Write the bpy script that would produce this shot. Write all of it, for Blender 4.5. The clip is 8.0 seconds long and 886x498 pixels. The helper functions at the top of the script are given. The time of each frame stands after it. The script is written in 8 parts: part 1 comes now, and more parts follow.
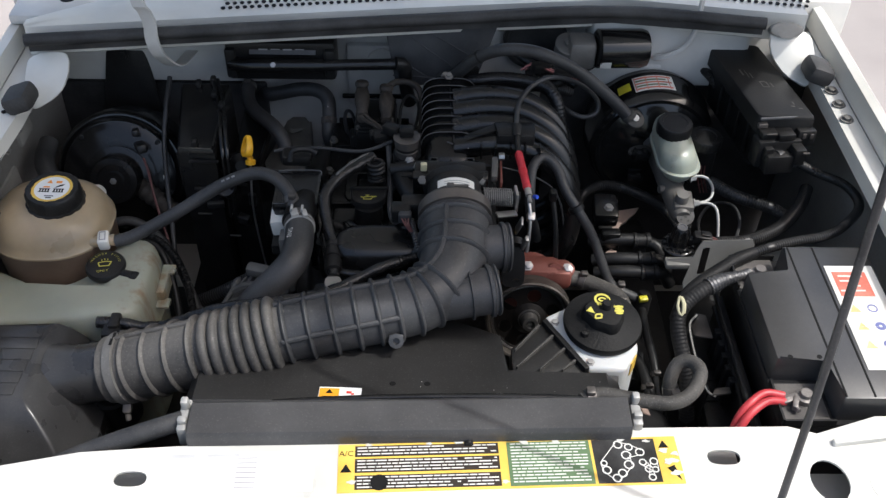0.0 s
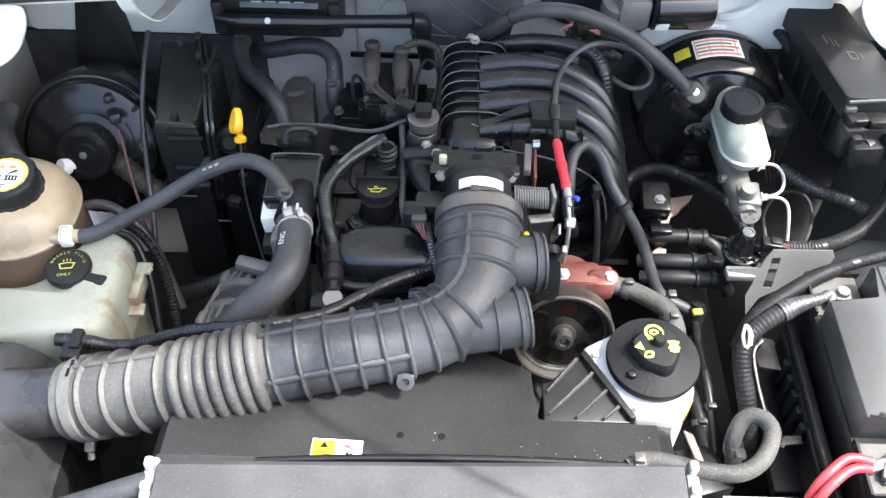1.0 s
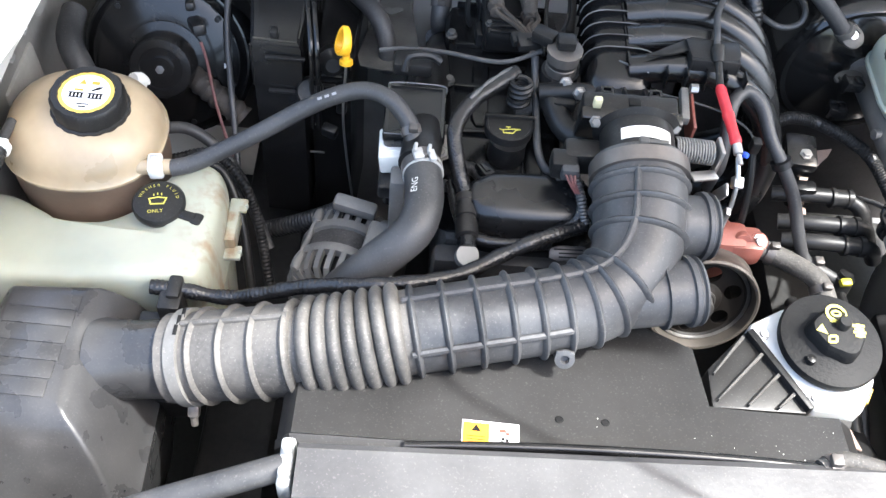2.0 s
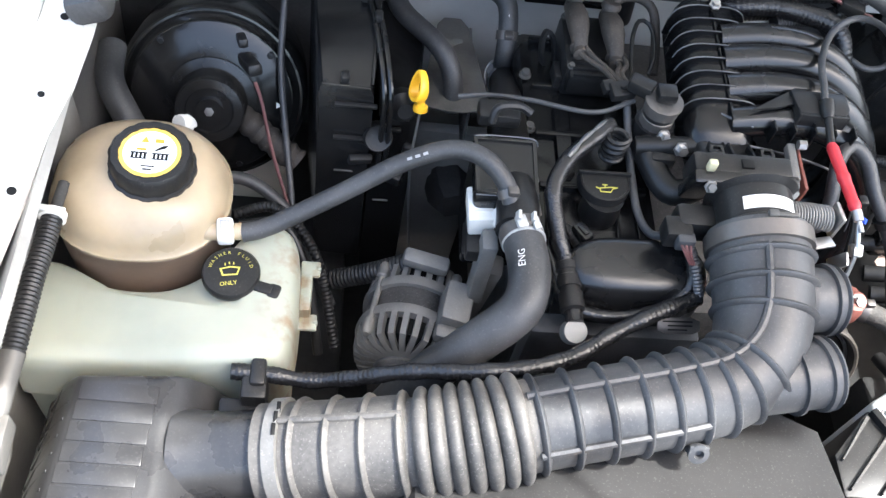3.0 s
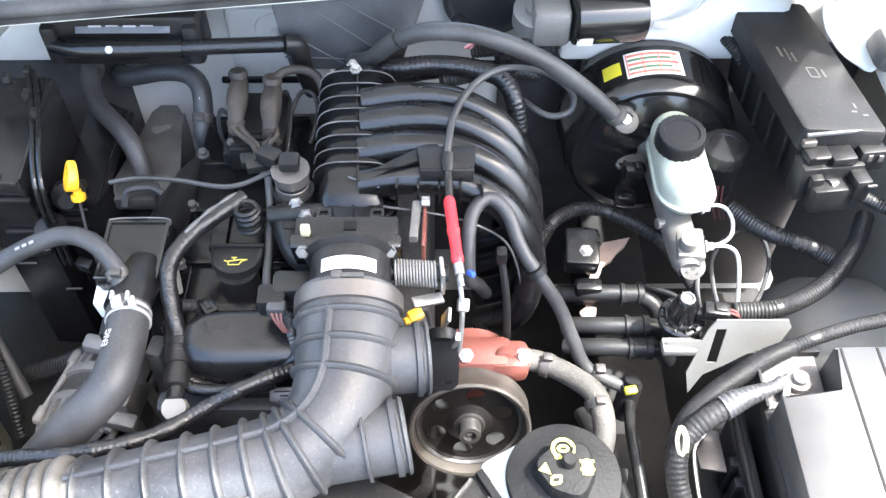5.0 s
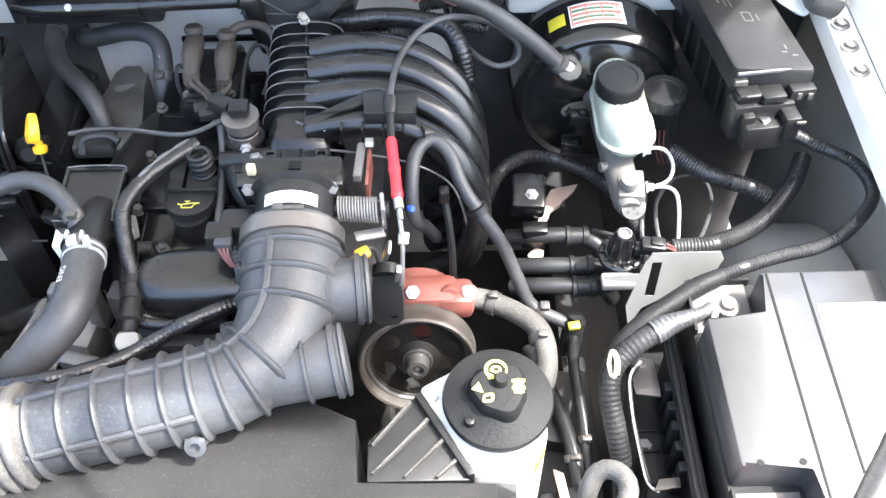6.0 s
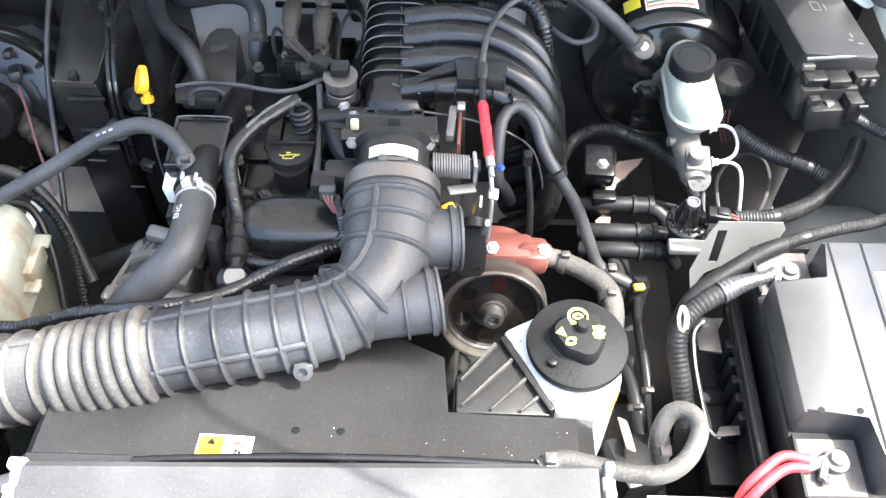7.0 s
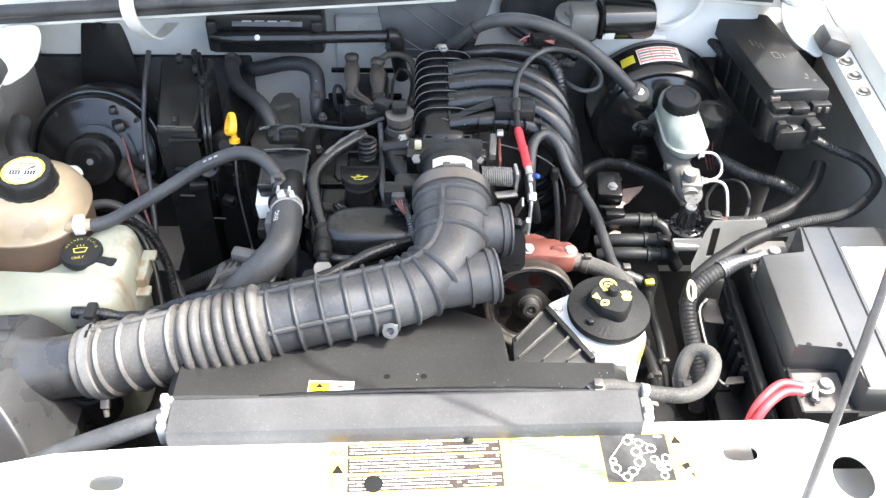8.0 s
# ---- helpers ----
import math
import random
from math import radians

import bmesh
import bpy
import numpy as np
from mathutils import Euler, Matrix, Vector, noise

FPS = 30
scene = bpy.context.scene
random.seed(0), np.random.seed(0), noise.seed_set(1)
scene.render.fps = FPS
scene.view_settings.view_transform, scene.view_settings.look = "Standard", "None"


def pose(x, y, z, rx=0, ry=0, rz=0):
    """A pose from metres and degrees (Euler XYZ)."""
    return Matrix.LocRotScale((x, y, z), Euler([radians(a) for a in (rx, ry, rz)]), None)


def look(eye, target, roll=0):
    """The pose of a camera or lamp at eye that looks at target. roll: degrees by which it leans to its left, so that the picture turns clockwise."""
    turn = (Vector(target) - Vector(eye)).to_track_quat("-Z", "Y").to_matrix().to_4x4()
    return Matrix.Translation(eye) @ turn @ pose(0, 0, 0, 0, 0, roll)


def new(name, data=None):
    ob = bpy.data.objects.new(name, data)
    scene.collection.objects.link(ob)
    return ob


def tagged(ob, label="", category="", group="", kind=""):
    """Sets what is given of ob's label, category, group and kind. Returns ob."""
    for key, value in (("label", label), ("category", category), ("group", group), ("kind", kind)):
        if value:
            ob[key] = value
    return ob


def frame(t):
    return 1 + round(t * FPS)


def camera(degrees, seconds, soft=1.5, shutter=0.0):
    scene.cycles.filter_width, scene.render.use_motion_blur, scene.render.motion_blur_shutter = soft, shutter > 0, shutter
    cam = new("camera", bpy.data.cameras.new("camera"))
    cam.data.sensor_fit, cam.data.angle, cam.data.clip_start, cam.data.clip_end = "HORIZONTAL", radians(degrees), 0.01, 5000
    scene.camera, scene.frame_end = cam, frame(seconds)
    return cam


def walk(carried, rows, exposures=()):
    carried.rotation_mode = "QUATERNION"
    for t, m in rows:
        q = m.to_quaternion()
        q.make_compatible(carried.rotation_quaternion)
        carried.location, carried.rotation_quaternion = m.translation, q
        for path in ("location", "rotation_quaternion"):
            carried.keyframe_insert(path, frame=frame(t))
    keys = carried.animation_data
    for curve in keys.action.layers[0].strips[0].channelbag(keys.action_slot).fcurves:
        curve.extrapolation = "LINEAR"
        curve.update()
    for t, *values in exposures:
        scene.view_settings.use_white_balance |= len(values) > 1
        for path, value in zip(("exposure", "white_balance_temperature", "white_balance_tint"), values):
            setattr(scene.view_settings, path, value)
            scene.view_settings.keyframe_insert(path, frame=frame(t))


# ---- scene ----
cam = camera(50.0, 8.0, soft=1.4)
PATH = [
    (0, (0.0271, 0.0320, 1.9386), (0.0651, 1.4872, 0.5671), 1.59),
    (0.5, (0.0129, 0.1754, 1.9100), (0.0676, 1.5637, 0.4714), 1.38),
    (1, (0.0281, 0.3026, 1.8742), (0.0271, 1.6098, 0.3605), 1.60),
    (1.5, (-0.0543, 0.3585, 1.8254), (-0.0418, 1.6049, 0.2613), 4.25),
    (2.8, (-0.3508, 0.5524, 1.7646), (-0.1481, 1.6054, 0.0763), 13.71),
    (3, (-0.3688, 0.5702, 1.7643), (-0.1425, 1.6712, 0.1101), 13.57),
    (3.5, (-0.3261, 0.5786, 1.7668), (-0.1190, 1.7622, 0.1680), 10.71),
    (4, (-0.1373, 0.5747, 1.7869), (0.0000, 1.7683, 0.1880), 6.95),
    (4.5, (0.0455, 0.5777, 1.7961), (0.0893, 1.7805, 0.1988), 2.83),
    (4.7, (0.0966, 0.5775, 1.7988), (0.1238, 1.7848, 0.2046), 1.63),
    (5.8, (0.2474, 0.4971, 1.7587), (0.2569, 1.8013, 0.2425), -0.98),
    (6, (0.2296, 0.4867, 1.7829), (0.2363, 1.7134, 0.2033), -0.93),
    (6.5, (0.1651, 0.4441, 1.8000), (0.1795, 1.6049, 0.1714), 0.72),
    (7, (0.1381, 0.4005, 1.8240), (0.1289, 1.6121, 0.2327), 1.26),
    (7.5, (0.0921, 0.2631, 1.8651), (0.0994, 1.5874, 0.3663), 0.89),
    (8, (0.0238, 0.0981, 1.8896), (0.0773, 1.5184, 0.4825), 1.64),
]
EXPOSURES = [(0.0, 0.61, 6330, 9), (0.5, 1.9, 6320, 7), (1.0, 2.52, 6230, 7), (1.5, 2.8, 6290, 8), (3.0, 2.83, 6290, 8), (4.0, 3.2, 6320, 8), (4.5, 3.52, 6300, 8), (6.0, 3.4, 6320, 8), (6.5, 3.33, 6310, 8), (7.0, 3.27, 6390, 8), (7.5, 3.27, 6440, 8), (8.0, 2.97, 6480, 7)]
walk(cam, [(t, look(eye, target, roll)) for t, eye, target, roll in PATH], EXPOSURES)

# ---- light: high midday sun, the open hood shading the rear of the bay, open sky ----
SUN = Vector((0.57, -0.07, 1.0)).normalized()
world = bpy.data.worlds.new("sky")
scene.world = world
world.use_nodes = True
wn = world.node_tree
sky = wn.nodes.new("ShaderNodeTexSky")
sky.sky_type = "NISHITA"
sky.sun_disc = False
sky.sun_elevation = math.asin(SUN.z)
sky.sun_rotation = math.atan2(SUN.x, SUN.y)
sky.dust_density = 5.0
sky.air_density = 1.15
wn.links.new(sky.outputs[0], wn.nodes["Background"].inputs[0])
wn.nodes["Background"].inputs[1].default_value = 0.15
sun_data = bpy.data.lights.new("sun", "SUN")
sun_data.energy, sun_data.angle, sun_data.color = 2.0, radians(0.8), (0.99, 0.98, 0.955)
new("sun", sun_data).matrix_world = look(SUN * 20, (0, 0, 0))


# ---- materials ----
def mat(name, color, rough=0.5, metal=0.0, var=0.25, scale=40.0, bump=0.15, dust=0.0, dust_color=(0.3, 0.29, 0.275),
        trans=0.0, sss=0.0, coat=0.0, streak=1.0, spec=0.5, grit=0.0):
    m = bpy.data.materials.new(name)
    m.use_nodes = True
    nt = m.node_tree
    n, link = nt.nodes, nt.links.new
    b = n["Principled BSDF"]
    geo = n.new("ShaderNodeTexCoord")
    mp = n.new("ShaderNodeMapping")
    mp.inputs["Scale"].default_value = (1, 1, streak)
    link(geo.outputs["Object"], mp.inputs[0])
    big, fine = n.new("ShaderNodeTexNoise"), n.new("ShaderNodeTexNoise")
    big.inputs["Scale"].default_value, big.inputs["Detail"].default_value = scale * 0.35, 5
    fine.inputs["Scale"].default_value, fine.inputs["Detail"].default_value = scale * 6, 3
    for t in (big, fine):
        link(mp.outputs[0], t.inputs["Vector"])
    ramp = n.new("ShaderNodeMapRange")
    ramp.inputs["From Min"].default_value, ramp.inputs["From Max"].default_value = 0.3, 0.7
    ramp.inputs["To Min"].default_value, ramp.inputs["To Max"].default_value = 1 - var, 1 + var
    link(big.outputs["Fac"], ramp.inputs["Value"])
    tint = n.new("ShaderNodeMix")
    tint.data_type, tint.blend_type = "RGBA", "MULTIPLY"
    tint.inputs["Factor"].default_value = 1.0
    tint.inputs["A"].default_value = (*color, 1)
    link(ramp.outputs[0], tint.inputs["B"])
    last = tint.outputs["Result"]
    if dust:
        dr = n.new("ShaderNodeMapRange")
        dr.inputs["From Min"].default_value, dr.inputs["From Max"].default_value = 0.35, 0.75
        dr.inputs["To Max"].default_value = dust
        both = n.new("ShaderNodeMath")
        both.operation = "MULTIPLY_ADD"
        both.inputs[1].default_value = 0.75
        half = n.new("ShaderNodeMath")
        half.operation = "MULTIPLY"
        half.inputs[1].default_value = 0.25
        link(fine.outputs["Fac"], half.inputs[0])
        link(big.outputs["Fac"], both.inputs[0])
        link(half.outputs[0], both.inputs[2])
        link(both.outputs[0], dr.inputs["Value"])
        dm = n.new("ShaderNodeMix")
        dm.data_type = "RGBA"
        link(dr.outputs[0], dm.inputs["Factor"])
        link(last, dm.inputs["A"])
        dm.inputs["B"].default_value = (*dust_color, 1)
        last = dm.outputs["Result"]
    if grit:
        specks = n.new("ShaderNodeTexNoise")
        specks.inputs["Scale"].default_value, specks.inputs["Detail"].default_value = 420, 2
        link(mp.outputs[0], specks.inputs["Vector"])
        sm = n.new("ShaderNodeMapRange")
        sm.inputs["From Min"].default_value, sm.inputs["From Max"].default_value = 0.6, 0.72
        sm.inputs["To Max"].default_value = grit
        link(specks.outputs["Fac"], sm.inputs["Value"])
        gm = n.new("ShaderNodeMix")
        gm.data_type = "RGBA"
        link(sm.outputs[0], gm.inputs["Factor"])
        link(last, gm.inputs["A"])
        gm.inputs["B"].default_value = (0.34, 0.32, 0.3, 1)
        last = gm.outputs["Result"]
    link(last, b.inputs["Base Color"])
    rr = n.new("ShaderNodeMapRange")
    rr.inputs["To Min"].default_value, rr.inputs["To Max"].default_value = max(rough - 0.12, 0.03), min(rough + 0.15, 1)
    link(big.outputs["Fac"], rr.inputs["Value"])
    link(rr.outputs[0], b.inputs["Roughness"])
    b.inputs["Metallic"].default_value = metal
    b.inputs["Transmission Weight"].default_value = trans
    b.inputs["Coat Weight"].default_value = coat
    b.inputs["Specular IOR Level"].default_value = spec
    if sss:
        b.inputs["Subsurface Weight"].default_value = sss
        b.inputs["Subsurface Radius"].default_value = (0.03, 0.02, 0.012)
        b.inputs["Subsurface Scale"].default_value = 0.6
    if bump:
        bp = n.new("ShaderNodeBump")
        bp.inputs["Strength"].default_value, bp.inputs["Distance"].default_value = bump, 0.0015
        link(fine.outputs["Fac"], bp.inputs["Height"])
        link(bp.outputs[0], b.inputs["Normal"])
    return m


BLACK = mat("black_plastic", (0.0085, 0.0085, 0.0088), 0.36, dust=0.035, bump=0.06, spec=0.3, grit=0.05)
GLOSS = mat("satin_black_plastic", (0.006, 0.006, 0.0063), 0.24, dust=0.012, bump=0.03, spec=0.5)
DUSTY = mat("dusty_black_plastic", (0.02, 0.02, 0.021), 0.45, dust=0.16, bump=0.06)
SHROUD = mat("shroud_plastic", (0.008, 0.0077, 0.0074), 0.42, dust=0.045, scale=14, bump=0.1, grit=0.08)
RUBBER = mat("hose_rubber", (0.022, 0.0225, 0.024), 0.5, dust=0.13, bump=0.08, grit=0.1)
DUCT = mat("duct_rubber", (0.023, 0.024, 0.027), 0.46, var=0.3, dust=0.22, dust_color=(0.24, 0.235, 0.225), scale=30, bump=0.14, grit=0.12)
DUCTD = mat("dusty_bellows_rubber", (0.042, 0.04, 0.038), 0.6, var=0.25, dust=0.42, dust_color=(0.25, 0.23, 0.205), scale=34, bump=0.15, grit=0.2)
LOOM = mat("taped_loom", (0.008, 0.008, 0.0088), 0.2, dust=0.02, bump=0.6, scale=60, grit=0.02)
CORR = mat("corrugated_conduit", (0.012, 0.012, 0.0125), 0.38, dust=0.08, spec=0.4, grit=0.06)
CABLE = mat("cable_sheath", (0.03, 0.03, 0.032), 0.45, dust=0.15, grit=0.1)
ENAMEL = mat("black_enamel", (0.007, 0.007, 0.007), 0.15, dust=0.025, bump=0.03, coat=0.3)
IRON = mat("engine_iron", (0.03, 0.028, 0.027), 0.6, metal=0.3, dust=0.35, bump=0.4, grit=0.2)
ALU = mat("cast_aluminium", (0.42, 0.41, 0.4), 0.45, metal=0.7, dust=0.3, bump=0.2)
STEEL = mat("zinc_steel", (0.42, 0.41, 0.4), 0.36, metal=0.9, dust=0.15, bump=0.1)
TANKM = mat("radiator_alloy", (0.055, 0.055, 0.057), 0.34, metal=0.2, var=0.12, dust=0.12, scale=30, grit=0.12)
COPPER = mat("red_primer_casting", (0.24, 0.065, 0.045), 0.5, metal=0.2, dust=0.3)
PAINT = mat("cream_white_paint", (0.66, 0.65, 0.6), 0.3, dust=0.12, bump=0.03, scale=12, coat=0.4)
HOODW = mat("white_hood_paint", (0.8, 0.79, 0.74), 0.35, dust=0.08, bump=0.03, scale=12, coat=0.3)
PRIMER = mat("dull_white_paint", (0.6, 0.592, 0.562), 0.45, dust=0.14, scale=16, dust_color=(0.3, 0.27, 0.24))
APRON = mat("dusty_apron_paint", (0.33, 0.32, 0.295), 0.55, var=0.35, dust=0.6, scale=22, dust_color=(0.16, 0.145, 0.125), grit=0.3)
COOL = mat("amber_tank_plastic", (0.335, 0.268, 0.178), 0.3, sss=0.3, dust=0.12, bump=0.05, dust_color=(0.45, 0.3, 0.18))
COOLANT = mat("brown_coolant_band", (0.17, 0.115, 0.08), 0.32, sss=0.2, dust=0.15, bump=0.05)
WASH = mat("washer_tank_plastic", (0.27, 0.295, 0.245), 0.36, sss=0.3, dust=0.28, bump=0.05, scale=16, dust_color=(0.42, 0.36, 0.27))


def stain(m, axis, lo, hi, color, scale, amount):
    """Brown runs down a surface between two heights of one world axis."""
    n, link = m.node_tree.nodes, m.node_tree.links.new
    b = n["Principled BSDF"]
    src = b.inputs["Base Color"].links[0].from_socket
    geo, sep, mp = n.new("ShaderNodeNewGeometry"), n.new("ShaderNodeSeparateXYZ"), n.new("ShaderNodeMapping")
    link(geo.outputs["Position"], sep.inputs[0])
    link(geo.outputs["Position"], mp.inputs[0])
    mp.inputs["Scale"].default_value = (1, 1, 0.3)
    no = n.new("ShaderNodeTexNoise")
    no.inputs["Scale"].default_value, no.inputs["Detail"].default_value = scale, 6
    link(mp.outputs[0], no.inputs["Vector"])
    a, c, f = n.new("ShaderNodeMapRange"), n.new("ShaderNodeMapRange"), n.new("ShaderNodeMath")
    a.inputs["From Min"].default_value, a.inputs["From Max"].default_value = lo, hi
    link(sep.outputs[axis], a.inputs["Value"])
    c.inputs["From Min"].default_value, c.inputs["From Max"].default_value = 0.48, 0.68
    c.inputs["To Max"].default_value = amount
    link(no.outputs["Fac"], c.inputs["Value"])
    f.operation = "MULTIPLY"
    link(a.outputs[0], f.inputs[0])
    link(c.outputs[0], f.inputs[1])
    mx = n.new("ShaderNodeMix")
    mx.data_type = "RGBA"
    link(f.outputs[0], mx.inputs["Factor"])
    link(src, mx.inputs["A"])
    mx.inputs["B"].default_value = (*color, 1)
    link(mx.outputs["Result"], b.inputs["Base Color"])


stain(WASH, "X", -0.455, -0.41, (0.2, 0.13, 0.07), 55.0, 0.8)
RESER = mat("brake_reservoir_plastic", (0.33, 0.36, 0.305), 0.3, sss=0.25, dust=0.1, bump=0.05)
BATT = mat("battery_case_plastic", (0.011, 0.011, 0.0115), 0.42, dust=0.025, spec=0.25, grit=0.06)
LID = mat("battery_lid_plastic", (0.024, 0.0238, 0.0245), 0.4, dust=0.07, scale=24, bump=0.05, spec=0.9, grit=0.05)
SHELF = mat("dusty_recess_plastic", (0.06, 0.054, 0.05), 0.55, var=0.3, dust=0.25, scale=50)
LEAD = mat("lead_terminal", (0.2, 0.185, 0.175), 0.5, metal=0.7, dust=0.2, bump=0.6)
YELLOW = mat("yellow_plastic", (0.85, 0.45, 0.02), 0.35, dust=0.05)
RED = mat("red_plastic", (0.5, 0.02, 0.03), 0.35, dust=0.05)
REDCAB = mat("red_cable_sheath", (0.5, 0.04, 0.05), 0.4, dust=0.08)
DULLBLUE = mat("faded_label_blue", (0.16, 0.18, 0.4), 0.5, var=0.2)
BLUE = mat("blue_plastic", (0.03, 0.08, 0.5), 0.4)
WHITE = mat("white_label", (0.8, 0.8, 0.78), 0.45, var=0.08)
WORN = mat("worn_white_label", (0.74, 0.73, 0.68), 0.5, var=0.15, dust=0.2)
BROWN = mat("brown_ink", (0.022, 0.014, 0.009), 0.5)
# paler grey that paints sky reflections along glossy black plastic edges
EDGE = mat("edge_highlight_grey", (0.075, 0.075, 0.079), 0.35, var=0.5, scale=70, dust=0.2)
INTAKE = mat("intake_plastic", (0.0045, 0.0045, 0.0048), 0.2, var=0.2, dust=0.012, bump=0.04, spec=0.36)
SHEET = mat("dull_heat_shield_sheet", (0.1, 0.096, 0.088), 0.45, metal=0.45, var=0.4, dust=0.25, bump=0.3)
BRACK = mat("pale_bracket_paint", (0.135, 0.133, 0.123), 0.45, var=0.15, dust=0.2, scale=30)
RESW = mat("white_reservoir_plastic", (0.56, 0.57, 0.56), 0.35, var=0.1, sss=0.15, dust=0.12)
WEBM = mat("brown_black_pulley_web", (0.0065, 0.0053, 0.0046), 0.5, dust=0.02, spec=0.2)
FAINT = mat("faint_grey_ink", (0.5, 0.5, 0.5), 0.5)
TAPE = mat("black_cloth_tape", (0.011, 0.011, 0.0115), 0.5, dust=0.05, bump=0.5, scale=60, spec=0.18, grit=0.06)
LIME = mat("yellow_green_plastic", (0.55, 0.5, 0.03), 0.4)
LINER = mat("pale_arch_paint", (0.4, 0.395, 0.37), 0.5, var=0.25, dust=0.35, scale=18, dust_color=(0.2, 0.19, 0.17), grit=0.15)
GREYINK = mat("grey_ink", (0.3, 0.3, 0.3), 0.5)
LYELLOW = mat("label_yellow", (0.78, 0.5, 0.07), 0.45, var=0.2, dust=0.2, dust_color=(0.6, 0.52, 0.36))
AMBER = mat("label_amber", (0.8, 0.36, 0.02), 0.45, var=0.1)
LORANGE = mat("label_orange", (0.85, 0.3, 0.03), 0.45, var=0.1)
LGREEN = mat("label_green", (0.1, 0.17, 0.08), 0.45, var=0.15)
LBLACK = mat("label_black", (0.006, 0.006, 0.006), 0.6, spec=0.2)
DIAGRAM = mat("glossy_black_print", (0.012, 0.012, 0.012), 0.4, var=0.3, dust=0.12, dust_color=(0.4, 0.4, 0.4), scale=90)
FADERED = mat("faded_label_red", (0.62, 0.13, 0.085), 0.5, var=0.35, dust=0.25, dust_color=(0.7, 0.55, 0.45), scale=60)
FADEYEL = mat("faded_label_yellow", (0.72, 0.52, 0.2), 0.5, var=0.25, dust=0.4, dust_color=(0.7, 0.66, 0.56), scale=60)
LRED = mat("label_red", (0.75, 0.06, 0.04), 0.45)
INK = mat("ink_yellow", (0.56, 0.5, 0.09), 0.5)
SILVER = mat("silver_tape", (0.11, 0.11, 0.113), 0.38, metal=0.6, bump=0.6)
PIPEW = mat("pale_zinc_pipe", (0.34, 0.34, 0.328), 0.4, metal=0.2, dust=0.1)
TAN = mat("dusty_brown_rubber", (0.026, 0.021, 0.017), 0.7, var=0.5, dust=0.13, bump=0.5, dust_color=(0.17, 0.14, 0.115), scale=60, grit=0.12)
FADEY = mat("yellowed_tape", (0.5, 0.47, 0.3), 0.5, dust=0.15)
SCRAP = mat("torn_insulation", (0.3, 0.215, 0.175), 0.7, dust=0.2, bump=0.5)
PINK = mat("faded_pink_wire", (0.5, 0.2, 0.2), 0.5)
SEAL = mat("rubber_seal", (0.024, 0.024, 0.025), 0.6, dust=0.18)
GROUND = mat("concrete_yard", (0.33, 0.295, 0.275), 0.85, dust=0.3, scale=3, bump=0.4)
PULLEY = mat("worn_pulley_steel", (0.06, 0.053, 0.046), 0.5, metal=0.4, dust=0.18, dust_color=(0.24, 0.2, 0.165))
CLAMP = mat("dull_band_steel", (0.1, 0.095, 0.09), 0.42, metal=0.6, dust=0.25, bump=0.12, dust_color=(0.3, 0.24, 0.21))
FADED = mat("faded_hose_rubber", (0.027, 0.0245, 0.021), 0.7, var=0.45, dust=0.2, bump=0.5, scale=50, grit=0.2)
SHIELD = mat("dull_shield_steel", (0.04, 0.038, 0.034), 0.55, dust=0.2, bump=0.3)
ALTM = mat("dusty_alternator_casting", (0.17, 0.165, 0.155), 0.55, metal=0.3, dust=0.35, bump=0.3, grit=0.25)
CAST = mat("pale_casting", (0.125, 0.12, 0.111), 0.5, metal=0.25, dust=0.12, bump=0.15)
HUBM = mat("dark_steel_hub", (0.11, 0.105, 0.1), 0.35, metal=0.8, dust=0.15)
OXBLOOD = mat("dark_red_wire", (0.1, 0.028, 0.026), 0.5, dust=0.1)
DUSKY = mat("gloss_black_housing", (0.008, 0.008, 0.0082), 0.18, dust=0.02, bump=0.04, spec=0.45)
CAPM = mat("stippled_black_cap", (0.007, 0.007, 0.007), 0.6, dust=0.015, bump=0.5, spec=0.2)
COVERB = mat("matte_black_cover", (0.008, 0.008, 0.0083), 0.5, dust=0.04, bump=0.12, spec=0.25, grit=0.04)
COVERM = mat("grey_black_cover", (0.03, 0.032, 0.036), 0.55, dust=0.12, bump=0.1)
AIRBOX = mat("satin_air_box_plastic", (0.022, 0.022, 0.023), 0.28, var=0.12, dust=0.08, bump=0.05, scale=50, grit=0.06)
DIRT = mat("dirty_floor_pan", (0.011, 0.0105, 0.01), 0.8, dust=0.12, scale=20)


# ---- mesh tools (all in world coordinates) ----
def V(*a):
    return Vector(a)


def frame_of(origin, axis, up=(0, 0, 1)):
    """Matrix whose local z is axis; local x as level as can be."""
    z = Vector(axis).normalized()
    x = Vector(up).cross(z)
    if x.length < 1e-4:
        x = Vector((1, 0, 0))
    x.normalize()
    y = z.cross(x)
    m = Matrix((x, y, z)).transposed().to_4x4()
    m.translation = Vector(origin)
    return m


def grid_faces(bm, rings, closed=True, cap0=True, cap1=True):
    vs = [[bm.verts.new(p) for p in ring] for ring in rings]
    n = len(vs[0])
    for a, b in zip(vs, vs[1:]):
        for i in range(n if closed else n - 1):
            j = (i + 1) % n
            try:
                bm.faces.new((a[i], a[j], b[j], b[i]))
            except ValueError:
                pass
    if closed and cap0:
        bm.faces.new(list(reversed(vs[0])))
    if closed and cap1:
        bm.faces.new(vs[-1])
    return vs


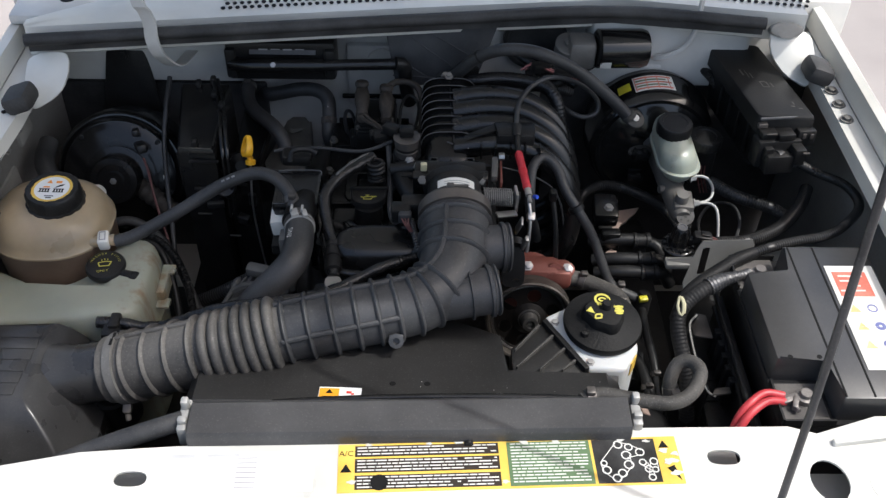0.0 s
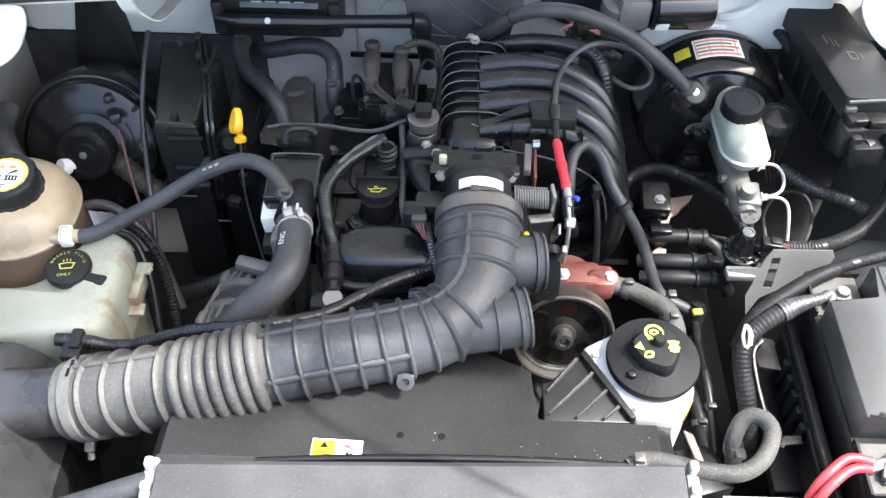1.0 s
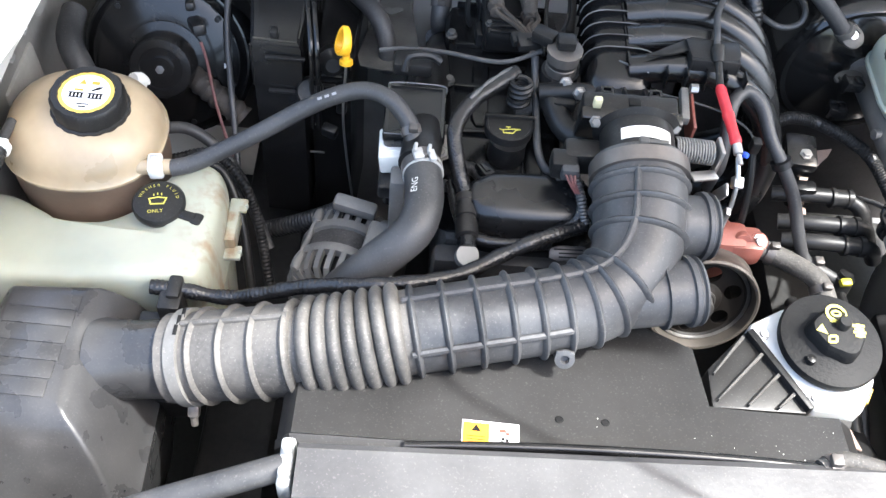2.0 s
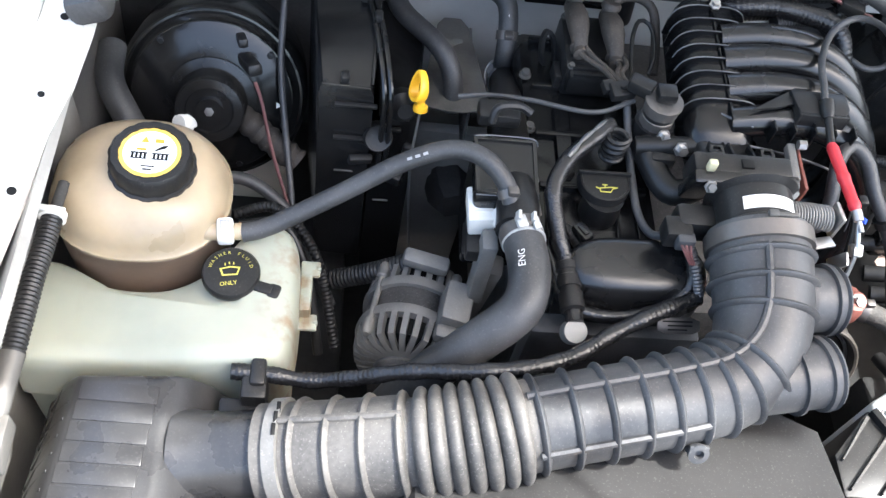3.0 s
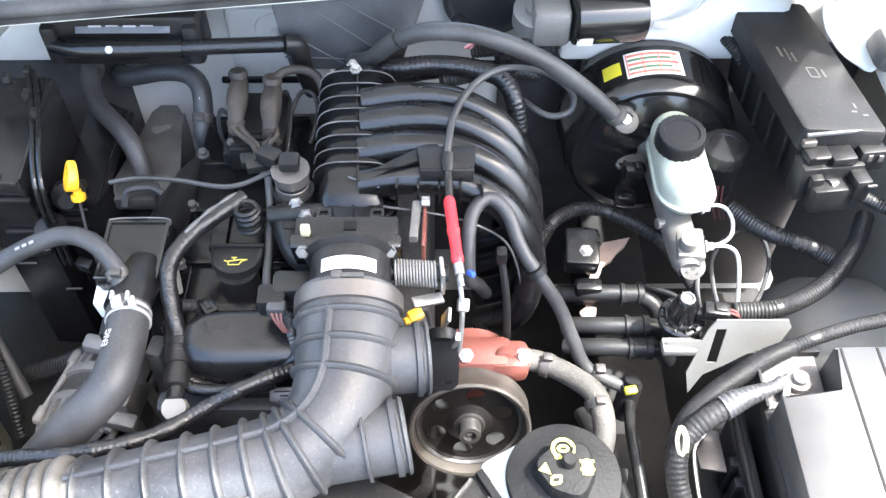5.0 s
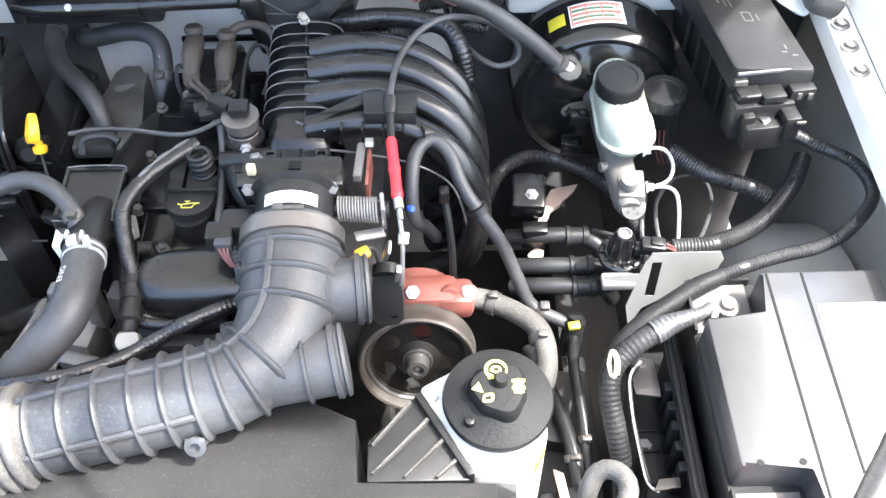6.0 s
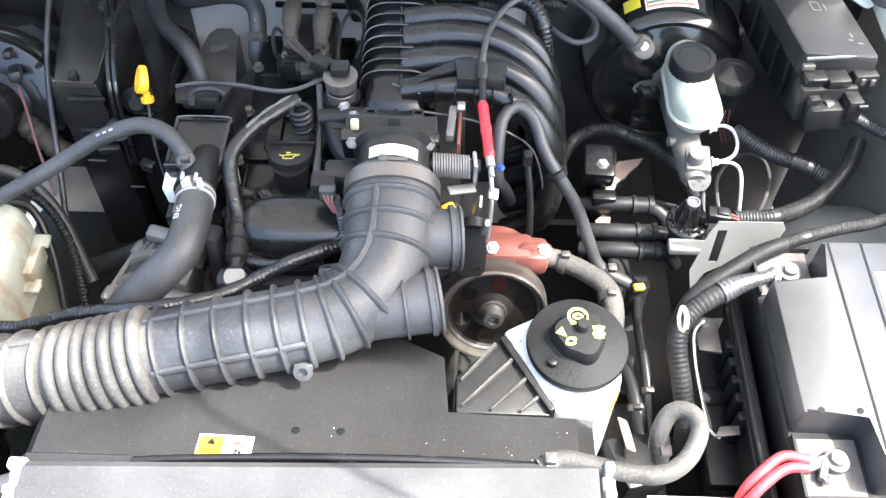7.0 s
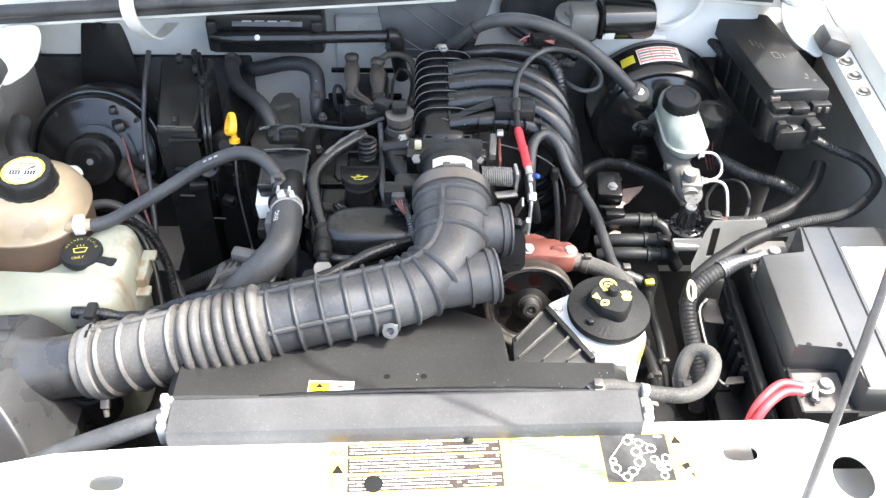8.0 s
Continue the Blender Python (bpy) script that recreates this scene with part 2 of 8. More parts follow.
def box(bm, c, s, bevel=0.004, m=None, seg=2):
    """A bevelled block, centre c and size s; m turns it about its centre."""
    r = bmesh.ops.create_cube(bm, size=1)
    vs = r["verts"]
    for v in vs:
        v.co = Vector((v.co.x * s[0], v.co.y * s[1], v.co.z * s[2]))
    if bevel:
        es = list({e for v in vs for e in v.link_edges})
        out = bmesh.ops.bevel(bm, geom=es + vs, offset=min(bevel, min(s) * 0.45), segments=seg, affect="EDGES", profile=0.5)
        vs = list({v for f in out["faces"] for v in f.verts} | {v for v in vs if v.is_valid})
        seen = set(vs)
        todo = list(vs)
        while todo:
            v = todo.pop()
            for e in v.link_edges:
                w = e.other_vert(v)
                if w not in seen:
                    seen.add(w)
                    todo.append(w)
        vs = list(seen)
    t = Matrix.Translation(Vector(c)) @ (m.to_4x4() if m is not None else Matrix.Identity(4))
    for v in vs:
        v.co = t @ v.co
    return bm


def turn(rx=0, ry=0, rz=0):
    return Euler((radians(rx), radians(ry), radians(rz))).to_matrix()


def lathe(bm, origin, axis, profile, seg=32, wobble=None, hollow=False):
    """profile: (radius, height along axis). wobble(angle index) scales the radius; hollow closes the profile to a ring."""
    m = frame_of(origin, axis)
    rings = []
    for r, h in profile + profile[:1] if hollow else profile:
        r = max(r, 1e-4)
        rings.append([m @ Vector((r * (wobble(i) if wobble else 1) * math.cos(2 * math.pi * i / seg),
                                  r * (wobble(i) if wobble else 1) * math.sin(2 * math.pi * i / seg), h)) for i in range(seg)])
    grid_faces(bm, rings, cap0=not hollow, cap1=not hollow)
    return bm


def spline(pts, step=0.01):
    """Points along a smooth curve through pts, about step apart."""
    p = [Vector(q) for q in pts]
    if len(p) == 2:
        n = max(1, round((p[1] - p[0]).length / step))
        return [p[0].lerp(p[1], i / n) for i in range(n + 1)]
    p = [2 * p[0] - p[1]] + p + [2 * p[-1] - p[-2]]
    out = []
    for a, b, c, d in zip(p, p[1:], p[2:], p[3:]):
        n = max(2, math.ceil((c - b).length / step))
        for i in range(n):
            t = i / n
            out.append(0.5 * (2 * b + (c - a) * t + (2 * a - 5 * b + 4 * c - d) * t * t + (3 * b - a - 3 * c + d) * t ** 3))
    out.append(p[-2])
    return out


def sweep(bm, path, radius, seg=12, caps=True, flat=None):
    """A tube along path (points). radius: number or f(k 0..1, length)."""
    path = [Vector(p) for p in path]
    n = len(path)
    tan = [(path[min(i + 1, n - 1)] - path[max(i - 1, 0)]).normalized() for i in range(n)]
    x = tan[0].orthogonal().normalized()
    rings, run = [], 0.0
    for i in range(n):
        if i:
            run += (path[i] - path[i - 1]).length
        x = (x - tan[i] * x.dot(tan[i])).normalized()
        y = tan[i].cross(x)
        r = radius(i / (n - 1), run) if callable(radius) else radius
        rings.append([path[i] + r * (math.cos(a) * x + math.sin(a) * y) for a in (2 * math.pi * j / seg for j in range(seg))])
    grid_faces(bm, rings, cap0=caps, cap1=caps)
    return bm


def tube(bm, pts, r, seg=12, step=0.008):
    return sweep(bm, spline(pts, step), r, seg)


def corrugated(bm, pts, r, pitch=0.005, depth=0.0012, seg=12):
    path = spline(pts, pitch / 2)
    return sweep(bm, path, lambda k, s: r if round(k * (len(path) - 1)) % 2 else r - depth, seg)


def prism(bm, poly, m, h, bevel=0.0, seg=2):
    """A plate: polygon in m's x, y, from 0 to h along m's z."""
    lo = [bm.verts.new(m @ Vector((x, y, 0))) for x, y in poly]
    hi = [bm.verts.new(m @ Vector((x, y, h))) for x, y in poly]
    n = len(poly)
    fs = [bm.faces.new(list(reversed(lo))), bm.faces.new(hi)]
    fs += [bm.faces.new((lo[i], lo[(i + 1) % n], hi[(i + 1) % n], hi[i])) for i in range(n)]
    if bevel:
        bmesh.ops.bevel(bm, geom=list({e for f in fs for e in f.edges}), offset=bevel, segments=seg, affect="EDGES", profile=0.5)
    return bm


def loft(bm, sections, cap0=True, cap1=True):
    grid_faces(bm, sections, cap0=cap0, cap1=cap1)
    return bm


def rrect(w, d, r, n=5):
    """A rounded rectangle as (x, y) points."""
    out = []
    for cx, cy, a0 in ((w / 2 - r, d / 2 - r, 0), (-w / 2 + r, d / 2 - r, 90), (-w / 2 + r, -d / 2 + r, 180), (w / 2 - r, -d / 2 + r, 270)):
        for i in range(n):
            a = radians(a0 + 90 * i / (n - 1))
            out.append((cx + r * math.cos(a), cy + r * math.sin(a)))
    return out


def finish(name, bm, material, smooth=True):
    bmesh.ops.recalc_face_normals(bm, faces=bm.faces[:])
    me = bpy.data.meshes.new(name)
    bm.to_mesh(me)
    bm.free()
    me.materials.append(material)
    if smooth:
        for p in me.polygons:
            p.use_smooth = True
        me.set_sharp_from_angle(angle=radians(40))
    return me


def part(name, bm, material, parent, label="", smooth=True):
    """One mesh under a thing or a part."""
    ob = new(name, finish(name, bm, material, smooth))
    ob.parent = parent
    root = parent
    at = Vector((0, 0, 0))
    while root:
        at += root.location
        root = root.parent
    ob.location = -at if parent.type == "EMPTY" else (0, 0, 0)
    if parent.type != "EMPTY":
        ob.location = (0, 0, 0)
    if label:
        ob["label"] = label
    return ob


def single(name, bm, material, label, category, kind="", group=""):
    """A thing that is one mesh."""
    return tagged(new(name, finish(name, bm, material)), label, category, group, kind)


def thing(name, base, label, category, kind="", group=""):
    ob = new(name)
    ob.location = base
    ob.empty_display_size = 0.02
    return tagged(ob, label, category, group, kind)


def B():
    return bmesh.new()


def hexbolt(bm, at, axis, r=0.006, h=0.006):
    lathe(bm, at, axis, [(r * 1.5, 0), (r * 1.5, h * 0.25), (r, h * 0.25), (r, h), (r * 0.6, h * 1.05)], 6)


def words(name, body, size, m, material, parent, lift=0.0003, spacing=1.0):
    """Flat lettering in m's x, y plane, centred."""
    cu = bpy.data.curves.new(name, "FONT")
    cu.body, cu.size, cu.align_x, cu.align_y, cu.resolution_u = body, size, "CENTER", "CENTER", 2
    cu.space_character = spacing
    tmp = new(name, cu)
    bpy.context.view_layer.update()
    me = bpy.data.meshes.new_from_object(tmp.evaluated_get(bpy.context.evaluated_depsgraph_get()))
    bpy.data.objects.remove(tmp)
    me.materials.clear()
    me.materials.append(material)
    me.transform(m @ Matrix.Translation((0, 0, lift)))
    ob = new(name, me)
    ob.parent = parent
    ob.location = -parent.location if parent.type == "EMPTY" else (0, 0, 0)
    return ob


def slab(bm, m, x, y, w, h, t=0.0004):
    """A thin raised print or sticker on m's x, y plane, centre x, y."""
    prism(bm, [(x - w / 2, y - h / 2), (x + w / 2, y - h / 2), (x + w / 2, y + h / 2), (x - w / 2, y + h / 2)], m, t)


# ==== setting ====
b = B()
bmesh.ops.create_grid(b, x_segments=24, y_segments=24, size=400)
single("ground", b, GROUND, "grey concrete yard under the parked truck", "ground", kind="structure")


def plate(bm, outer, holes, m, h):
    """A flat plate with holes in it; outer and holes are (x, y) loops."""
    edges, mine = [], []
    for loop in (outer, *holes):
        vs = [bm.verts.new((x, y, 0)) for x, y in loop]
        mine += vs
        edges += [bm.edges.new((vs[i], vs[(i + 1) % len(vs)])) for i in range(len(vs))]
    fill = bmesh.ops.triangle_fill(bm, use_beauty=True, use_dissolve=False, edges=edges)
    faces = [g for g in fill["geom"] if isinstance(g, bmesh.types.BMFace)]
    ext = bmesh.ops.extrude_face_region(bm, geom=faces)
    for v in (g for g in ext["geom"] if isinstance(g, bmesh.types.BMVert)):
        v.co.z += h
        mine.append(v)
    for v in mine:
        v.co = m @ v.co
    return bm


def ellipse(cx, cy, rx, ry, n=20, p=2.0):
    out = []
    for i in range(n):
        a = 2 * math.pi * i / n
        c, s = math.cos(a), math.sin(a)
        out.append((cx + rx * math.copysign(abs(c) ** (2 / p), c), cy + ry * math.copysign(abs(s) ** (2 / p), s)))
    return out


def extrude_profile(bm, prof, y0, y1, n=8, bend=None):
    """An open strip profile (x, z) drawn along y, with thickness from a solid loop."""
    rings = []
    for i in range(n + 1):
        y = y0 + (y1 - y0) * i / n
        dx = bend(y) if bend else 0
        rings.append([(x + dx, y, z) for x, z in prof])
    grid_faces(bm, rings)
    return bm


# fenders: painted top, ledge, rough inner apron
def fender(sign, x0, label):
    t = thing("fender", (sign * x0, 1.1, 0.3), label, "fender")
    s = sign
    top = [(s * (x0 + dx), z) for dx, z in ((0.06, 0.55), (0.056, 0.86), (0.046, 0.98), (0.032, 1.045), (0.017, 1.06), (0.004, 1.056), (0, 1.02), (0.006, 1.02), (0.012, 1.045), (0.024, 1.038), (0.038, 0.975), (0.05, 0.55))]
    b = B()
    extrude_profile(b, top, 0.35, 1.95, 10)
    part("top_panel", b, PAINT, t)
    b = B()
    if s < 0:
        ledge = [(-x0, 1.018), (0.045 - x0, 1.012), (0.049 - x0, 0.99), (0.044 - x0, 0.988), (0.04 - x0, 1.006), (-x0, 1.012)]
        extrude_profile(b, ledge, 0.45, 1.62, 16, lambda y: -0.026 * min(1.3, max(0.0, (1.3 - y) / 0.27)))
        part("bolt_ledge", b, PAINT, t, "white painted bolt ledge")
        b = B()
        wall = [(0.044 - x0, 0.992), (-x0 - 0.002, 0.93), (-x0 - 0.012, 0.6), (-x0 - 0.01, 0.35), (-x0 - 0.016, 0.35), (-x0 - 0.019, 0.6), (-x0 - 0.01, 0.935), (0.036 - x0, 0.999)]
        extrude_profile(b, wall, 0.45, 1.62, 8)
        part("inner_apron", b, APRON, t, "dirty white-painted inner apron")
    else:
        ledge = [(x0, 1.018), (x0 - 0.03, 1.013), (x0 - 0.034, 0.99), (x0 - 0.03, 0.988), (x0 - 0.026, 1.007), (x0, 1.012)]
        extrude_profile(b, ledge, 0.45, 1.62, 8)
        part("bolt_ledge", b, PAINT, t, "white painted bolt ledge")
        b = B()
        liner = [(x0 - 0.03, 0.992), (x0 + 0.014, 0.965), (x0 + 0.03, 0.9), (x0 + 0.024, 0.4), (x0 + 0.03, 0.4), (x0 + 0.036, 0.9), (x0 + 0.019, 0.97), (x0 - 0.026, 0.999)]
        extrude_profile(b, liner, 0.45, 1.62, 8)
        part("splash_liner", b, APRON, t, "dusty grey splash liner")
    return t


fl = fender(-1, 0.692, "white painted fender with a dusty inner apron")
fr = fender(1, 0.75, "white painted fender with a bolted inner ledge")
for i, y in enumerate((1.338, 1.382, 1.423, 1.0, 0.8)):
    b = B()
    lathe(b, (0.734, y, 1.0155), (0, 0, 1), [(0.012, 0), (0.012, 0.0015), (0.007, 0.002), (0.007, 0.006), (0.004, 0.007)], 12)
    part("bolt", b, CAST, fr, "pale ledge bolt")
# folded brace and rubber bump stop at each hood corner
def rounded(poly, times=2):
    for k in range(times):
        out = []
        for i, (x, y) in enumerate(poly):
            u, v = poly[(i + 1) % len(poly)]
            out += [(0.8 * x + 0.2 * u, 0.8 * y + 0.2 * v), (0.2 * x + 0.8 * u, 0.2 * y + 0.8 * v)]
        poly = out
    return poly


for s, p, q, f, poly in ((-1, (-0.62, 1.42, 1.01), (-0.64, 1.342, 1.035), fl, [(-0.036, 0.05), (0.03, 0.058), (0.036, 0.03), (0.021, -0.016), (-0.032, -0.05), (-0.042, 0.0)]),
                         (1, (0.675, 1.49, 1.03), (0.714, 1.457, 1.035), fr, [(-0.038, 0.06), (-0.038, 0.016), (-0.012, -0.021), (0.034, -0.05), (0.043, 0.012), (0.034, 0.055)])):
    b = B()
    prism(b, rounded(poly if s > 0 else poly[::-1]), Matrix.Translation(p) @ turn(50, 0, 0).to_4x4(), 0.006, 0.002)
    part("corner_brace", b, PAINT, f)
    b = B()
    box(b, q, (0.048, 0.056, 0.035), 0.012, turn(0, s * 20, 0))
    part("bump_stop", b, SEAL, f, "black rubber bump stop")

for y, z, w, h in ((1.3, 0.86, 0.1, 0.12), (1.08, 0.9, 0.08, 0.06), (1.42, 0.95, 0.06, 0.05)):
    b = B()
    box(b, (-0.696, y, z - 0.03), (0.016, w, h), 0.005, turn(0, -2, 0))
    part("pressed_pad", b, APRON, fl)
for y, z in ((1.25, 0.958), (1.36, 0.958), (1.3, 0.958), (1.42, 0.958)):
    b = B()
    hexbolt(b, (-0.672, y, z), (0.8, 0, 0.6), 0.006, 0.007)
    part("bolt", b, STEEL, fl)
for y, r in ((1.1, 0.0045), (1.22, 0.0035), (1.33, 0.0045)):
    b = B()
    prism(b, ellipse(0, 0, r, r, 16), Matrix.Translation((-0.668, y, 1.0153)) @ turn(0, 7.6, 0).to_4x4(), 0.0012)
    part("ledge_hole", b, LBLACK, fl)

# firewall with its ribs
fw = thing("firewall", (0, 1.66, 0.3), "dull white-painted steel firewall at the back of the engine bay", "firewall", kind="structure")
b = B()
box(b, (0.04, 1.665, 0.67), (1.57, 0.05, 0.8), 0.006)
part("panel", b, PRIMER, fw)
for x, w, z, h, d in ((0.48, 0.3, 0.995, 0.15, 0.075), (-0.06, 0.14, 0.9, 0.14, 0.02), (-0.49, 0.36, 0.98, 0.16, 0.05)):
    b = B()
    box(b, (x, 1.647 - d / 2, z), (w, d, h), 0.012)
    part("pressed_rib", b, PRIMER, fw)

for x, z, w, h in ((0.52, 0.61, 0.53, 0.58), (-0.5, 0.66, 0.42, 0.44), (0.09, 0.58, 0.38, 0.3)):
    b = B()
    box(b, (x, 1.634, z), (w, 0.014, h), 0.006)
    part("sound_pad", b, SEAL, fw, "black sound-deadening pad")
b = B()
lathe(b, (-0.06, 1.628, 0.935), (0, -1, 0), [(0.03, 0), (0.028, 0.004), (0.02, 0.003), (0.006, 0.004), (0.006, 0.02), (0.004, 0.021)], 24)
part("stud", b, PRIMER, fw)
b = B()
prism(b, [(-0.06, -0.1), (0.06, -0.1), (0.035, 0.06), (-0.01, 0.09), (-0.03, 0.06)], Matrix.Translation((-0.545, 1.6, 0.93)) @ turn(80, 0, 0).to_4x4(), 0.01, 0.003)
hexbolt(b, (-0.545, 1.592, 0.965), (0, -1, 0.2), 0.007, 0.007)
part("blower_bracket", b, BLACK, fw, "black folded steel bracket")

b = B()
box(b, (-0.215, 1.52, 0.49), (0.12, 0.02, 0.36), 0.004, turn(0, 2, 0))
part("tunnel_panel", b, APRON, fw, "dusty grey tunnel panel")
b = B()
lathe(b, (-0.195, 1.5, 0.56), (0.1, -1, 0.1), [(0.03, -0.02), (0.036, 0.0), (0.034, 0.03), (0.024, 0.05), (0.0, 0.052)], 20, lambda i: 1 + 0.1 * math.sin(i * 1.9))
part("tunnel_grommet", b, SEAL, fw, "dark rubber boot in the tunnel panel")

# cowl: front seal, painted top, grille
cw = thing("cowl", (0, 1.6, 1.0), "white painted cowl panel with a perforated air grille", "cowl", kind="structure")
def cowl_y(x):
    return 1.537 + 0.11 * (x - 0.2) - 0.26 * max(0.0, x - 0.38) - 0.02 * max(0.0, -x)


b = B()
def cowl_back(x):
    return 1.95 if x > -0.47 else 1.475 + 0.65 * (x + 0.665)


loft(b, [[(x, cowl_y(x) + 0.03, 1.045), (x, cowl_y(x) + 0.035, 1.095), (x, cowl_y(x) * 0.35 + 0.65 * min(1.66, cowl_back(x)), 1.1), (x, cowl_back(x), 1.1 + 0.15 * max(0, cowl_back(x) - 1.6)),
          (x, cowl_back(x), 1.06), (x, min(1.66, cowl_back(x)), 1.05), (x, cowl_y(x) + 0.045, 1.035)] for x in (-0.655, -0.6, -0.54, -0.471, -0.469, -0.2, 0.1, 0.38, 0.6, 0.69, 0.705)])
part("top_panel", b, PAINT, cw)
b = B()
tube(b, [(x, cowl_y(x), 1.09) for x in (-0.645, -0.3, 0.04, 0.36, 0.625)], 0.011, 10, 0.05)
part("weather_strip", b, SEAL, cw, "black rubber weather strip")
b = B()
loft(b, [[(x, cowl_y(x) + 0.006, 1.064), (x, cowl_y(x) + 0.028, 1.064), (x, cowl_y(x) + 0.028, 1.084), (x, cowl_y(x) + 0.006, 1.084)] for x in (-0.645, -0.3, 0.04, 0.36, 0.625)])
part("seal_channel", b, SEAL, cw)
b = B()
for i in range(84):
    for k in range(6):
        x = -0.33 + i * 0.0125
        y = cowl_y(x) + 0.06 + k * 0.014
        z = 1.095 + 0.015 * (y - cowl_y(x) - 0.035) / (1.625 - cowl_y(x))
        lathe(b, (x + (0.006 if k % 2 else 0), y, z + 0.0006), (0, -0.15, 1), [(0.0042, 0), (0.0042, 0.0012)], 6)
g = part("grille_hole", b, LBLACK, cw, "rows of small dark grille holes")
g["kind"] = "stuff"
for x in (-0.31, 0.05):
    b = B()
    lathe(b, (x + 0.25, 1.66, 1.105), (0, 0, 1), [(0.035, 0), (0.035, 0.02), (0.02, 0.028)], 20)
    part("wiper_pivot", b, BLACK, cw)
b = B()
box(b, (-0.59, 1.68, 1.07), (0.24, 0.3, 0.02), 0.006)
part("hinge_shelf", b, PRIMER, cw)
for x, y in ((-0.62, 1.585), (-0.57, 1.62)):
    b = B()
    prism(b, ellipse(x, y, 0.012, 0.008, 16), Matrix.Translation((0, 0, 1.0802)), 0.0008)
    part("shelf_slot", b, LBLACK, cw)
b = B()
prism(b, ellipse(0, 0, 0.03, 0.014, 20), Matrix.Translation((0.663, 1.53, 1.072)) @ turn(60, 0, 0).to_4x4(), 0.02, 0.004)
part("drain_end", b, APRON, cw, "grey drain end of the cowl")
# hood hinge arms
b = B()
arm = spline([(-0.46, 1.5, 1.24), (-0.446, 1.437, 1.165), (-0.437, 1.434, 1.145), (-0.432, 1.434, 1.122), (-0.434, 1.434, 1.1), (-0.433, 1.436, 1.076), (-0.428, 1.45, 1.045), (-0.42, 1.5, 1.0), (-0.415, 1.6, 0.97)], 0.008)
grid_faces(b, [[p + Vector(o) for o in ((-0.011, 0, 0), (0.011, -0.001, 0), (0.011, 0.004, 0), (-0.011, 0.005, 0))] for p in arm])
part("hinge_arm", b, PRIMER, cw, "flat white-painted hood hinge arm")
b = B()
for z0 in (0.0, 0.004):
    sweep(b, spline([(x, y, z + z0) for x, y, z in ((0.452, 1.57, 0.985), (0.47, 1.56, 0.993), (0.498, 1.555, 1.015), (0.511, 1.55, 1.05), (0.513, 1.55, 1.113), (0.52, 1.6, 1.19), (0.525, 1.68, 1.24))], 0.01), 0.0045, 8)
part("hinge_arm", b, PRIMER, cw, "bent white-painted hood hinge arm")
b = B()
box(b, (0.445, 1.6, 0.965), (0.05, 0.06, 0.012), 0.004)
part("hinge_foot", b, PRIMER, cw)
# open hood above
hd = thing("hood", (0.04, 1.58, 1.2), "white hood standing open above the engine bay", "hood")
b = B()
loft(b, [[(x * w + 0.04, 1.58 - 0.72 * k, 1.19 + 0.86 * k) for x in (-0.77, -0.4, 0, 0.4, 0.77)] + [(x * w + 0.04, 1.593 - 0.72 * k, 1.2 + 0.86 * k) for x in (0.77, 0.4, 0, -0.4, -0.77)]
         for k, w in ((0, 1.0), (0.3, 1.0), (0.6, 0.99), (0.85, 0.98), (1.0, 0.95))])
part("panel", b, HOODW, hd)
# engine bay floor, frame rails
b = B()
box(b, (0.04, 1.1, 0.28), (1.5, 1.2, 0.02), 0.004)
single("splash_floor", b, DIRT, "dirty dark splash panel under the engine", "floor", kind="structure")
for x in (-0.4, 0.46):
    b = B()
    box(b, (x, 1.1, 0.45), (0.1, 1.2, 0.16), 0.01)
    single("frame_rail", b, DIRT, "dirty black steel frame rail under the engine bay", "rail", group="frame rails", kind="structure")
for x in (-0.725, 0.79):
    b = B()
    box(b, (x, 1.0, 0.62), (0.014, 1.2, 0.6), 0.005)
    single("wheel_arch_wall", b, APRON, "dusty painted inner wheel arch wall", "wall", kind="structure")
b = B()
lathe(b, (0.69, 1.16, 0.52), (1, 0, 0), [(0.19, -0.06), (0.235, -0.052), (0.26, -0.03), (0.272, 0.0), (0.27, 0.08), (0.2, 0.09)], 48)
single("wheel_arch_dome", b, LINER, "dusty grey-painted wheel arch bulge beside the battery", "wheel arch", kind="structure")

# core support
CS = Matrix.Translation((0, 0, 0.9345))
cs = thing("core_support", (0.04, 0.55, 0.3), "cream-white painted radiator core support with stickers and holes", "core support")
b = B()
plate(b, [(-0.78, 0.42), (0.86, 0.42), (0.86, 0.79), (0.62, 0.785), (0.535, 0.757), (0.5, 0.768), (0.3, 0.764), (-0.29, 0.731), (-0.4, 0.722), (-0.5, 0.7), (-0.78, 0.69)],
      [ellipse(-0.329, 0.684, 0.02, 0.011, p=2.6), ellipse(-0.025, 0.679, 0.011, 0.011), ellipse(0.406, 0.72, 0.021, 0.011, p=2.6), ellipse(0.531, 0.687, 0.024, 0.03),
       ellipse(-0.44, 0.64, 0.012, 0.012)], CS, -0.003)
part("top_plate", b, PAINT, cs)
b = B()
for x0, x1, y0, y1 in ((-0.5, -0.29, 0.703, 0.732), (-0.29, 0.3, 0.732, 0.765), (0.3, 0.5, 0.765, 0.769)):
    prism(b, [(x0, y0 - 0.004), (x1, y1 - 0.004), (x1, y1), (x0, y0)], Matrix.Translation((0, 0, 0.89)), 0.041)
part("rear_flange", b, PAINT, cs)
b = B()
box(b, (0.1, 0.665, 0.875), (1.4, 0.14, 0.004), 0.001)
box(b, (0.4, 0.765, 0.874), (0.09, 0.08, 0.004), 0.001)
part("lower_plate", b, PRIMER, cs)
b = B()
box(b, (0.04, 0.6, 0.6), (1.3, 0.03, 0.6), 0.006)
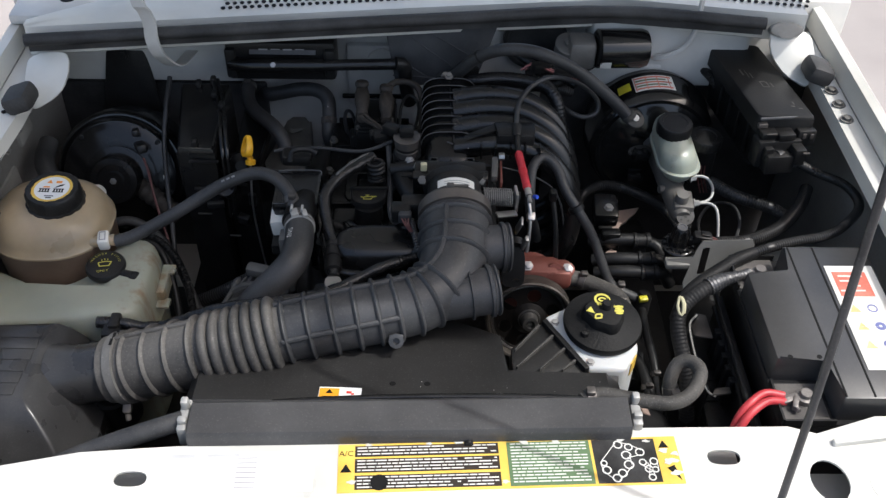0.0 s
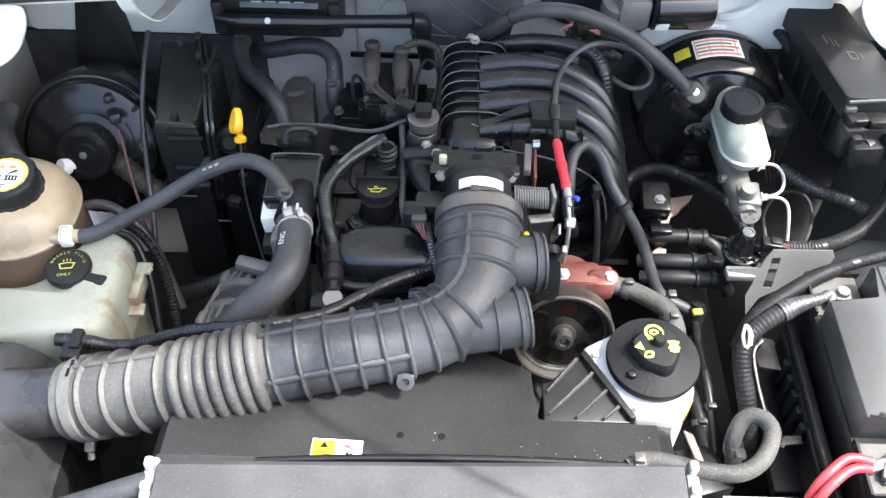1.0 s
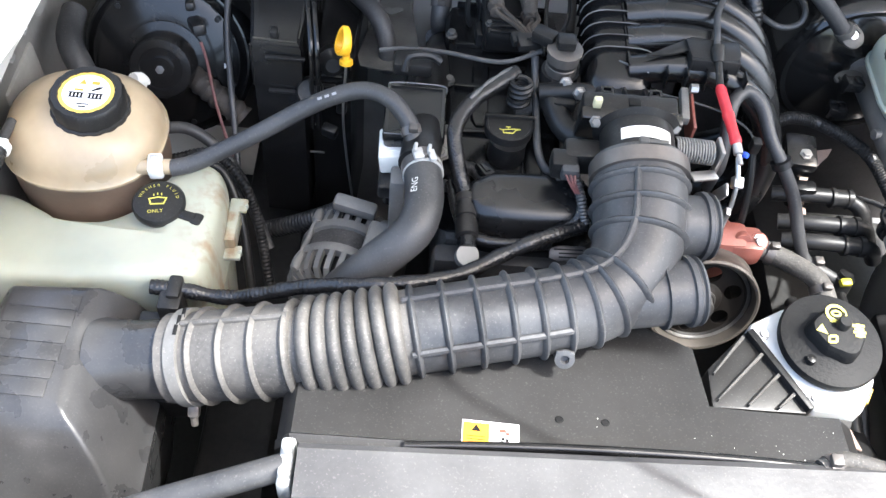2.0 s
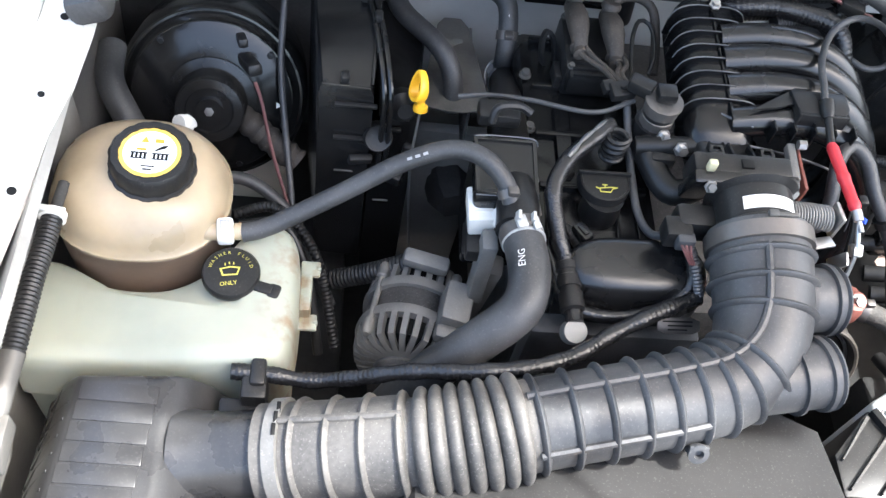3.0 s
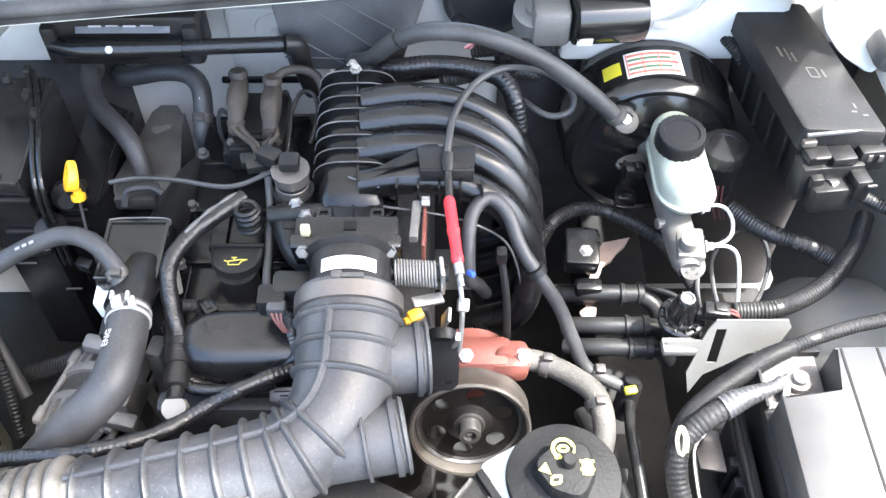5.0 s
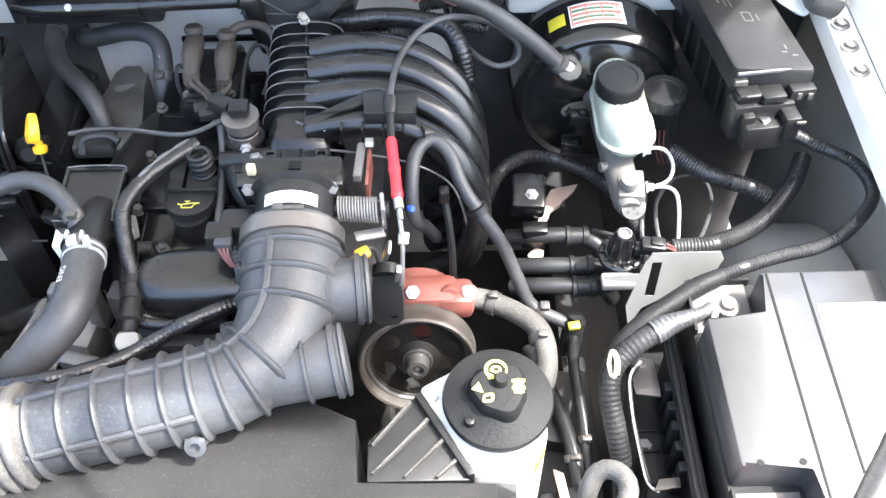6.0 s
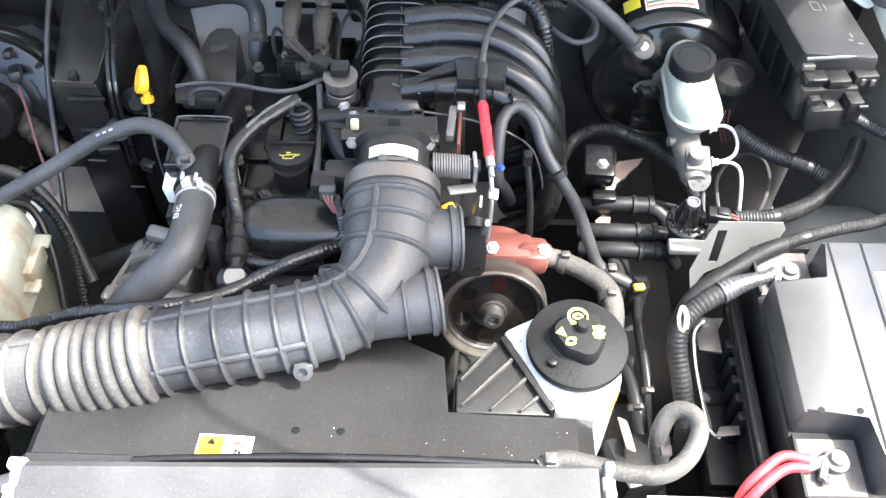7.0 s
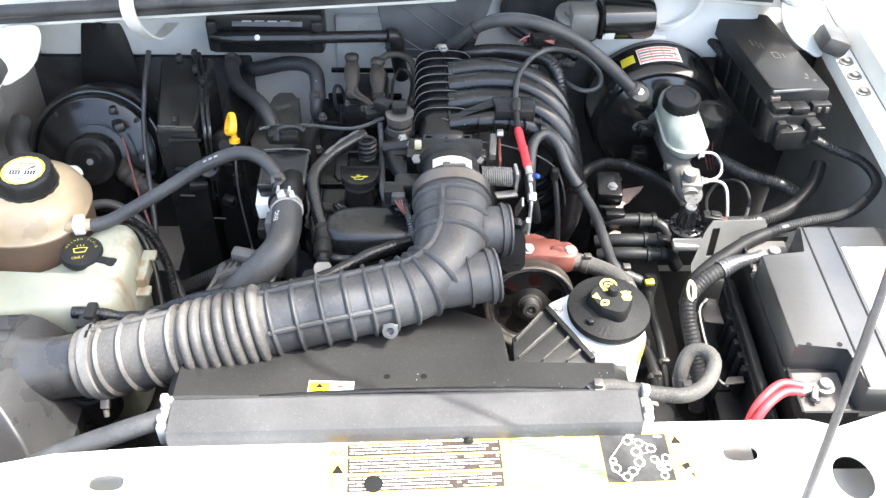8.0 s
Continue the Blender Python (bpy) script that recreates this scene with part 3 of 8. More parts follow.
part("front_wall", b, DIRT, cs)
b = B()
prism(b, [(-0.05, -0.004), (0.05, 0.01), (0.06, 0.02), (-0.05, 0.006)], Matrix.Translation((0.6, 0.74, 0.931)), 0.012, 0.003)
part("step", b, PAINT, cs)

# ==== cooling ====
rad = thing("radiator", (0.015, 0.77, 0.4), "radiator with a dull grey top tank and plastic end clips", "radiator")
b = B()
loft(b, [[(x, 0.741 + s, 0.905), (x, 0.739 + s, 0.948), (x, 0.744 + s, 0.956), (x, 0.79 + s, 0.957), (x, 0.798 + s, 0.95), (x, 0.799 + s, 0.905)] for x, s in
         [(-0.268, -0.008), (-0.26, -0.008), (-0.1, -0.004), (0.1, 0.001), (0.285, 0.006), (0.292, 0.006)]])
part("top_tank", b, TANKM, rad)
b = B()
box(b, (0.015, 0.77, 0.65), (0.56, 0.045, 0.5), 0.004)
part("core", b, DIRT, rad)
for x, y in ((-0.278, 0.772), (0.303, 0.785)):
    b = B()
    box(b, (x, y, 0.93), (0.014, 0.05, 0.035), 0.004)
    box(b, (x, y + 0.012, 0.952), (0.01, 0.012, 0.02), 0.003)
    box(b, (x, y - 0.012, 0.948), (0.012, 0.01, 0.014), 0.003)
    part("end_clip", b, PIPEW, rad, "pale plastic end clip")
b = B()
lathe(b, (0.085, 0.741, 0.935), (0, -1, 0), [(0.006, 0), (0.006, 0.006), (0.003, 0.007)], 12)
part("drain_plug", b, BLACK, rad)

sh = thing("fan_shroud", (0.01, 0.9, 0.5), "black plastic radiator fan shroud with a warning sticker", "fan shroud")


def shroud_z(y):
    return 0.925 - 0.16 * (y - 0.8) - (1.2 * (y - 0.96) ** 2 if y > 0.96 else 0)


b = B()
xs = [-0.295, -0.28, -0.2, -0.1, -0.02, 0.06, 0.1, 0.138, 0.144, 0.18, 0.23, 0.28, 0.3]
back = [0.93, 0.95, 1.0, 1.01, 1.005, 0.99, 0.97, 0.95, 0.876, 0.874, 0.873, 0.872, 0.87]
rings = []
for x, yb in zip(xs, back):
    edge = 0.02 if x in (xs[0], xs[-1]) else 0
    ring = [(x, 0.797, 0.6), (x, 0.798, 0.93 - edge), (x, 0.806, 0.934 - edge), (x, 0.812, shroud_z(0.812) - edge)]
    ring += [(x, 0.812 + (yb - 0.812) * k / 5, shroud_z(0.812 + (yb - 0.812) * k / 5) - edge) for k in range(1, 6)]
    ring += [(x, yb + 0.006, shroud_z(yb) - 0.012), (x, yb + 0.008, 0.7), (x, yb - 0.006, 0.6)]
    rings.append(ring)
grid_faces(b, rings)
part("panel", b, SHROUD, sh)
for x in (-0.015, 0.032):
    b = B()
    lathe(b, (x, 0.847, shroud_z(0.847) + 0.0008), (0, 0.16, 1), [(0.0045, 0), (0.0035, 0.0004), (0.003, -0.001)], 14)
    part("hole", b, LBLACK, sh)
RS = random.Random(11)
b = B()
for k in range(18):
    x, y = RS.uniform(0.0, 0.27), 0.815 + 0.05 * RS.random() ** 1.5
    r = RS.choice((0.0003, 0.0004, 0.0006))
    prism(b, ellipse(x, y, r, r * RS.uniform(0.6, 1.2), 6), Matrix.Translation((0, 0, shroud_z(y) + 0.0001)), 0.0004)
part("paint_fleck", b, WORN, sh, "tiny pale flecks of paint")["kind"] = "stuff"
tilt = math.degrees(math.atan(-0.16))
LB = Matrix.Translation((-0.085, 0.823, shroud_z(0.823) + 0.0008)) @ turn(tilt, 0, -2).to_4x4()
b = B()
slab(b, LB, 0, 0, 0.057, 0.031)
st = part("sticker", b, WHITE, sh, "small amber and white warning sticker")
b = B()
slab(b, LB, -0.0145, -0.0005, 0.0265, 0.027, 0.0007)
part("yellow_half", b, AMBER, st)
b = B()
prism(b, [(-0.0145 - 0.005, 0.003), (-0.0145 + 0.005, 0.003), (-0.0145, 0.011)], LB, 0.001)
for k in range(3):
    slab(b, LB, -0.0145, -0.003 - 0.0035 * k, 0.018 - 0.004 * (k == 2), 0.0009, 0.001)
for k in range(4):
    a = k * math.pi / 2
    slab(b, LB, 0.014 + 0.003 * math.cos(a + 0.5), -0.006 + 0.003 * math.sin(a + 0.5), 0.0032, 0.0032, 0.001)
part("pictogram", b, LBLACK, st)
b = B()
slab(b, LB, 0.012, 0.006, 0.007, 0.004, 0.001)
slab(b, LB, 0.017, 0.003, 0.004, 0.003, 0.001)
part("red_pictogram", b, LRED, st)

# air intake duct
DU = [(-0.425, 0.918, 0.857), (-0.398, 0.918, 0.864), (-0.34, 0.915, 0.886), (-0.28, 0.915, 0.905), (-0.225, 0.92, 0.918), (-0.172, 0.93, 0.928),
      (-0.1, 0.943, 0.938), (-0.03, 0.957, 0.945), (0.02, 0.972, 0.95), (0.052, 0.998, 0.957), (0.068, 1.035, 0.965), (0.072, 1.085, 0.977), (0.072, 1.135, 0.989)]
du = thing("air_intake_duct", (-0.1, 0.95, 0.88), "ribbed grey-black rubber air intake duct with a bellows section", "air duct")
path = spline(DU, 0.0013)
run, lens = 0.0, [0.0]
for p, q in zip(path, path[1:]):
    run += (q - p).length
    lens.append(run)
bel0, bel1 = 0.157, 0.26


def duct_r(k, s):
    base = 0.049 if s < 0.15 else 0.045
    if s > run - 0.16:
        base = 0.045 + 0.007 * min(1, (s - run + 0.16) / 0.1)
    if bel0 < s < bel1:
        return 0.0445 + 0.0105 * abs(math.sin((s - bel0) / (bel1 - bel0) * math.pi * 7)) ** 0.42
    return base


n = len(path)
cut = min(range(n), key=lambda j: abs(lens[j] - 0.268))
b = B()
sweep(b, path[:cut + 1], lambda k, s: duct_r(k, s), 36)
bel = part("bellows", b, DUCTD, du, "dust-caked beige-grey bellows section")
b = B()
sweep(b, path[cut:], lambda k, s: duct_r(k, s + lens[cut]), 36)
tb = part("tube", b, DUCT, du)


def ring_at(s, r, w, name, material, parent, label="", soft=False):
    i = min(range(n), key=lambda j: abs(lens[j] - s))
    ax = (path[min(i + 1, n - 1)] - path[max(i - 1, 0)]).normalized()
    b = B()
    if soft:
        prof = [(r - 0.006, -0.001), (r - 0.0045, 0), (r - 0.0012, w * 0.2), (r, w * 0.5), (r - 0.0012, w * 0.8), (r - 0.0045, w), (r - 0.006, w + 0.001)]
    else:
        prof = [(r - 0.006, 0), (r, 0.001), (r, w - 0.001), (r - 0.006, w)]
    lathe(b, path[i] - ax * w / 2, ax, prof, 44)
    return part(name, b, material, parent, label)


for s in (0.045, 0.079, 0.112, 0.145):
    ring_at(s, 0.0535, 0.008, "rib", DUCTD, bel, soft=True)
for s in (0.272, 0.304, 0.337, 0.37, 0.4, 0.428):
    ring_at(s, 0.0502, 0.0075, "rib", DUCT, tb, soft=True)
for s in (0.452, 0.474, 0.496, run - 0.092, run - 0.062, run - 0.034):
    ring_at(s, duct_r(0, s) + 0.0048, 0.0075, "rib", DUCT, tb, soft=True)
ring_at(0.022, 0.0536, 0.015, "hose_clamp", ALTM, du, "worn steel worm-drive hose clamp")
ring_at(run - 0.014, 0.0562, 0.019, "hose_clamp", CLAMP, du, "dull grey band clamp at the throttle neck")
b = B()
box(b, (-0.398, 0.874, 0.828), (0.013, 0.02, 0.01), 0.003, turn(40, 0, 0))
lathe(b, (-0.398, 0.868, 0.82), (0.1, -0.6, -0.8), [(0.0042, 0), (0.0042, 0.01), (0.003, 0.011)], 10)
part("clamp_screw", b, CLAMP, du)
b = B()
box(b, (0.076, 1.121, 1.0415), (0.03, 0.005, 0.003), 0.001)
box(b, (0.064, 1.121, 1.0425), (0.011, 0.008, 0.006), 0.002)
part("clamp_screw", b, SHIELD, du)
for k in range(3):
    b = B()
    m = frame_of(Vector((-0.398, 0.918, 0.864)), (0.93, -0.03, 0.3))
    a = radians(60 + k * 14)
    box(b, m @ Vector((0.054 * math.cos(a), 0.054 * math.sin(a), 0.0)), (0.004, 0.012, 0.001), 0.0004)
    part("clamp_slot", b, LBLACK, du)
# lengthwise ribs
for ang, lo, hi in ((14, 0.028, 0.15), (16, 0.262, run - 0.03), (-60, 0.265, 0.43)):
    pts = []
    for i in range(n):
        if lo < lens[i] < hi:
            ax = (path[min(i + 1, n - 1)] - path[max(i - 1, 0)]).normalized()
            side = ax.cross(Vector((0, 0, 1))).normalized()
            up = side.cross(ax)
            pts.append(path[i] + (duct_r(0, lens[i]) + 0.0005) * (up * math.cos(radians(ang)) - side * math.sin(radians(ang))))
    b = B()
    sweep(b, pts, 0.0042, 8)
    part("lengthwise_rib", b, DUCT if lo > 0.2 else DUCTD, tb if lo > 0.2 else bel)
# closed resonator branches
for a, e, r, nm in (((0.0, 0.968, 0.948), (0.13, 0.991, 0.955), 0.0345, "lower"), ((0.065, 1.064, 0.966), (0.151, 1.073, 0.963), 0.034, "upper")):
    a, e = Vector(a), Vector(e)
    ax = (e - a).normalized()
    L = (e - a).length
    b = B()
    lathe(b, a, ax, [(r * 0.95, 0), (r, L - 0.02), (r, L - 0.012), (r + 0.004, L - 0.011), (r + 0.0045, L - 0.006), (r + 0.001, L - 0.004), (r + 0.001, L - 0.002),
                     (r + 0.004, L), (r + 0.002, L + 0.003), (r - 0.008, L + 0.004)], 36)
    for h in (0.045, L - 0.04):
        lathe(b, a + ax * h, ax, [(r * 0.9, 0), (r + 0.004, 0.001), (r + 0.004, 0.004), (r * 0.9, 0.005)], 36)
    part("branch", b, DUCT, du)
b = B()
lathe(b, (-0.0115, 0.925, 0.925), (0, -0.75, 0.55), [(0.011, 0), (0.0095, 0.012), (0.0075, 0.016), (0.0075, 0.022), (0.0105, 0.0235), (0.0105, 0.027), (0.005, 0.0275), (0.0045, 0.022)], 16)
box(b, (-0.0115, 0.909, 0.944), (0.02, 0.006, 0.006), 0.002, turn(-40, 0, 0))
part("drain_nub", b, DUCT, du)

# air filter box
ab = thing("air_filter_box", (-0.6, 0.87, 0.4), "black plastic air filter box with a ribbed lid panel", "air filter box")


def lid_loop(z, bl, br, fr, f):
    """A soft-cornered four-sided loop at height z."""
    out = []
    for a, c in ((bl, br), (br, fr), (fr, f), (f, bl)):
        out += [tuple(Vector(a).lerp(Vector(c), k)) for k in (0.0, 0.08, 0.5, 0.92)]
    return [(x, y, z) for x, y in rounded(out[::-1], 2)]


b = B()
loft(b, [lid_loop(*q) for q in (
    (0.45, (-0.62, 0.98), (-0.5, 0.98), (-0.5, 0.76), (-0.62, 0.76)), (0.735, (-0.655, 0.997), (-0.452, 1.0), (-0.448, 0.745), (-0.672, 0.745)), (0.778, (-0.658, 0.999), (-0.45, 1.003), (-0.446, 0.742), (-0.675, 0.742)),
    (0.783, (-0.653, 0.996), (-0.456, 1.0), (-0.452, 0.75), (-0.67, 0.75)), (0.8, (-0.648, 0.995), (-0.464, 0.999), (-0.46, 0.765), (-0.666, 0.762)), (0.845, (-0.63, 0.989), (-0.484, 0.994), (-0.482, 0.797), (-0.648, 0.795)),
    (0.87, (-0.616, 0.984), (-0.502, 0.989), (-0.5, 0.817), (-0.632, 0.814)), (0.88, (-0.609, 0.981), (-0.513, 0.986), (-0.511, 0.828), (-0.622, 0.825)), (0.8845, (-0.604, 0.977), (-0.52, 0.982), (-0.518, 0.837), (-0.616, 0.834)),
    (0.886, (-0.598, 0.97), (-0.527, 0.975), (-0.525, 0.846), (-0.608, 0.843)))])
part("lid", b, AIRBOX, ab)
for k in range(9):
    t = k / 8
    b = B()
    sweep(b, [(-0.611 - 0.012 * t, 0.972 - 0.14 * t, 0.8765), (-0.632 - 0.016 * t, 0.975 - 0.155 * t, 0.84), (-0.648 - 0.017 * t, 0.976 - 0.17 * t, 0.802)], 0.0022, 6)
    part("side_rib", b, AIRBOX, ab)
for k in range(8):
    x = -0.61 + 0.0125 * k
    b = B()
    sweep(b, [(x, 0.828, 0.8765), (x - 0.003, 0.8, 0.84), (x - 0.006, 0.77, 0.802)], 0.0022, 6)
    part("front_rib", b, AIRBOX, ab)
b = B()
lathe(b, (-0.505, 0.919, 0.838), (0.96, 0.0, 0.2), [(0.05, 0), (0.0475, 0.01), (0.0445, 0.02), (0.043, 0.05), (0.044, 0.1)], 40)
part("outlet", b, AIRBOX, ab, "smooth black outlet tube")
for k in range(6):
    b = B()
    box(b, (-0.5655 - 0.0018 * (5 - k), 0.858 + k * 0.0208, 0.8862), (0.074, 0.0188, 0.0022), 0.0008, turn(0, 0, -1.5))
    part("louvre", b, AIRBOX, ab)
b = B()
lathe(b, (-0.44, 0.93, 0.775), (0, -0.2, 1), [(0.03, -0.05), (0.03, 0.02), (0.026, 0.024)], 20)
part("drain_nozzle", b, BLACK, ab)
b = B()
box(b, (-0.44, 0.985, 0.85), (0.026, 0.03, 0.045), 0.004)
box(b, (-0.437, 0.998, 0.868), (0.016, 0.03, 0.02), 0.004)
box(b, (-0.45, 0.965, 0.838), (0.05, 0.03, 0.025), 0.004)
part("sensor", b, BLACK, ab)

# coolant bottle
ct = thing("coolant_bottle", (-0.575, 1.17, 0.74), "amber translucent coolant bottle, brownish below the fill line", "coolant bottle")


def oval(cx, cy, rx, ry, z, p=2.3, n=40, dz=None):
    return [(x, y, z + (dz(x, y) if dz else 0)) for x, y in ellipse(cx, cy, rx, ry, n, p)]


b = B()
loft(b, [oval(-0.583, 1.203, rx, ry, z) for z, rx, ry in ((0.70, 0.08, 0.07), (0.76, 0.088, 0.08), (0.84, 0.093, 0.086), (0.88, 0.094, 0.087), (0.8835, 0.096, 0.089))])
part("lower_shell", b, COOLANT, ct, "brown-stained lower half full of coolant")
b = B()
loft(b, [oval(-0.583, 1.203, rx, ry, z) for z, rx, ry in ((0.8836, 0.0975, 0.0905), (0.8875, 0.0975, 0.0905), (0.8895, 0.095, 0.088), (0.902, 0.0925, 0.085), (0.917, 0.085, 0.078), (0.929, 0.073, 0.066), (0.936, 0.057, 0.052), (0.938, 0.045, 0.044))])
up = part("upper_shell", b, COOL, ct)
b = B()
tube(b, [(-0.55, 1.16, 0.89), (-0.51, 1.153, 0.891), (-0.47, 1.155, 0.893)], 0.0095, 14)
part("spigot", b, COOL, ct)
CAPX = Vector((-0.566, 1.2, 0.934))
b = B()
lathe(b, CAPX, (0.02, -0.03, 1), [(0.038, -0.004), (0.046, 0), (0.046, 0.006), (0.043, 0.007), (0.043, 0.026), (0.04, 0.03), (0.033, 0.03), (0.032, 0.027), (0.0, 0.027)], 48,
      lambda i: 1.0 if i % 3 else 0.975)
cap = part("cap", b, BLACK, ct, "black ribbed pressure cap")
CM = Matrix.Translation(CAPX + Vector((0, 0, 0.0274))) @ turn(2, 1, 0).to_4x4()
b = B()
plate(b, ellipse(0, 0, 0.0318, 0.0318, 36), [ellipse(0, 0, 0.0272, 0.0272, 36)], CM, 0.0006)
part("yellow_ring", b, LYELLOW, cap)
b = B()
prism(b, ellipse(0, 0, 0.0272, 0.0272, 36), CM, 0.0005)
part("label_disc", b, WHITE, cap)
b = B()
for x in (-0.011, 0.011):
    for k in range(4):
        slab(b, CM, x - 0.006 + 0.0042 * k, -0.0045, 0.0024, 0.007, 0.0008)
    slab(b, CM, x, -0.0015, 0.017, 0.0016, 0.0008)
    slab(b, CM, x, -0.0085, 0.017, 0.0014, 0.0008)
prism(b, [(0.004, 0.001), (0.015, 0.006), (0.018, 0.01), (0.012, 0.009), (0.006, 0.004)], CM, 0.0008)
slab(b, CM, 0, -0.018, 0.014, 0.0016, 0.0008)
slab(b, CM, 0, -0.022, 0.009, 0.002, 0.0008)
part("pictogram", b, LBLACK, cap)
b = B()
prism(b, [(-0.011, 0.012), (-0.002, 0.012), (-0.0065, 0.02)], CM, 0.0008)
slab(b, CM, 0.008, 0.015, 0.009, 0.005, 0.0008)
slab(b, CM, -0.009, 0.003, 0.01, 0.003, 0.0008)
part("red_pictogram", b, LORANGE, cap)

# washer bottle: a shouldered tank hollowed round the coolant bottle
wt = thing("washer_bottle", (-0.55, 1.08, 0.6), "milky white plastic washer bottle with a stained shoulder", "washer bottle")
b = B()
outline = [(-0.7, 1.01), (-0.67, 1.003), (-0.5, 1.004), (-0.425, 1.008), (-0.408, 1.02), (-0.403, 1.06), (-0.403, 1.13), (-0.41, 1.175), (-0.43, 1.19), (-0.455, 1.185),
           (-0.478, 1.155), (-0.51, 1.123), (-0.55, 1.108), (-0.6, 1.106), (-0.645, 1.118), (-0.672, 1.14), (-0.7, 1.13)]


for _ in range(2):
    outline = [tuple(Vector(p).lerp(Vector(q), k)) for p, q in zip(outline, outline[1:] + outline[:1]) for k in (0.25, 0.75)]


def shrink(k, z, zt=None):
    c = Vector((-0.53, 1.06))
    out = []
    for x, y in outline:
        d = Vector((x, y)) - c
        zz = z
        if zt is not None:
            near = max(0.0, 1 - abs(math.hypot(x + 0.583, y - 1.203) - 0.1) / 0.05)
            zz = z + zt * max(0, min(1, (x + 0.56) / 0.1)) - 0.02 * near * (1 if x < -0.46 else 0.3)
        out.append((c.x + d.x * k, c.y + d.y * k, zz))
    return out


loft(b, [shrink(0.93, 0.6), shrink(0.965, 0.72), shrink(0.97, 0.77), shrink(1.004, 0.776), shrink(1.006, 0.782), shrink(0.998, 0.786), shrink(1.0, 0.822, 0.012), shrink(0.995, 0.834, 0.013), shrink(0.98, 0.845, 0.014), shrink(0.955, 0.852, 0.015), shrink(0.92, 0.857, 0.015), shrink(0.85, 0.86, 0.015), shrink(0.6, 0.862, 0.014)])
body = part("tank", b, WASH, wt)
WC = Vector((-0.477, 1.11, 0.874))
b = B()
lathe(b, WC, (0, -0.05, 1), [(0.022, -0.01), (0.028, -0.006), (0.031, 0), (0.0312, 0.006), (0.029, 0.009), (0.024, 0.0095), (0, 0.0095)], 36)
cap = part("cap", b, BLACK, wt, "black washer cap with yellow lettering")
b = B()
box(b, (-0.442, 1.096, 0.876), (0.022, 0.013, 0.007), 0.003, turn(0, 0, -15))
box(b, (-0.43, 1.093, 0.872), (0.014, 0.018, 0.012), 0.004, turn(0, 0, -15))
part("hinge_tab", b, BLACK, cap)
WM = Matrix.Translation(WC + Vector((0, 0.0, 0.0097))) @ turn(2.9, 0, 12).to_4x4()
words("lettering", "ONLY", 0.0068, WM @ Matrix.Translation((-0.004, -0.015, 0)), INK, cap)
for i, ch in enumerate("WASHER FLUID"):
    a = radians(155 - i * 13.5)
    if ch != " ":
        words("lettering", ch, 0.0053, WM @ Matrix.Translation((0.022 * math.cos(a), 0.022 * math.sin(a), 0)) @ turn(0, 0, math.degrees(a) - 90).to_4x4(), INK, cap)
b = B()
plate(b, [(-0.0095, -0.005), (0.0065, -0.006), (0.0105, 0.003), (0.0, 0.0055), (-0.0115, 0.004)], [[(-0.0078, -0.0036), (0.0055, -0.0045), (0.0085, 0.002), (0.0, 0.004), (-0.0095, 0.003)]], WM, 0.0006)
for k in range(3):
    slab(b, WM, -0.005 + 0.0045 * k, 0.0085 + 0.001 * (k == 1), 0.0012, 0.003, 0.0006)
part("windscreen_symbol", b, INK, cap)
for z, y in ((0.852, 1.15), (0.835, 1.09)):
    b = B()
    box(b, (-0.394, y, z - 0.02), (0.022, 0.02, 0.006), 0.002)
    box(b, (-0.385, y, z - 0.02), (0.006, 0.006, 0.008), 0.002)
    part("clip_lug", b, WASH, wt)
b = B()
box(b, (-0.398, 1.12, 0.82), (0.014, 0.05, 0.03), 0.003)
part("clip_plate", b, WASH, wt)


# ==== engine ====
en = thing("engine_block", (0.0, 1.3, 0.35), "dark dusty engine block with a black valve cover", "engine")
b = B()
box(b, (0.01, 1.36, 0.6), (0.3, 0.46, 0.44), 0.02)
part("block", b, IRON, en)
b = B()
box(b, (-0.07, 1.322, 0.85), (0.16, 0.364, 0.08), 0.02)
part("valve_cover", b, INTAKE, en, "black ribbed valve cover")
for k in range(5):
    b = B()
    box(b, (-0.07, 1.25 + k * 0.08, 0.893), (0.13, 0.008, 0.008), 0.002)
    part("cover_rib", b, INTAKE, en)
b = B()
loft(b, [[(x, y, z - 0.12 * (1.122 - y) * (z - 0.8) / 0.13) for x, y in ellipse(-0.038, 1.122 + dy, 0.082 * k, 0.036 * k, 40, 3.2)] for z, k, dy in
         ((0.8, 1.0, 0), (0.895, 1.0, 0), (0.91, 0.985, 0), (0.921, 0.94, 0.001), (0.928, 0.86, 0.002), (0.932, 0.72, 0.003), (0.9335, 0.5, 0.003), (0.934, 0.25, 0.003))])
part("front_cover", b, GLOSS, en, "smooth satin black front cover bulge")
b = B()
box(b, (-0.05, 1.085, 0.75), (0.2, 0.03, 0.22), 0.01)
part("timing_cover", b, DUSTY, en)
DPM = Matrix.Translation((0.008, 1.069, 0.896)) @ turn(32, 0, 2).to_4x4()
b = B()
prism(b, rounded([(-0.024, -0.009), (0.024, -0.009), (0.024, 0.009), (-0.024, 0.009)], 1), DPM, 0.003, 0.0006)
dp = part("data_plate", b, CLAMP, en, "scratched grey data plate")
b = B()
for k in range(3):
    slab(b, DPM @ Matrix.Translation((0, 0, 0.003)), -0.002 + 0.003 * (k % 2), 0.0045 - 0.0045 * k, 0.034 - 0.006 * k, 0.0016, 0.0005)
part("plate_print", b, LBLACK, dp)["kind"] = "stuff"
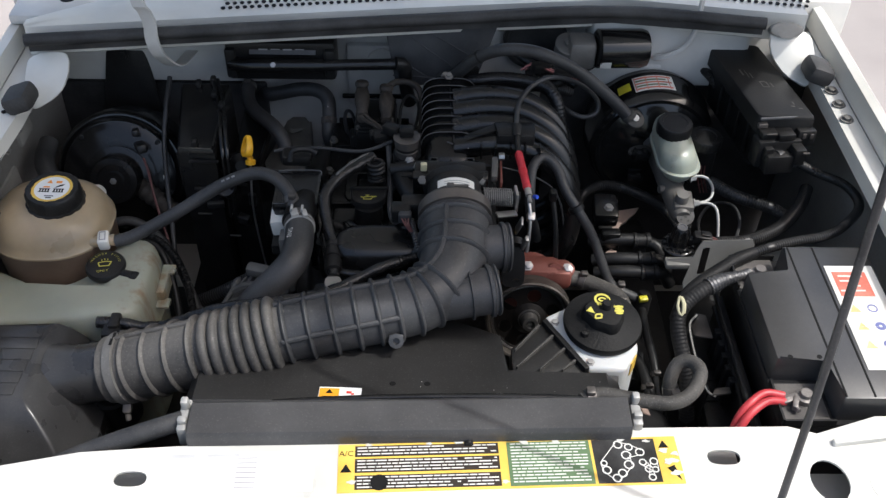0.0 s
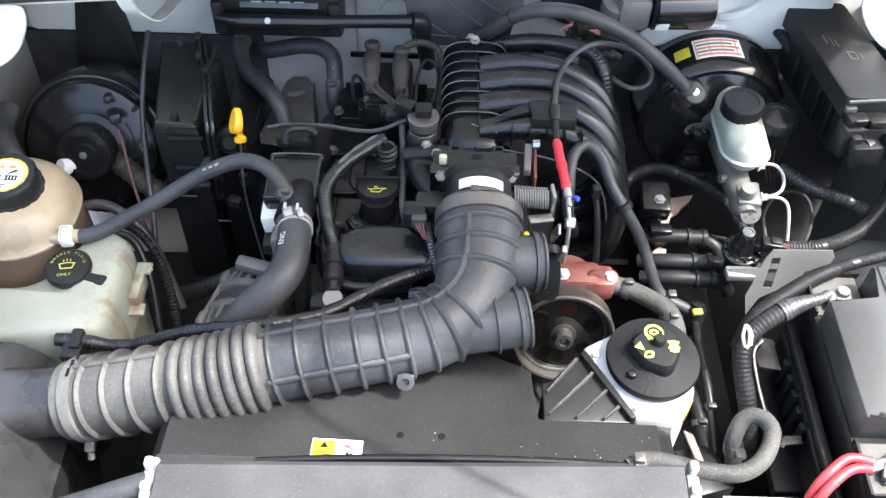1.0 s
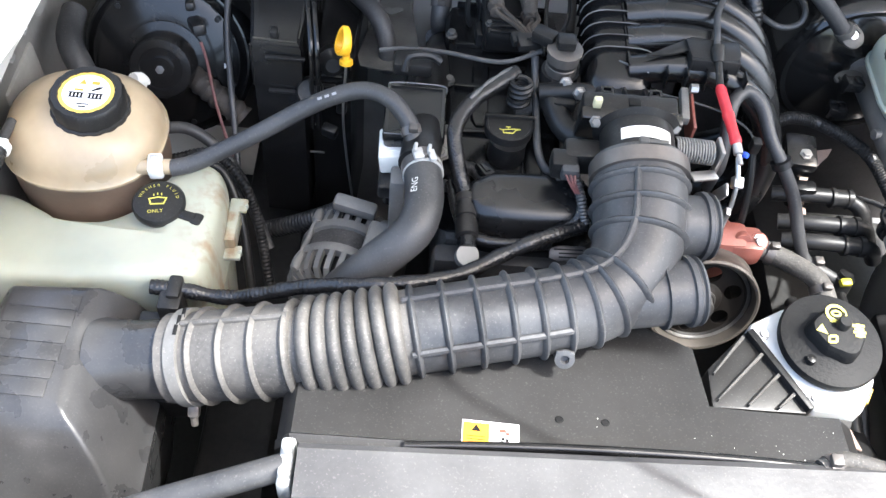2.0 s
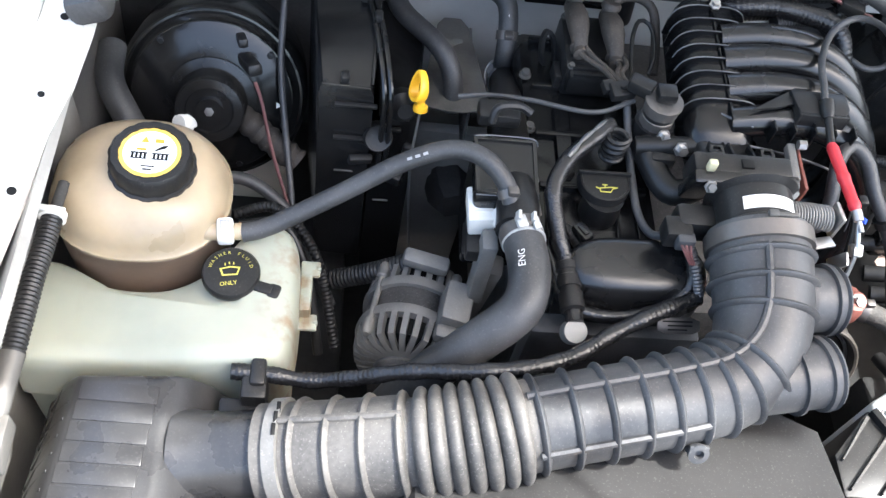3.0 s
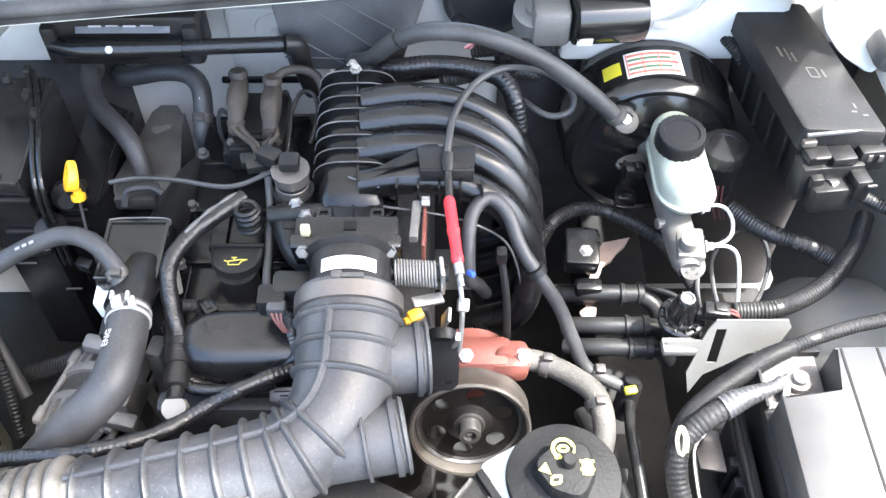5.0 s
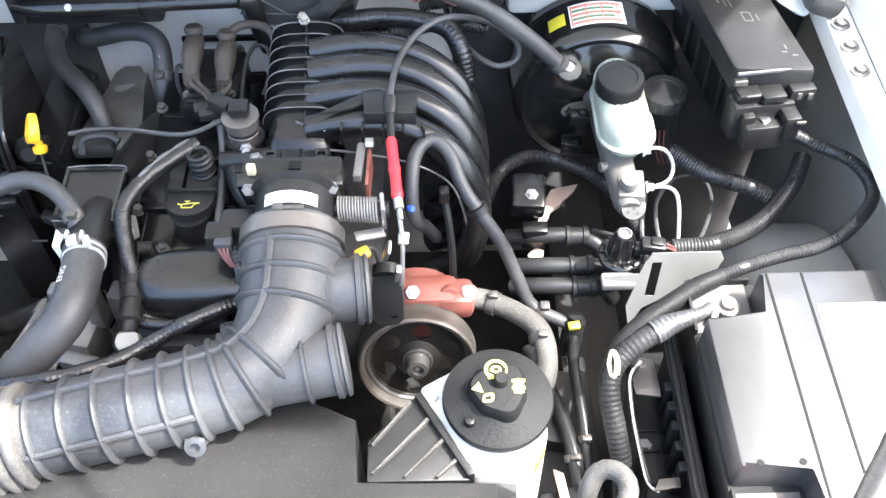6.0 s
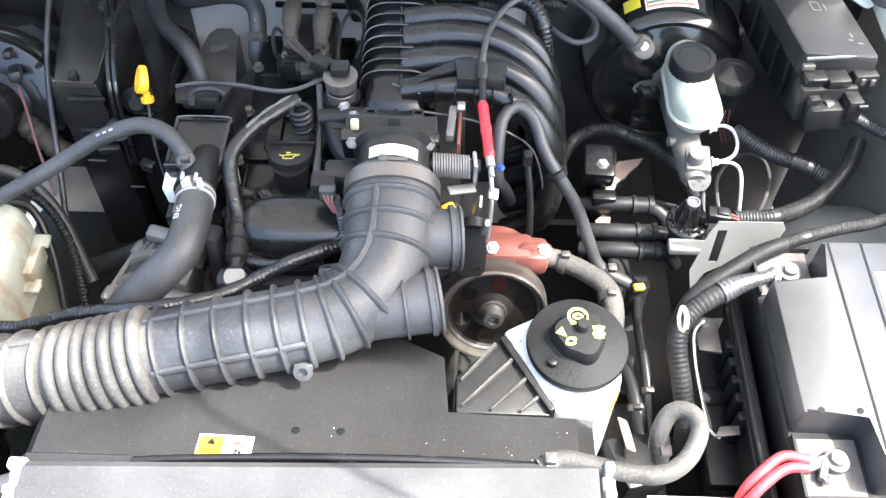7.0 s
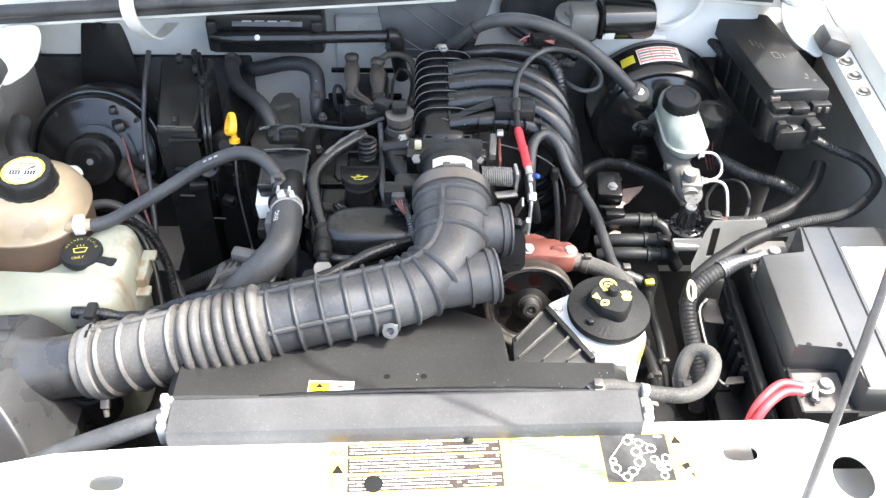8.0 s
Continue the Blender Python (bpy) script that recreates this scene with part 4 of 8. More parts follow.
# valve cover bolts, centre ridge and wiring on top
b = B()
loft(b, [[(-0.1 + x * s, y, 0.889 + z * s) for x, z in ((-0.012, 0.0), (-0.009, 0.007), (0.009, 0.007), (0.012, 0.0))] for y, s in ((1.262, 0.5), (1.272, 1.0), (1.37, 1.0), (1.38, 0.5))])
part("centre_ridge", b, INTAKE, en)
for x_, y_ in ((-0.141, 1.16), (-0.141, 1.25), (-0.141, 1.34), (-0.141, 1.43), (0.0, 1.16), (-0.004, 1.36)):
    b = B()
    lathe(b, (x_, y_, 0.888), (0, 0, 1), [(0.008, 0), (0.008, 0.003), (0.0055, 0.0035), (0.0055, 0.009), (0.0045, 0.01), (0.0, 0.01)], 12)
    part("cover_bolt", b, SHIELD, en, "dull flanged cover bolt")
for x_ in (-0.128, -0.045, -0.02):
    b = B()
    box(b, (x_, 1.2, 0.891), (0.003, 0.09, 0.006), 0.001)
    part("cover_fin", b, INTAKE, en)

# oil filler
of = thing("oil_filler", (-0.07, 1.21, 0.86), "black oil filler neck with a yellow oil can symbol", "oil filler cap")
b = B()
box(b, (-0.066, 1.213, 0.865), (0.072, 0.062, 0.05), 0.01)
part("neck_base", b, BLACK, of)
b = B()
lathe(b, (-0.066, 1.218, 0.88), (0, 0.05, 1), [(0.024, 0), (0.0235, 0.02), (0.0225, 0.034), (0.024, 0.04)], 32)
part("neck", b, BLACK, of)
def cap_loop(z, k):
    """A straight back edge and a round front."""
    arc = [(0.03 * math.cos(radians(a)), 0.029 * math.sin(radians(a))) for a in range(180, 361, 12)]
    return [(-0.0665 + k * x, 1.233 + k * y, z) for x, y in [(-0.03, 0.012)] + arc + [(0.03, 0.012)]]


b = B()
loft(b, [cap_loop(z, k) for z, k in ((0.916, 0.9), (0.919, 1.0), (0.929, 1.0), (0.932, 0.97), (0.9325, 0.9), (0.9315, 0.88))])
cp = part("cap", b, BLACK, of)
b = B()
box(b, (-0.0665, 1.243, 0.93), (0.062, 0.004, 0.012), 0.001)
part("cap_lip", b, BLACK, cp)
OM = Matrix.Translation((-0.066, 1.221, 0.9318))
b = B()
for a, e in (((-0.008, -0.004), (0.004, -0.004)), ((0.004, -0.004), (0.007, 0.001)), ((0.007, 0.001), (0.013, 0.003)), ((0.013, 0.003), (0.005, 0.003)), ((0.005, 0.003), (-0.008, 0.001)), ((-0.008, 0.001), (-0.008, -0.004)), ((-0.008, 0.0), (-0.013, 0.002)), ((-0.002, 0.002), (-0.002, 0.006)), ((-0.005, 0.006), (0.001, 0.006))):
    d = (Vector(e) - Vector(a)).normalized() * 0.0006
    prism(b, [(a[0] - d.y, a[1] + d.x), (a[0] + d.y, a[1] - d.x), (e[0] + d.y, e[1] - d.x), (e[0] - d.y, e[1] + d.x)], OM, 0.0008)
part("oil_can_symbol", b, INK, cp)

# throttle body
th = thing("throttle_assembly", (0.07, 1.19, 0.9), "black throttle body with a white label band and bright bolts", "throttle body")
b = B()
lathe(b, (0.072, 1.125, 0.984), (0, 1, 0.14), [(0.046, 0), (0.046, 0.012), (0.043, 0.014), (0.042, 0.05), (0.05, 0.055)], 36)
part("neck", b, BLACK, th)
b = B()
m = frame_of((0.072, 1.142, 0.9865), (0, 1, 0.14))
rings = []
for h in (0.002, 0.017):
    rings.append([m @ Vector((0.0434 * math.sin(a), 0.0434 * math.cos(a), h)) for a in [radians(-42 + 80 * i / 20) for i in range(21)]])
vs = grid_faces(b, rings, closed=False)
part("label_band", b, WORN, th, "white printed label band", smooth=True)
for h0 in (0.005, 0.0095):
    b = B()
    rings = [[m @ Vector((0.0437 * math.sin(a), 0.0437 * math.cos(a), h)) for a in [radians(-30 + 52 * i / 16) for i in range(17)]] for h in (h0, h0 + 0.0014)]
    grid_faces(b, rings, closed=False)
    part("label_print", b, GREYINK, th)
b = B()
box(b, (0.066, 1.2, 0.98), (0.118, 0.016, 0.055), 0.003, turn(18, 0, 0))
part("front_flange", b, GLOSS, th)
b = B()
box(b, (0.066, 1.216, 0.985), (0.112, 0.026, 0.04), 0.004, turn(8, 0, 0))
part("flange", b, BLACK, th)
b = B()
loft(b, [[(0.068 + x * s, y, zc + z * s) for x, z in rrect(0.085, 0.06, 0.012)] for y, s, zc in ((1.222, 1.0, 0.962), (1.24, 0.84, 0.952), (1.262, 0.8, 0.946), (1.3, 0.85, 0.945))])
part("plenum_neck", b, BLACK, th)
for x in (0.045, 0.068, 0.092):
    b = B()
    box(b, (x, 1.247, 0.979), (0.0032, 0.036, 0.01), 0.001, turn(-18, 0, 0))
    part("neck_rib", b, BLACK, th)
for x in (0.04, 0.098):
    b = B()
    plate(b, [(x - 0.008, 1.228), (x + 0.008, 1.228), (x + 0.007, 1.24), (x - 0.007, 1.24)], [[(x - 0.005, 1.231), (x + 0.005, 1.231), (x + 0.004, 1.237), (x - 0.004, 1.237)]], Matrix.Translation((0, 0, 0.998)), 0.004)
    part("clip", b, GLOSS, th)
for x in (0.022, 0.113):
    b = B()
    lathe(b, (x, 1.177, 1.006), (0, -0.8, 0.6), [(0.0075, -0.002), (0.0075, 0.0005), (0.0055, 0.001), (0.005, 0.005), (0.0, 0.005)], 6)
    part("bolt", b, CAST, th)
b = B()
box(b, (0.024, 1.2, 1.014), (0.01, 0.008, 0.014), 0.002)
part("label_tag", b, FADEY, th, "small yellowed tag")
b = B()
box(b, (0.07, 1.213, 1.004), (0.014, 0.012, 0.006), 0.001)
part("recess", b, LBLACK, th)
# return spring and lever
b = B()
path = [Vector((0.118 + 0.045 * t, 1.168 - 0.003 * t, 0.982)) + Vector((0, 0.0135 * math.cos(t * 2 * math.pi * 14), 0.0135 * math.sin(t * 2 * math.pi * 14))) for t in [i / 240 for i in range(241)]]
sweep(b, path, 0.0013, 6)
part("return_spring", b, ALTM, th, "bright coiled return spring")
b = B()
tube(b, [(0.11, 1.168, 0.982), (0.175, 1.166, 0.982)], 0.009, 12)
part("shaft", b, BLACK, th)
b = B()
box(b, (0.168, 1.163, 0.982), (0.005, 0.026, 0.036), 0.002, turn(0, 0, 5))
box(b, (0.153, 1.14, 0.97), (0.034, 0.014, 0.004), 0.0015, turn(0, 8, 18))
box(b, (0.172, 1.122, 0.962), (0.004, 0.016, 0.03), 0.0015, turn(15, 15, 0))
part("lever", b, STEEL, th, "bright zinc throttle lever")
b = B()
prism(b, [(0.132, 1.215), (0.142, 1.215), (0.146, 1.268), (0.136, 1.268)], Matrix.Translation((0, 0, 0.972)), 0.012, 0.002)
part("stop_bracket", b, ALTM, th, "grey cast mounting ear")
b = B()
prism(b, [(0.146, 1.205), (0.15, 1.205), (0.152, 1.262), (0.148, 1.262)], Matrix.Translation((0, 0, 0.945)), 0.035, 0.001)
part("gasket", b, COPPER, th, "rust-brown gasket edge")
b = B()
lathe(b, (0.146, 1.262, 0.988), (1, 0, 0), [(0.006, 0), (0.006, 0.009), (0.003, 0.01)], 6)
part("stop_bolt", b, STEEL, th)
# position sensor with its plug
b = B()
box(b, (0.012, 1.155, 0.97), (0.045, 0.03, 0.034), 0.006)
box(b, (-0.01, 1.14, 0.972), (0.03, 0.026, 0.026), 0.004)
part("position_sensor", b, BLACK, th)
b = B()
box(b, (-0.004, 1.126, 0.975), (0.02, 0.014, 0.018), 0.003)
part("plug", b, COVERM, th, "dusty grey sensor plug")
b = B()
for k in range(3):
    tube(b, [(-0.009 + 0.005 * k, 1.12, 0.977), (-0.004 + 0.003 * k, 1.112, 0.972), (0.004 + 0.002 * k, 1.106, 0.962)], 0.0016, 6)
part("plug_wires", b, OXBLOOD, th, "thin pinkish plug wires")

# intake plenum and runners
im = thing("intake_manifold", (0.15, 1.38, 0.8), "satin black plastic intake manifold with four curved runners", "intake manifold")


def plenum_arch(y, z, w, h, out=0.0, n=14):
    """A flattened arch across the plenum, its foot at z - h."""
    loop = []
    for i in range(n + 1):
        a = math.pi * i / n
        c, t = math.cos(a), math.sin(a)
        loop.append((0.067 - (w + out) * math.copysign(abs(c) ** 0.62, c), y, z - h + (h + out) * t ** 0.5))
    return loop


def plenum_top(y):
    return 0.989 + (y - 1.29) * 0.12


b = B()
loft(b, [plenum_arch(y, z, w, h) for y, z, w, h in
         ((1.262, 0.958, 0.024, 0.015), (1.265, 0.966, 0.032, 0.024), (1.272, 0.973, 0.038, 0.032), (1.284, 0.981, 0.041, 0.042), (1.296, 0.986, 0.042, 0.05), (1.312, plenum_top(1.312), 0.042, 0.056), (1.36, plenum_top(1.36), 0.043, 0.06),
          (1.42, plenum_top(1.42), 0.042, 0.06), (1.462, plenum_top(1.462), 0.041, 0.06), (1.474, 1.004, 0.037, 0.055), (1.48, 0.99, 0.03, 0.04))])
part("plenum", b, INTAKE, im)
for k in range(8):
    y = 1.314 + k * 0.0195
    b = B()
    loft(b, [plenum_arch(y - 0.001, plenum_top(y), 0.0425, 0.045, 0.0058), plenum_arch(y + 0.001, plenum_top(y), 0.0425, 0.045, 0.0058)])
    rb = part("plenum_rib", b, INTAKE, im)
    # the crest's sky reflection, painted as a thin paler bead
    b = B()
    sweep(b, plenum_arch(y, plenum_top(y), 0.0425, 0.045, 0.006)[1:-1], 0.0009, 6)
    part("rib_edge", b, EDGE, rb, "fine grey bead painting the highlight on a rib crest")
b = B()
sweep(b, [(0.074 - 0.008 * (y - 1.285) / 0.18, y, plenum_top(y) + 0.0015) for y in [1.29 + 0.005 * i for i in range(36)]], 0.002, 8)
part("spine_rib", b, INTAKE, im)
# nose ribs, coloured pale for the highlight they catch
for dx, dy in ((0.016, 0.012), (-0.016, 0.01), (0.02, -0.006)):
    b = B()
    sweep(b, [(0.078, 1.291, 0.988), (0.078 + dx, 1.291 + dy, 0.9885 - abs(dx) * 0.12)], 0.0014, 6)
    part("nose_rib", b, EDGE, im)
b = B()
prism(b, rounded([(0.022, 1.3), (0.022, 1.268), (0.05, 1.258), (0.1, 1.262), (0.118, 1.285), (0.118, 1.3)]), Matrix.Translation((0, 0, 0.94)), 0.012, 0.003)
part("lower_flange", b, INTAKE, im)
for k, (y, zz, rr) in enumerate(((1.298, 0.98, 0.0175), (1.341, 0.988, 0.0185), (1.38, 0.995, 0.018), (1.413, 1.0, 0.0165))):
    b = B()
    pts = [(0.075, y + 0.002, zz - 0.006), (0.13, y + 0.004, zz + 0.002), (0.185, y + 0.0, zz + 0.0), (0.235, y - 0.014, zz - 0.022), (0.268, y - 0.03, zz - 0.065), (0.278, y - 0.045, zz - 0.12), (0.262, y - 0.06, zz - 0.18), (0.22, y - 0.05, zz - 0.22)]
    tube(b, pts, lambda i, d, r=rr: r * (1.0 + 0.12 * max(0.0, 1 - d / 0.09)), 22, 0.008)
    rn = part("runner", b, GLOSS, im)
    # runner seam, its highlight put into the colour
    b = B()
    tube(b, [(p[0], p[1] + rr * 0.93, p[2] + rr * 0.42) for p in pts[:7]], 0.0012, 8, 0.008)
    part("seam_rib", b, EDGE, rn, "fine mould seam in pale highlight grey")
for k in range(5):
    b = B()
    box(b, (0.118 + k * 0.024, 1.279, 0.987), (0.0026, 0.016, 0.026), 0.001)
    part("web", b, GLOSS, im)
# mould line, also in the painted highlight grey
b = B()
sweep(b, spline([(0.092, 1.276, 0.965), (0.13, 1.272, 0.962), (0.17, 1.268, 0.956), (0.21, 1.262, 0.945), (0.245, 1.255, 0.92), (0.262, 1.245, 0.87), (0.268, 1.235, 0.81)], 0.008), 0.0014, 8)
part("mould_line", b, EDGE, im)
b = B()
sweep(b, spline([(0.236, 1.225, 0.935), (0.243, 1.2, 0.89), (0.246, 1.175, 0.83), (0.247, 1.165, 0.79)], 0.01), 0.0045, 8)
box(b, (0.236, 1.222, 0.94), (0.012, 0.014, 0.02), 0.003)
part("support_strut", b, BLACK, im, "thin black support strut")
b = B()
prism(b, [(0.088, 1.292), (0.15, 1.333), (0.165, 1.333), (0.16, 1.315), (0.125, 1.3)], Matrix.Translation((0, 0, 1.003)), 0.004, 0.0015)
prism(b, [(0.145, 1.29), (0.2, 1.29), (0.207, 1.3), (0.207, 1.325), (0.14, 1.325)], Matrix.Translation((0, 0, 1.006)), 0.006, 0.002)
for x_, y_, w_, d_ in ((0.146, 1.305, 0.004, 0.036), (0.203, 1.305, 0.004, 0.036), (0.175, 1.289, 0.056, 0.004)):
    box(b, (x_, y_, 0.998), (w_, d_, 0.026), 0.0015)
part("cable_bracket", b, BLACK, im)
for x, y, z in ((0.066, 1.445, 1.02), (0.06, 1.47, 1.005)):
    b = B()
    hexbolt(b, (x, y, z), (0, -0.2, 1), 0.005, 0.007)
    part("bolt", b, STEEL, im)

# throttle cable with a red barrel
tc = thing("throttle_cable", (0.18, 1.25, 0.9), "throttle cable looping to a bright red adjuster barrel", "cable")
b = B()
tube(b, [(0.175, 1.302, 1.016), (0.177, 1.325, 1.02), (0.185, 1.37, 1.02), (0.21, 1.418, 1.022), (0.248, 1.445, 1.022), (0.3, 1.465, 0.996), (0.335, 1.468, 0.962), (0.338, 1.46, 0.94), (0.32, 1.455, 0.932), (0.3, 1.46, 0.932), (0.272, 1.49, 0.935), (0.25, 1.54, 0.94), (0.24, 1.6, 0.945)], 0.0042, 10)
part("outer_sheath", b, CABLE, tc)
b = B()
tube(b, [(0.175, 1.3, 1.018), (0.177, 1.245, 1.0)], 0.0045, 10)
lathe(b, (0.1755, 1.295, 1.016), (0, -1, -0.3), [(0.008, -0.01), (0.008, 0.004), (0.006, 0.012)], 14)
part("boot", b, BLACK, tc)
b = B()
a, e = Vector((0.1765, 1.25, 1.003)), Vector((0.185, 1.165, 1.0))
lathe(b, a, e - a, [(0.004, -0.004), (0.0055, -0.002), (0.0066, 0.002), (0.0064, 0.038), (0.0072, 0.04), (0.0072, 0.045), (0.0064, 0.047), (0.0062, 0.074), (0.0068, 0.076), (0.0068, 0.082), (0.004, 0.086)], 18)
part("barrel", b, RED, tc, "bright red plastic adjuster barrel")
b = B()
lathe(b, e, (0.15, -1, -0.3), [(0.0055, 0), (0.0055, 0.012), (0.003, 0.013), (0.003, 0.025)], 12)
part("end_ferrule", b, STEEL, tc)
b = B()
lathe(b, (0.196, 1.165, 0.985), (0.5, -0.5, 0.3), [(0.003, 0), (0.004, 0.004), (0.003, 0.008)], 12)
part("end_clip", b, BLUE, tc, "small blue clip")

b = B()
tube(b, [(0.186, 1.15, 0.995), (0.189, 1.13, 0.975), (0.188, 1.115, 0.945), (0.186, 1.108, 0.92)], 0.0028, 8)
box(b, (0.19, 1.132, 0.972), (0.012, 0.014, 0.012), 0.002, turn(30, 10, 0))
box(b, (0.182, 1.112, 0.935), (0.006, 0.01, 0.03), 0.0015, turn(15, 10, 0))
part("linkage", b, STEEL, tc, "bright zinc linkage clevis")

# idle air valve
iv = thing("idle_air_valve", (-0.005, 1.31, 0.93), "grey metal idle air valve with a black plug on top", "valve")
b = B()
lathe(b, (-0.005, 1.31, 0.955), (0, 0, 1), [(0.02, 0), (0.02, 0.012), (0.0185, 0.013), (0.0185, 0.018), (0.0205, 0.019), (0.0205, 0.03), (0.0225, 0.031), (0.0225, 0.035), (0.019, 0.036), (0.0, 0.036)], 48, lambda i: 1.0 if i % 4 < 2 else 0.985)
part("can", b, CLAMP, iv)
b = B()
lathe(b, (-0.005, 1.31, 0.9675), (0, 0, 1), [(0.018, 0), (0.0195, 0.001), (0.0195, 0.006), (0.018, 0.007)], 32)
part("black_band", b, BLACK, iv)
b = B()
box(b, (-0.005, 1.313, 0.999), (0.024, 0.022, 0.014), 0.004)
box(b, (-0.03, 1.33, 0.99), (0.03, 0.02, 0.018), 0.004, turn(0, 0, -30))
part("plug", b, BLACK, iv)
b = B()
lathe(b, (-0.005, 1.31, 0.925), (0, 0, 1), [(0.024, 0), (0.024, 0.03)], 20)
tube(b, [(-0.03, 1.278, 0.945), (0.0, 1.276, 0.951), (0.05, 1.274, 0.957)], 0.0115, 16)
box(b, (0.0, 1.264, 0.94), (0.03, 0.02, 0.024), 0.005)
tube(b, [(-0.02, 1.29, 0.94), (0.0, 1.24, 0.93), (0.02, 1.225, 0.93), (0.05, 1.23, 0.95)], 0.016, 12)
part("valve_body", b, BLACK, iv)
for p in ((0.015, 1.262, 0.965), (0.0, 1.285, 0.958)):
    b = B()
    hexbolt(b, p, (0.2, -1, 0.4), 0.006, 0.01)
    part("bolt", b, STEEL, iv)

b = B()
tube(b, [(-0.037, 1.33, 0.955), (-0.034, 1.3, 0.938), (-0.032, 1.25, 0.925), (-0.03, 1.2, 0.922), (-0.022, 1.165, 0.93), (-0.01, 1.15, 0.95)], 0.0048, 10)
single("vacuum_line", b, CABLE, "thin black vacuum line beside the idle valve", "hose")
# ignition coil pack with leads
ic = thing("ignition_coil", (-0.08, 1.45, 0.9), "black ignition coil pack with plug leads", "ignition coil")
b = B()
box(b, (-0.064, 1.45, 0.912), (0.074, 0.1, 0.05), 0.008)
box(b, (-0.064, 1.408, 0.92), (0.066, 0.04, 0.032), 0.005)
part("pack", b, BLACK, ic)
for x_, y_ in ((-0.094, 1.404), (-0.035, 1.404), (-0.095, 1.492), (-0.034, 1.492)):
    b = B()
    hexbolt(b, (x_, y_, 0.937), (0, 0, 1), 0.004, 0.005)
    part("bolt", b, SHIELD, ic)
for k in range(4):
    b = B()
    box(b, (-0.064, 1.39 + 0.01 * k, 0.938), (0.058, 0.0028, 0.005), 0.001)
    part("fin", b, BLACK, ic)
for x_ in (-0.1035, -0.0245):
    b = B()
    box(b, (x_, 1.42, 0.905), (0.012, 0.03, 0.022), 0.003, turn(0, 0, 4))
    part("mounting_ear", b, BLACK, ic)
for i, x in enumerate((-0.09, -0.046)):
    b = B()
    yb = 1.455 - 0.012 * i
    loft(b, [[(x + u + 0.004 * k_, yb + 0.045 - 0.09 * k_ + 0.2 * w, 0.952 + 0.012 * math.sin(3.1 * k_) + w) for u, w in rrect(wd, ht, min(wd, ht) * 0.42, 5)] for k_, wd, ht in
             ((0.0, 0.012, 0.012), (0.05, 0.02, 0.02), (0.25, 0.024, 0.026), (0.4, 0.027, 0.028), (0.6, 0.026, 0.026), (0.75, 0.021, 0.022), (0.92, 0.018, 0.018), (1.0, 0.012, 0.012))])
    lathe(b, (x, yb + 0.034, 0.962), (0.1 * i, 0.3, 1), [(0.0105, 0), (0.0105, 0.006), (0.0125, 0.008), (0.0125, 0.013), (0.01, 0.016), (0.004, 0.0165)], 18)
    lathe(b, (x + 0.003, yb - 0.03, 0.953), (0.05, -1, 0.05), [(0.0105, 0), (0.0115, 0.001), (0.0115, 0.005), (0.009, 0.006), (0.009, 0.016), (0.005, 0.017)], 16)
    part("plug_boot", b, TAN, ic, "dusty brown plug boot")
    for k in (0, 1):
        b = B()
        tube(b, [(x - 0.003 + 0.009 * k, yb - 0.02, 0.956), (x + 0.006 + 0.008 * k, yb - 0.05, 0.957 + 0.004 * k), (-0.053 + 0.006 * k + 0.3 * (x + 0.068), 1.375, 0.962), (-0.045 + 0.006 * k + 0.2 * (x + 0.068), 1.345, 0.966), (-0.041, 1.325, 0.962)], 0.0032, 8)
        part("lead", b, TAN, ic)
b = B()
box(b, (-0.047, 1.338, 0.971), (0.03, 0.022, 0.014), 0.003, turn(8, 0, 14))
box(b, (-0.062, 1.345, 0.968), (0.014, 0.016, 0.012), 0.002, turn(8, 0, 14))
box(b, (-0.043, 1.338, 0.979), (0.016, 0.004, 0.003), 0.001, turn(8, 0, 14))
part("lead_connector", b, BLACK, ic, "small black lead connector")
b = B()
tube(b, [(-0.046, 1.478, 0.97), (-0.03, 1.495, 0.974), (-0.005, 1.499, 0.972), (0.014, 1.49, 0.962), (0.02, 1.46, 0.94), (0.018, 1.42, 0.92)], 0.006, 10)
part("boot_lead", b, TAN, ic)
b = B()
tube(b, [(-0.022, 1.36, 0.93), (-0.02, 1.4, 0.945), (-0.018, 1.44, 0.957), (-0.008, 1.468, 0.963), (0.006, 1.468, 0.96), (0.013, 1.45, 0.952), (0.011, 1.42, 0.945), (0.005, 1.405, 0.935)], 0.0028, 8)
part("thin_lead", b, BLACK, ic)
b = B()
plate(b, ellipse(0, 0, 0.012, 0.03, 28), [ellipse(0, 0, 0.007, 0.024, 28)], Matrix.Translation((-0.113, 1.465, 0.9)) @ turn(60, 0, 20).to_4x4(), 0.008)
part("grommet_ring", b, BLACK, ic)

# dipstick
ds = thing("dipstick", (-0.28, 1.35, 0.6), "dipstick with a bright yellow loop handle", "dipstick")
b = B()
DN = Vector((-0.84, -0.4, 0.42)).normalized()
DU_ = (Vector((-0.1, 0.55, 0.8)) - DN * DN.dot(Vector((-0.1, 0.55, 0.8)))).normalized()
DS = DN.cross(DU_)
rings = []
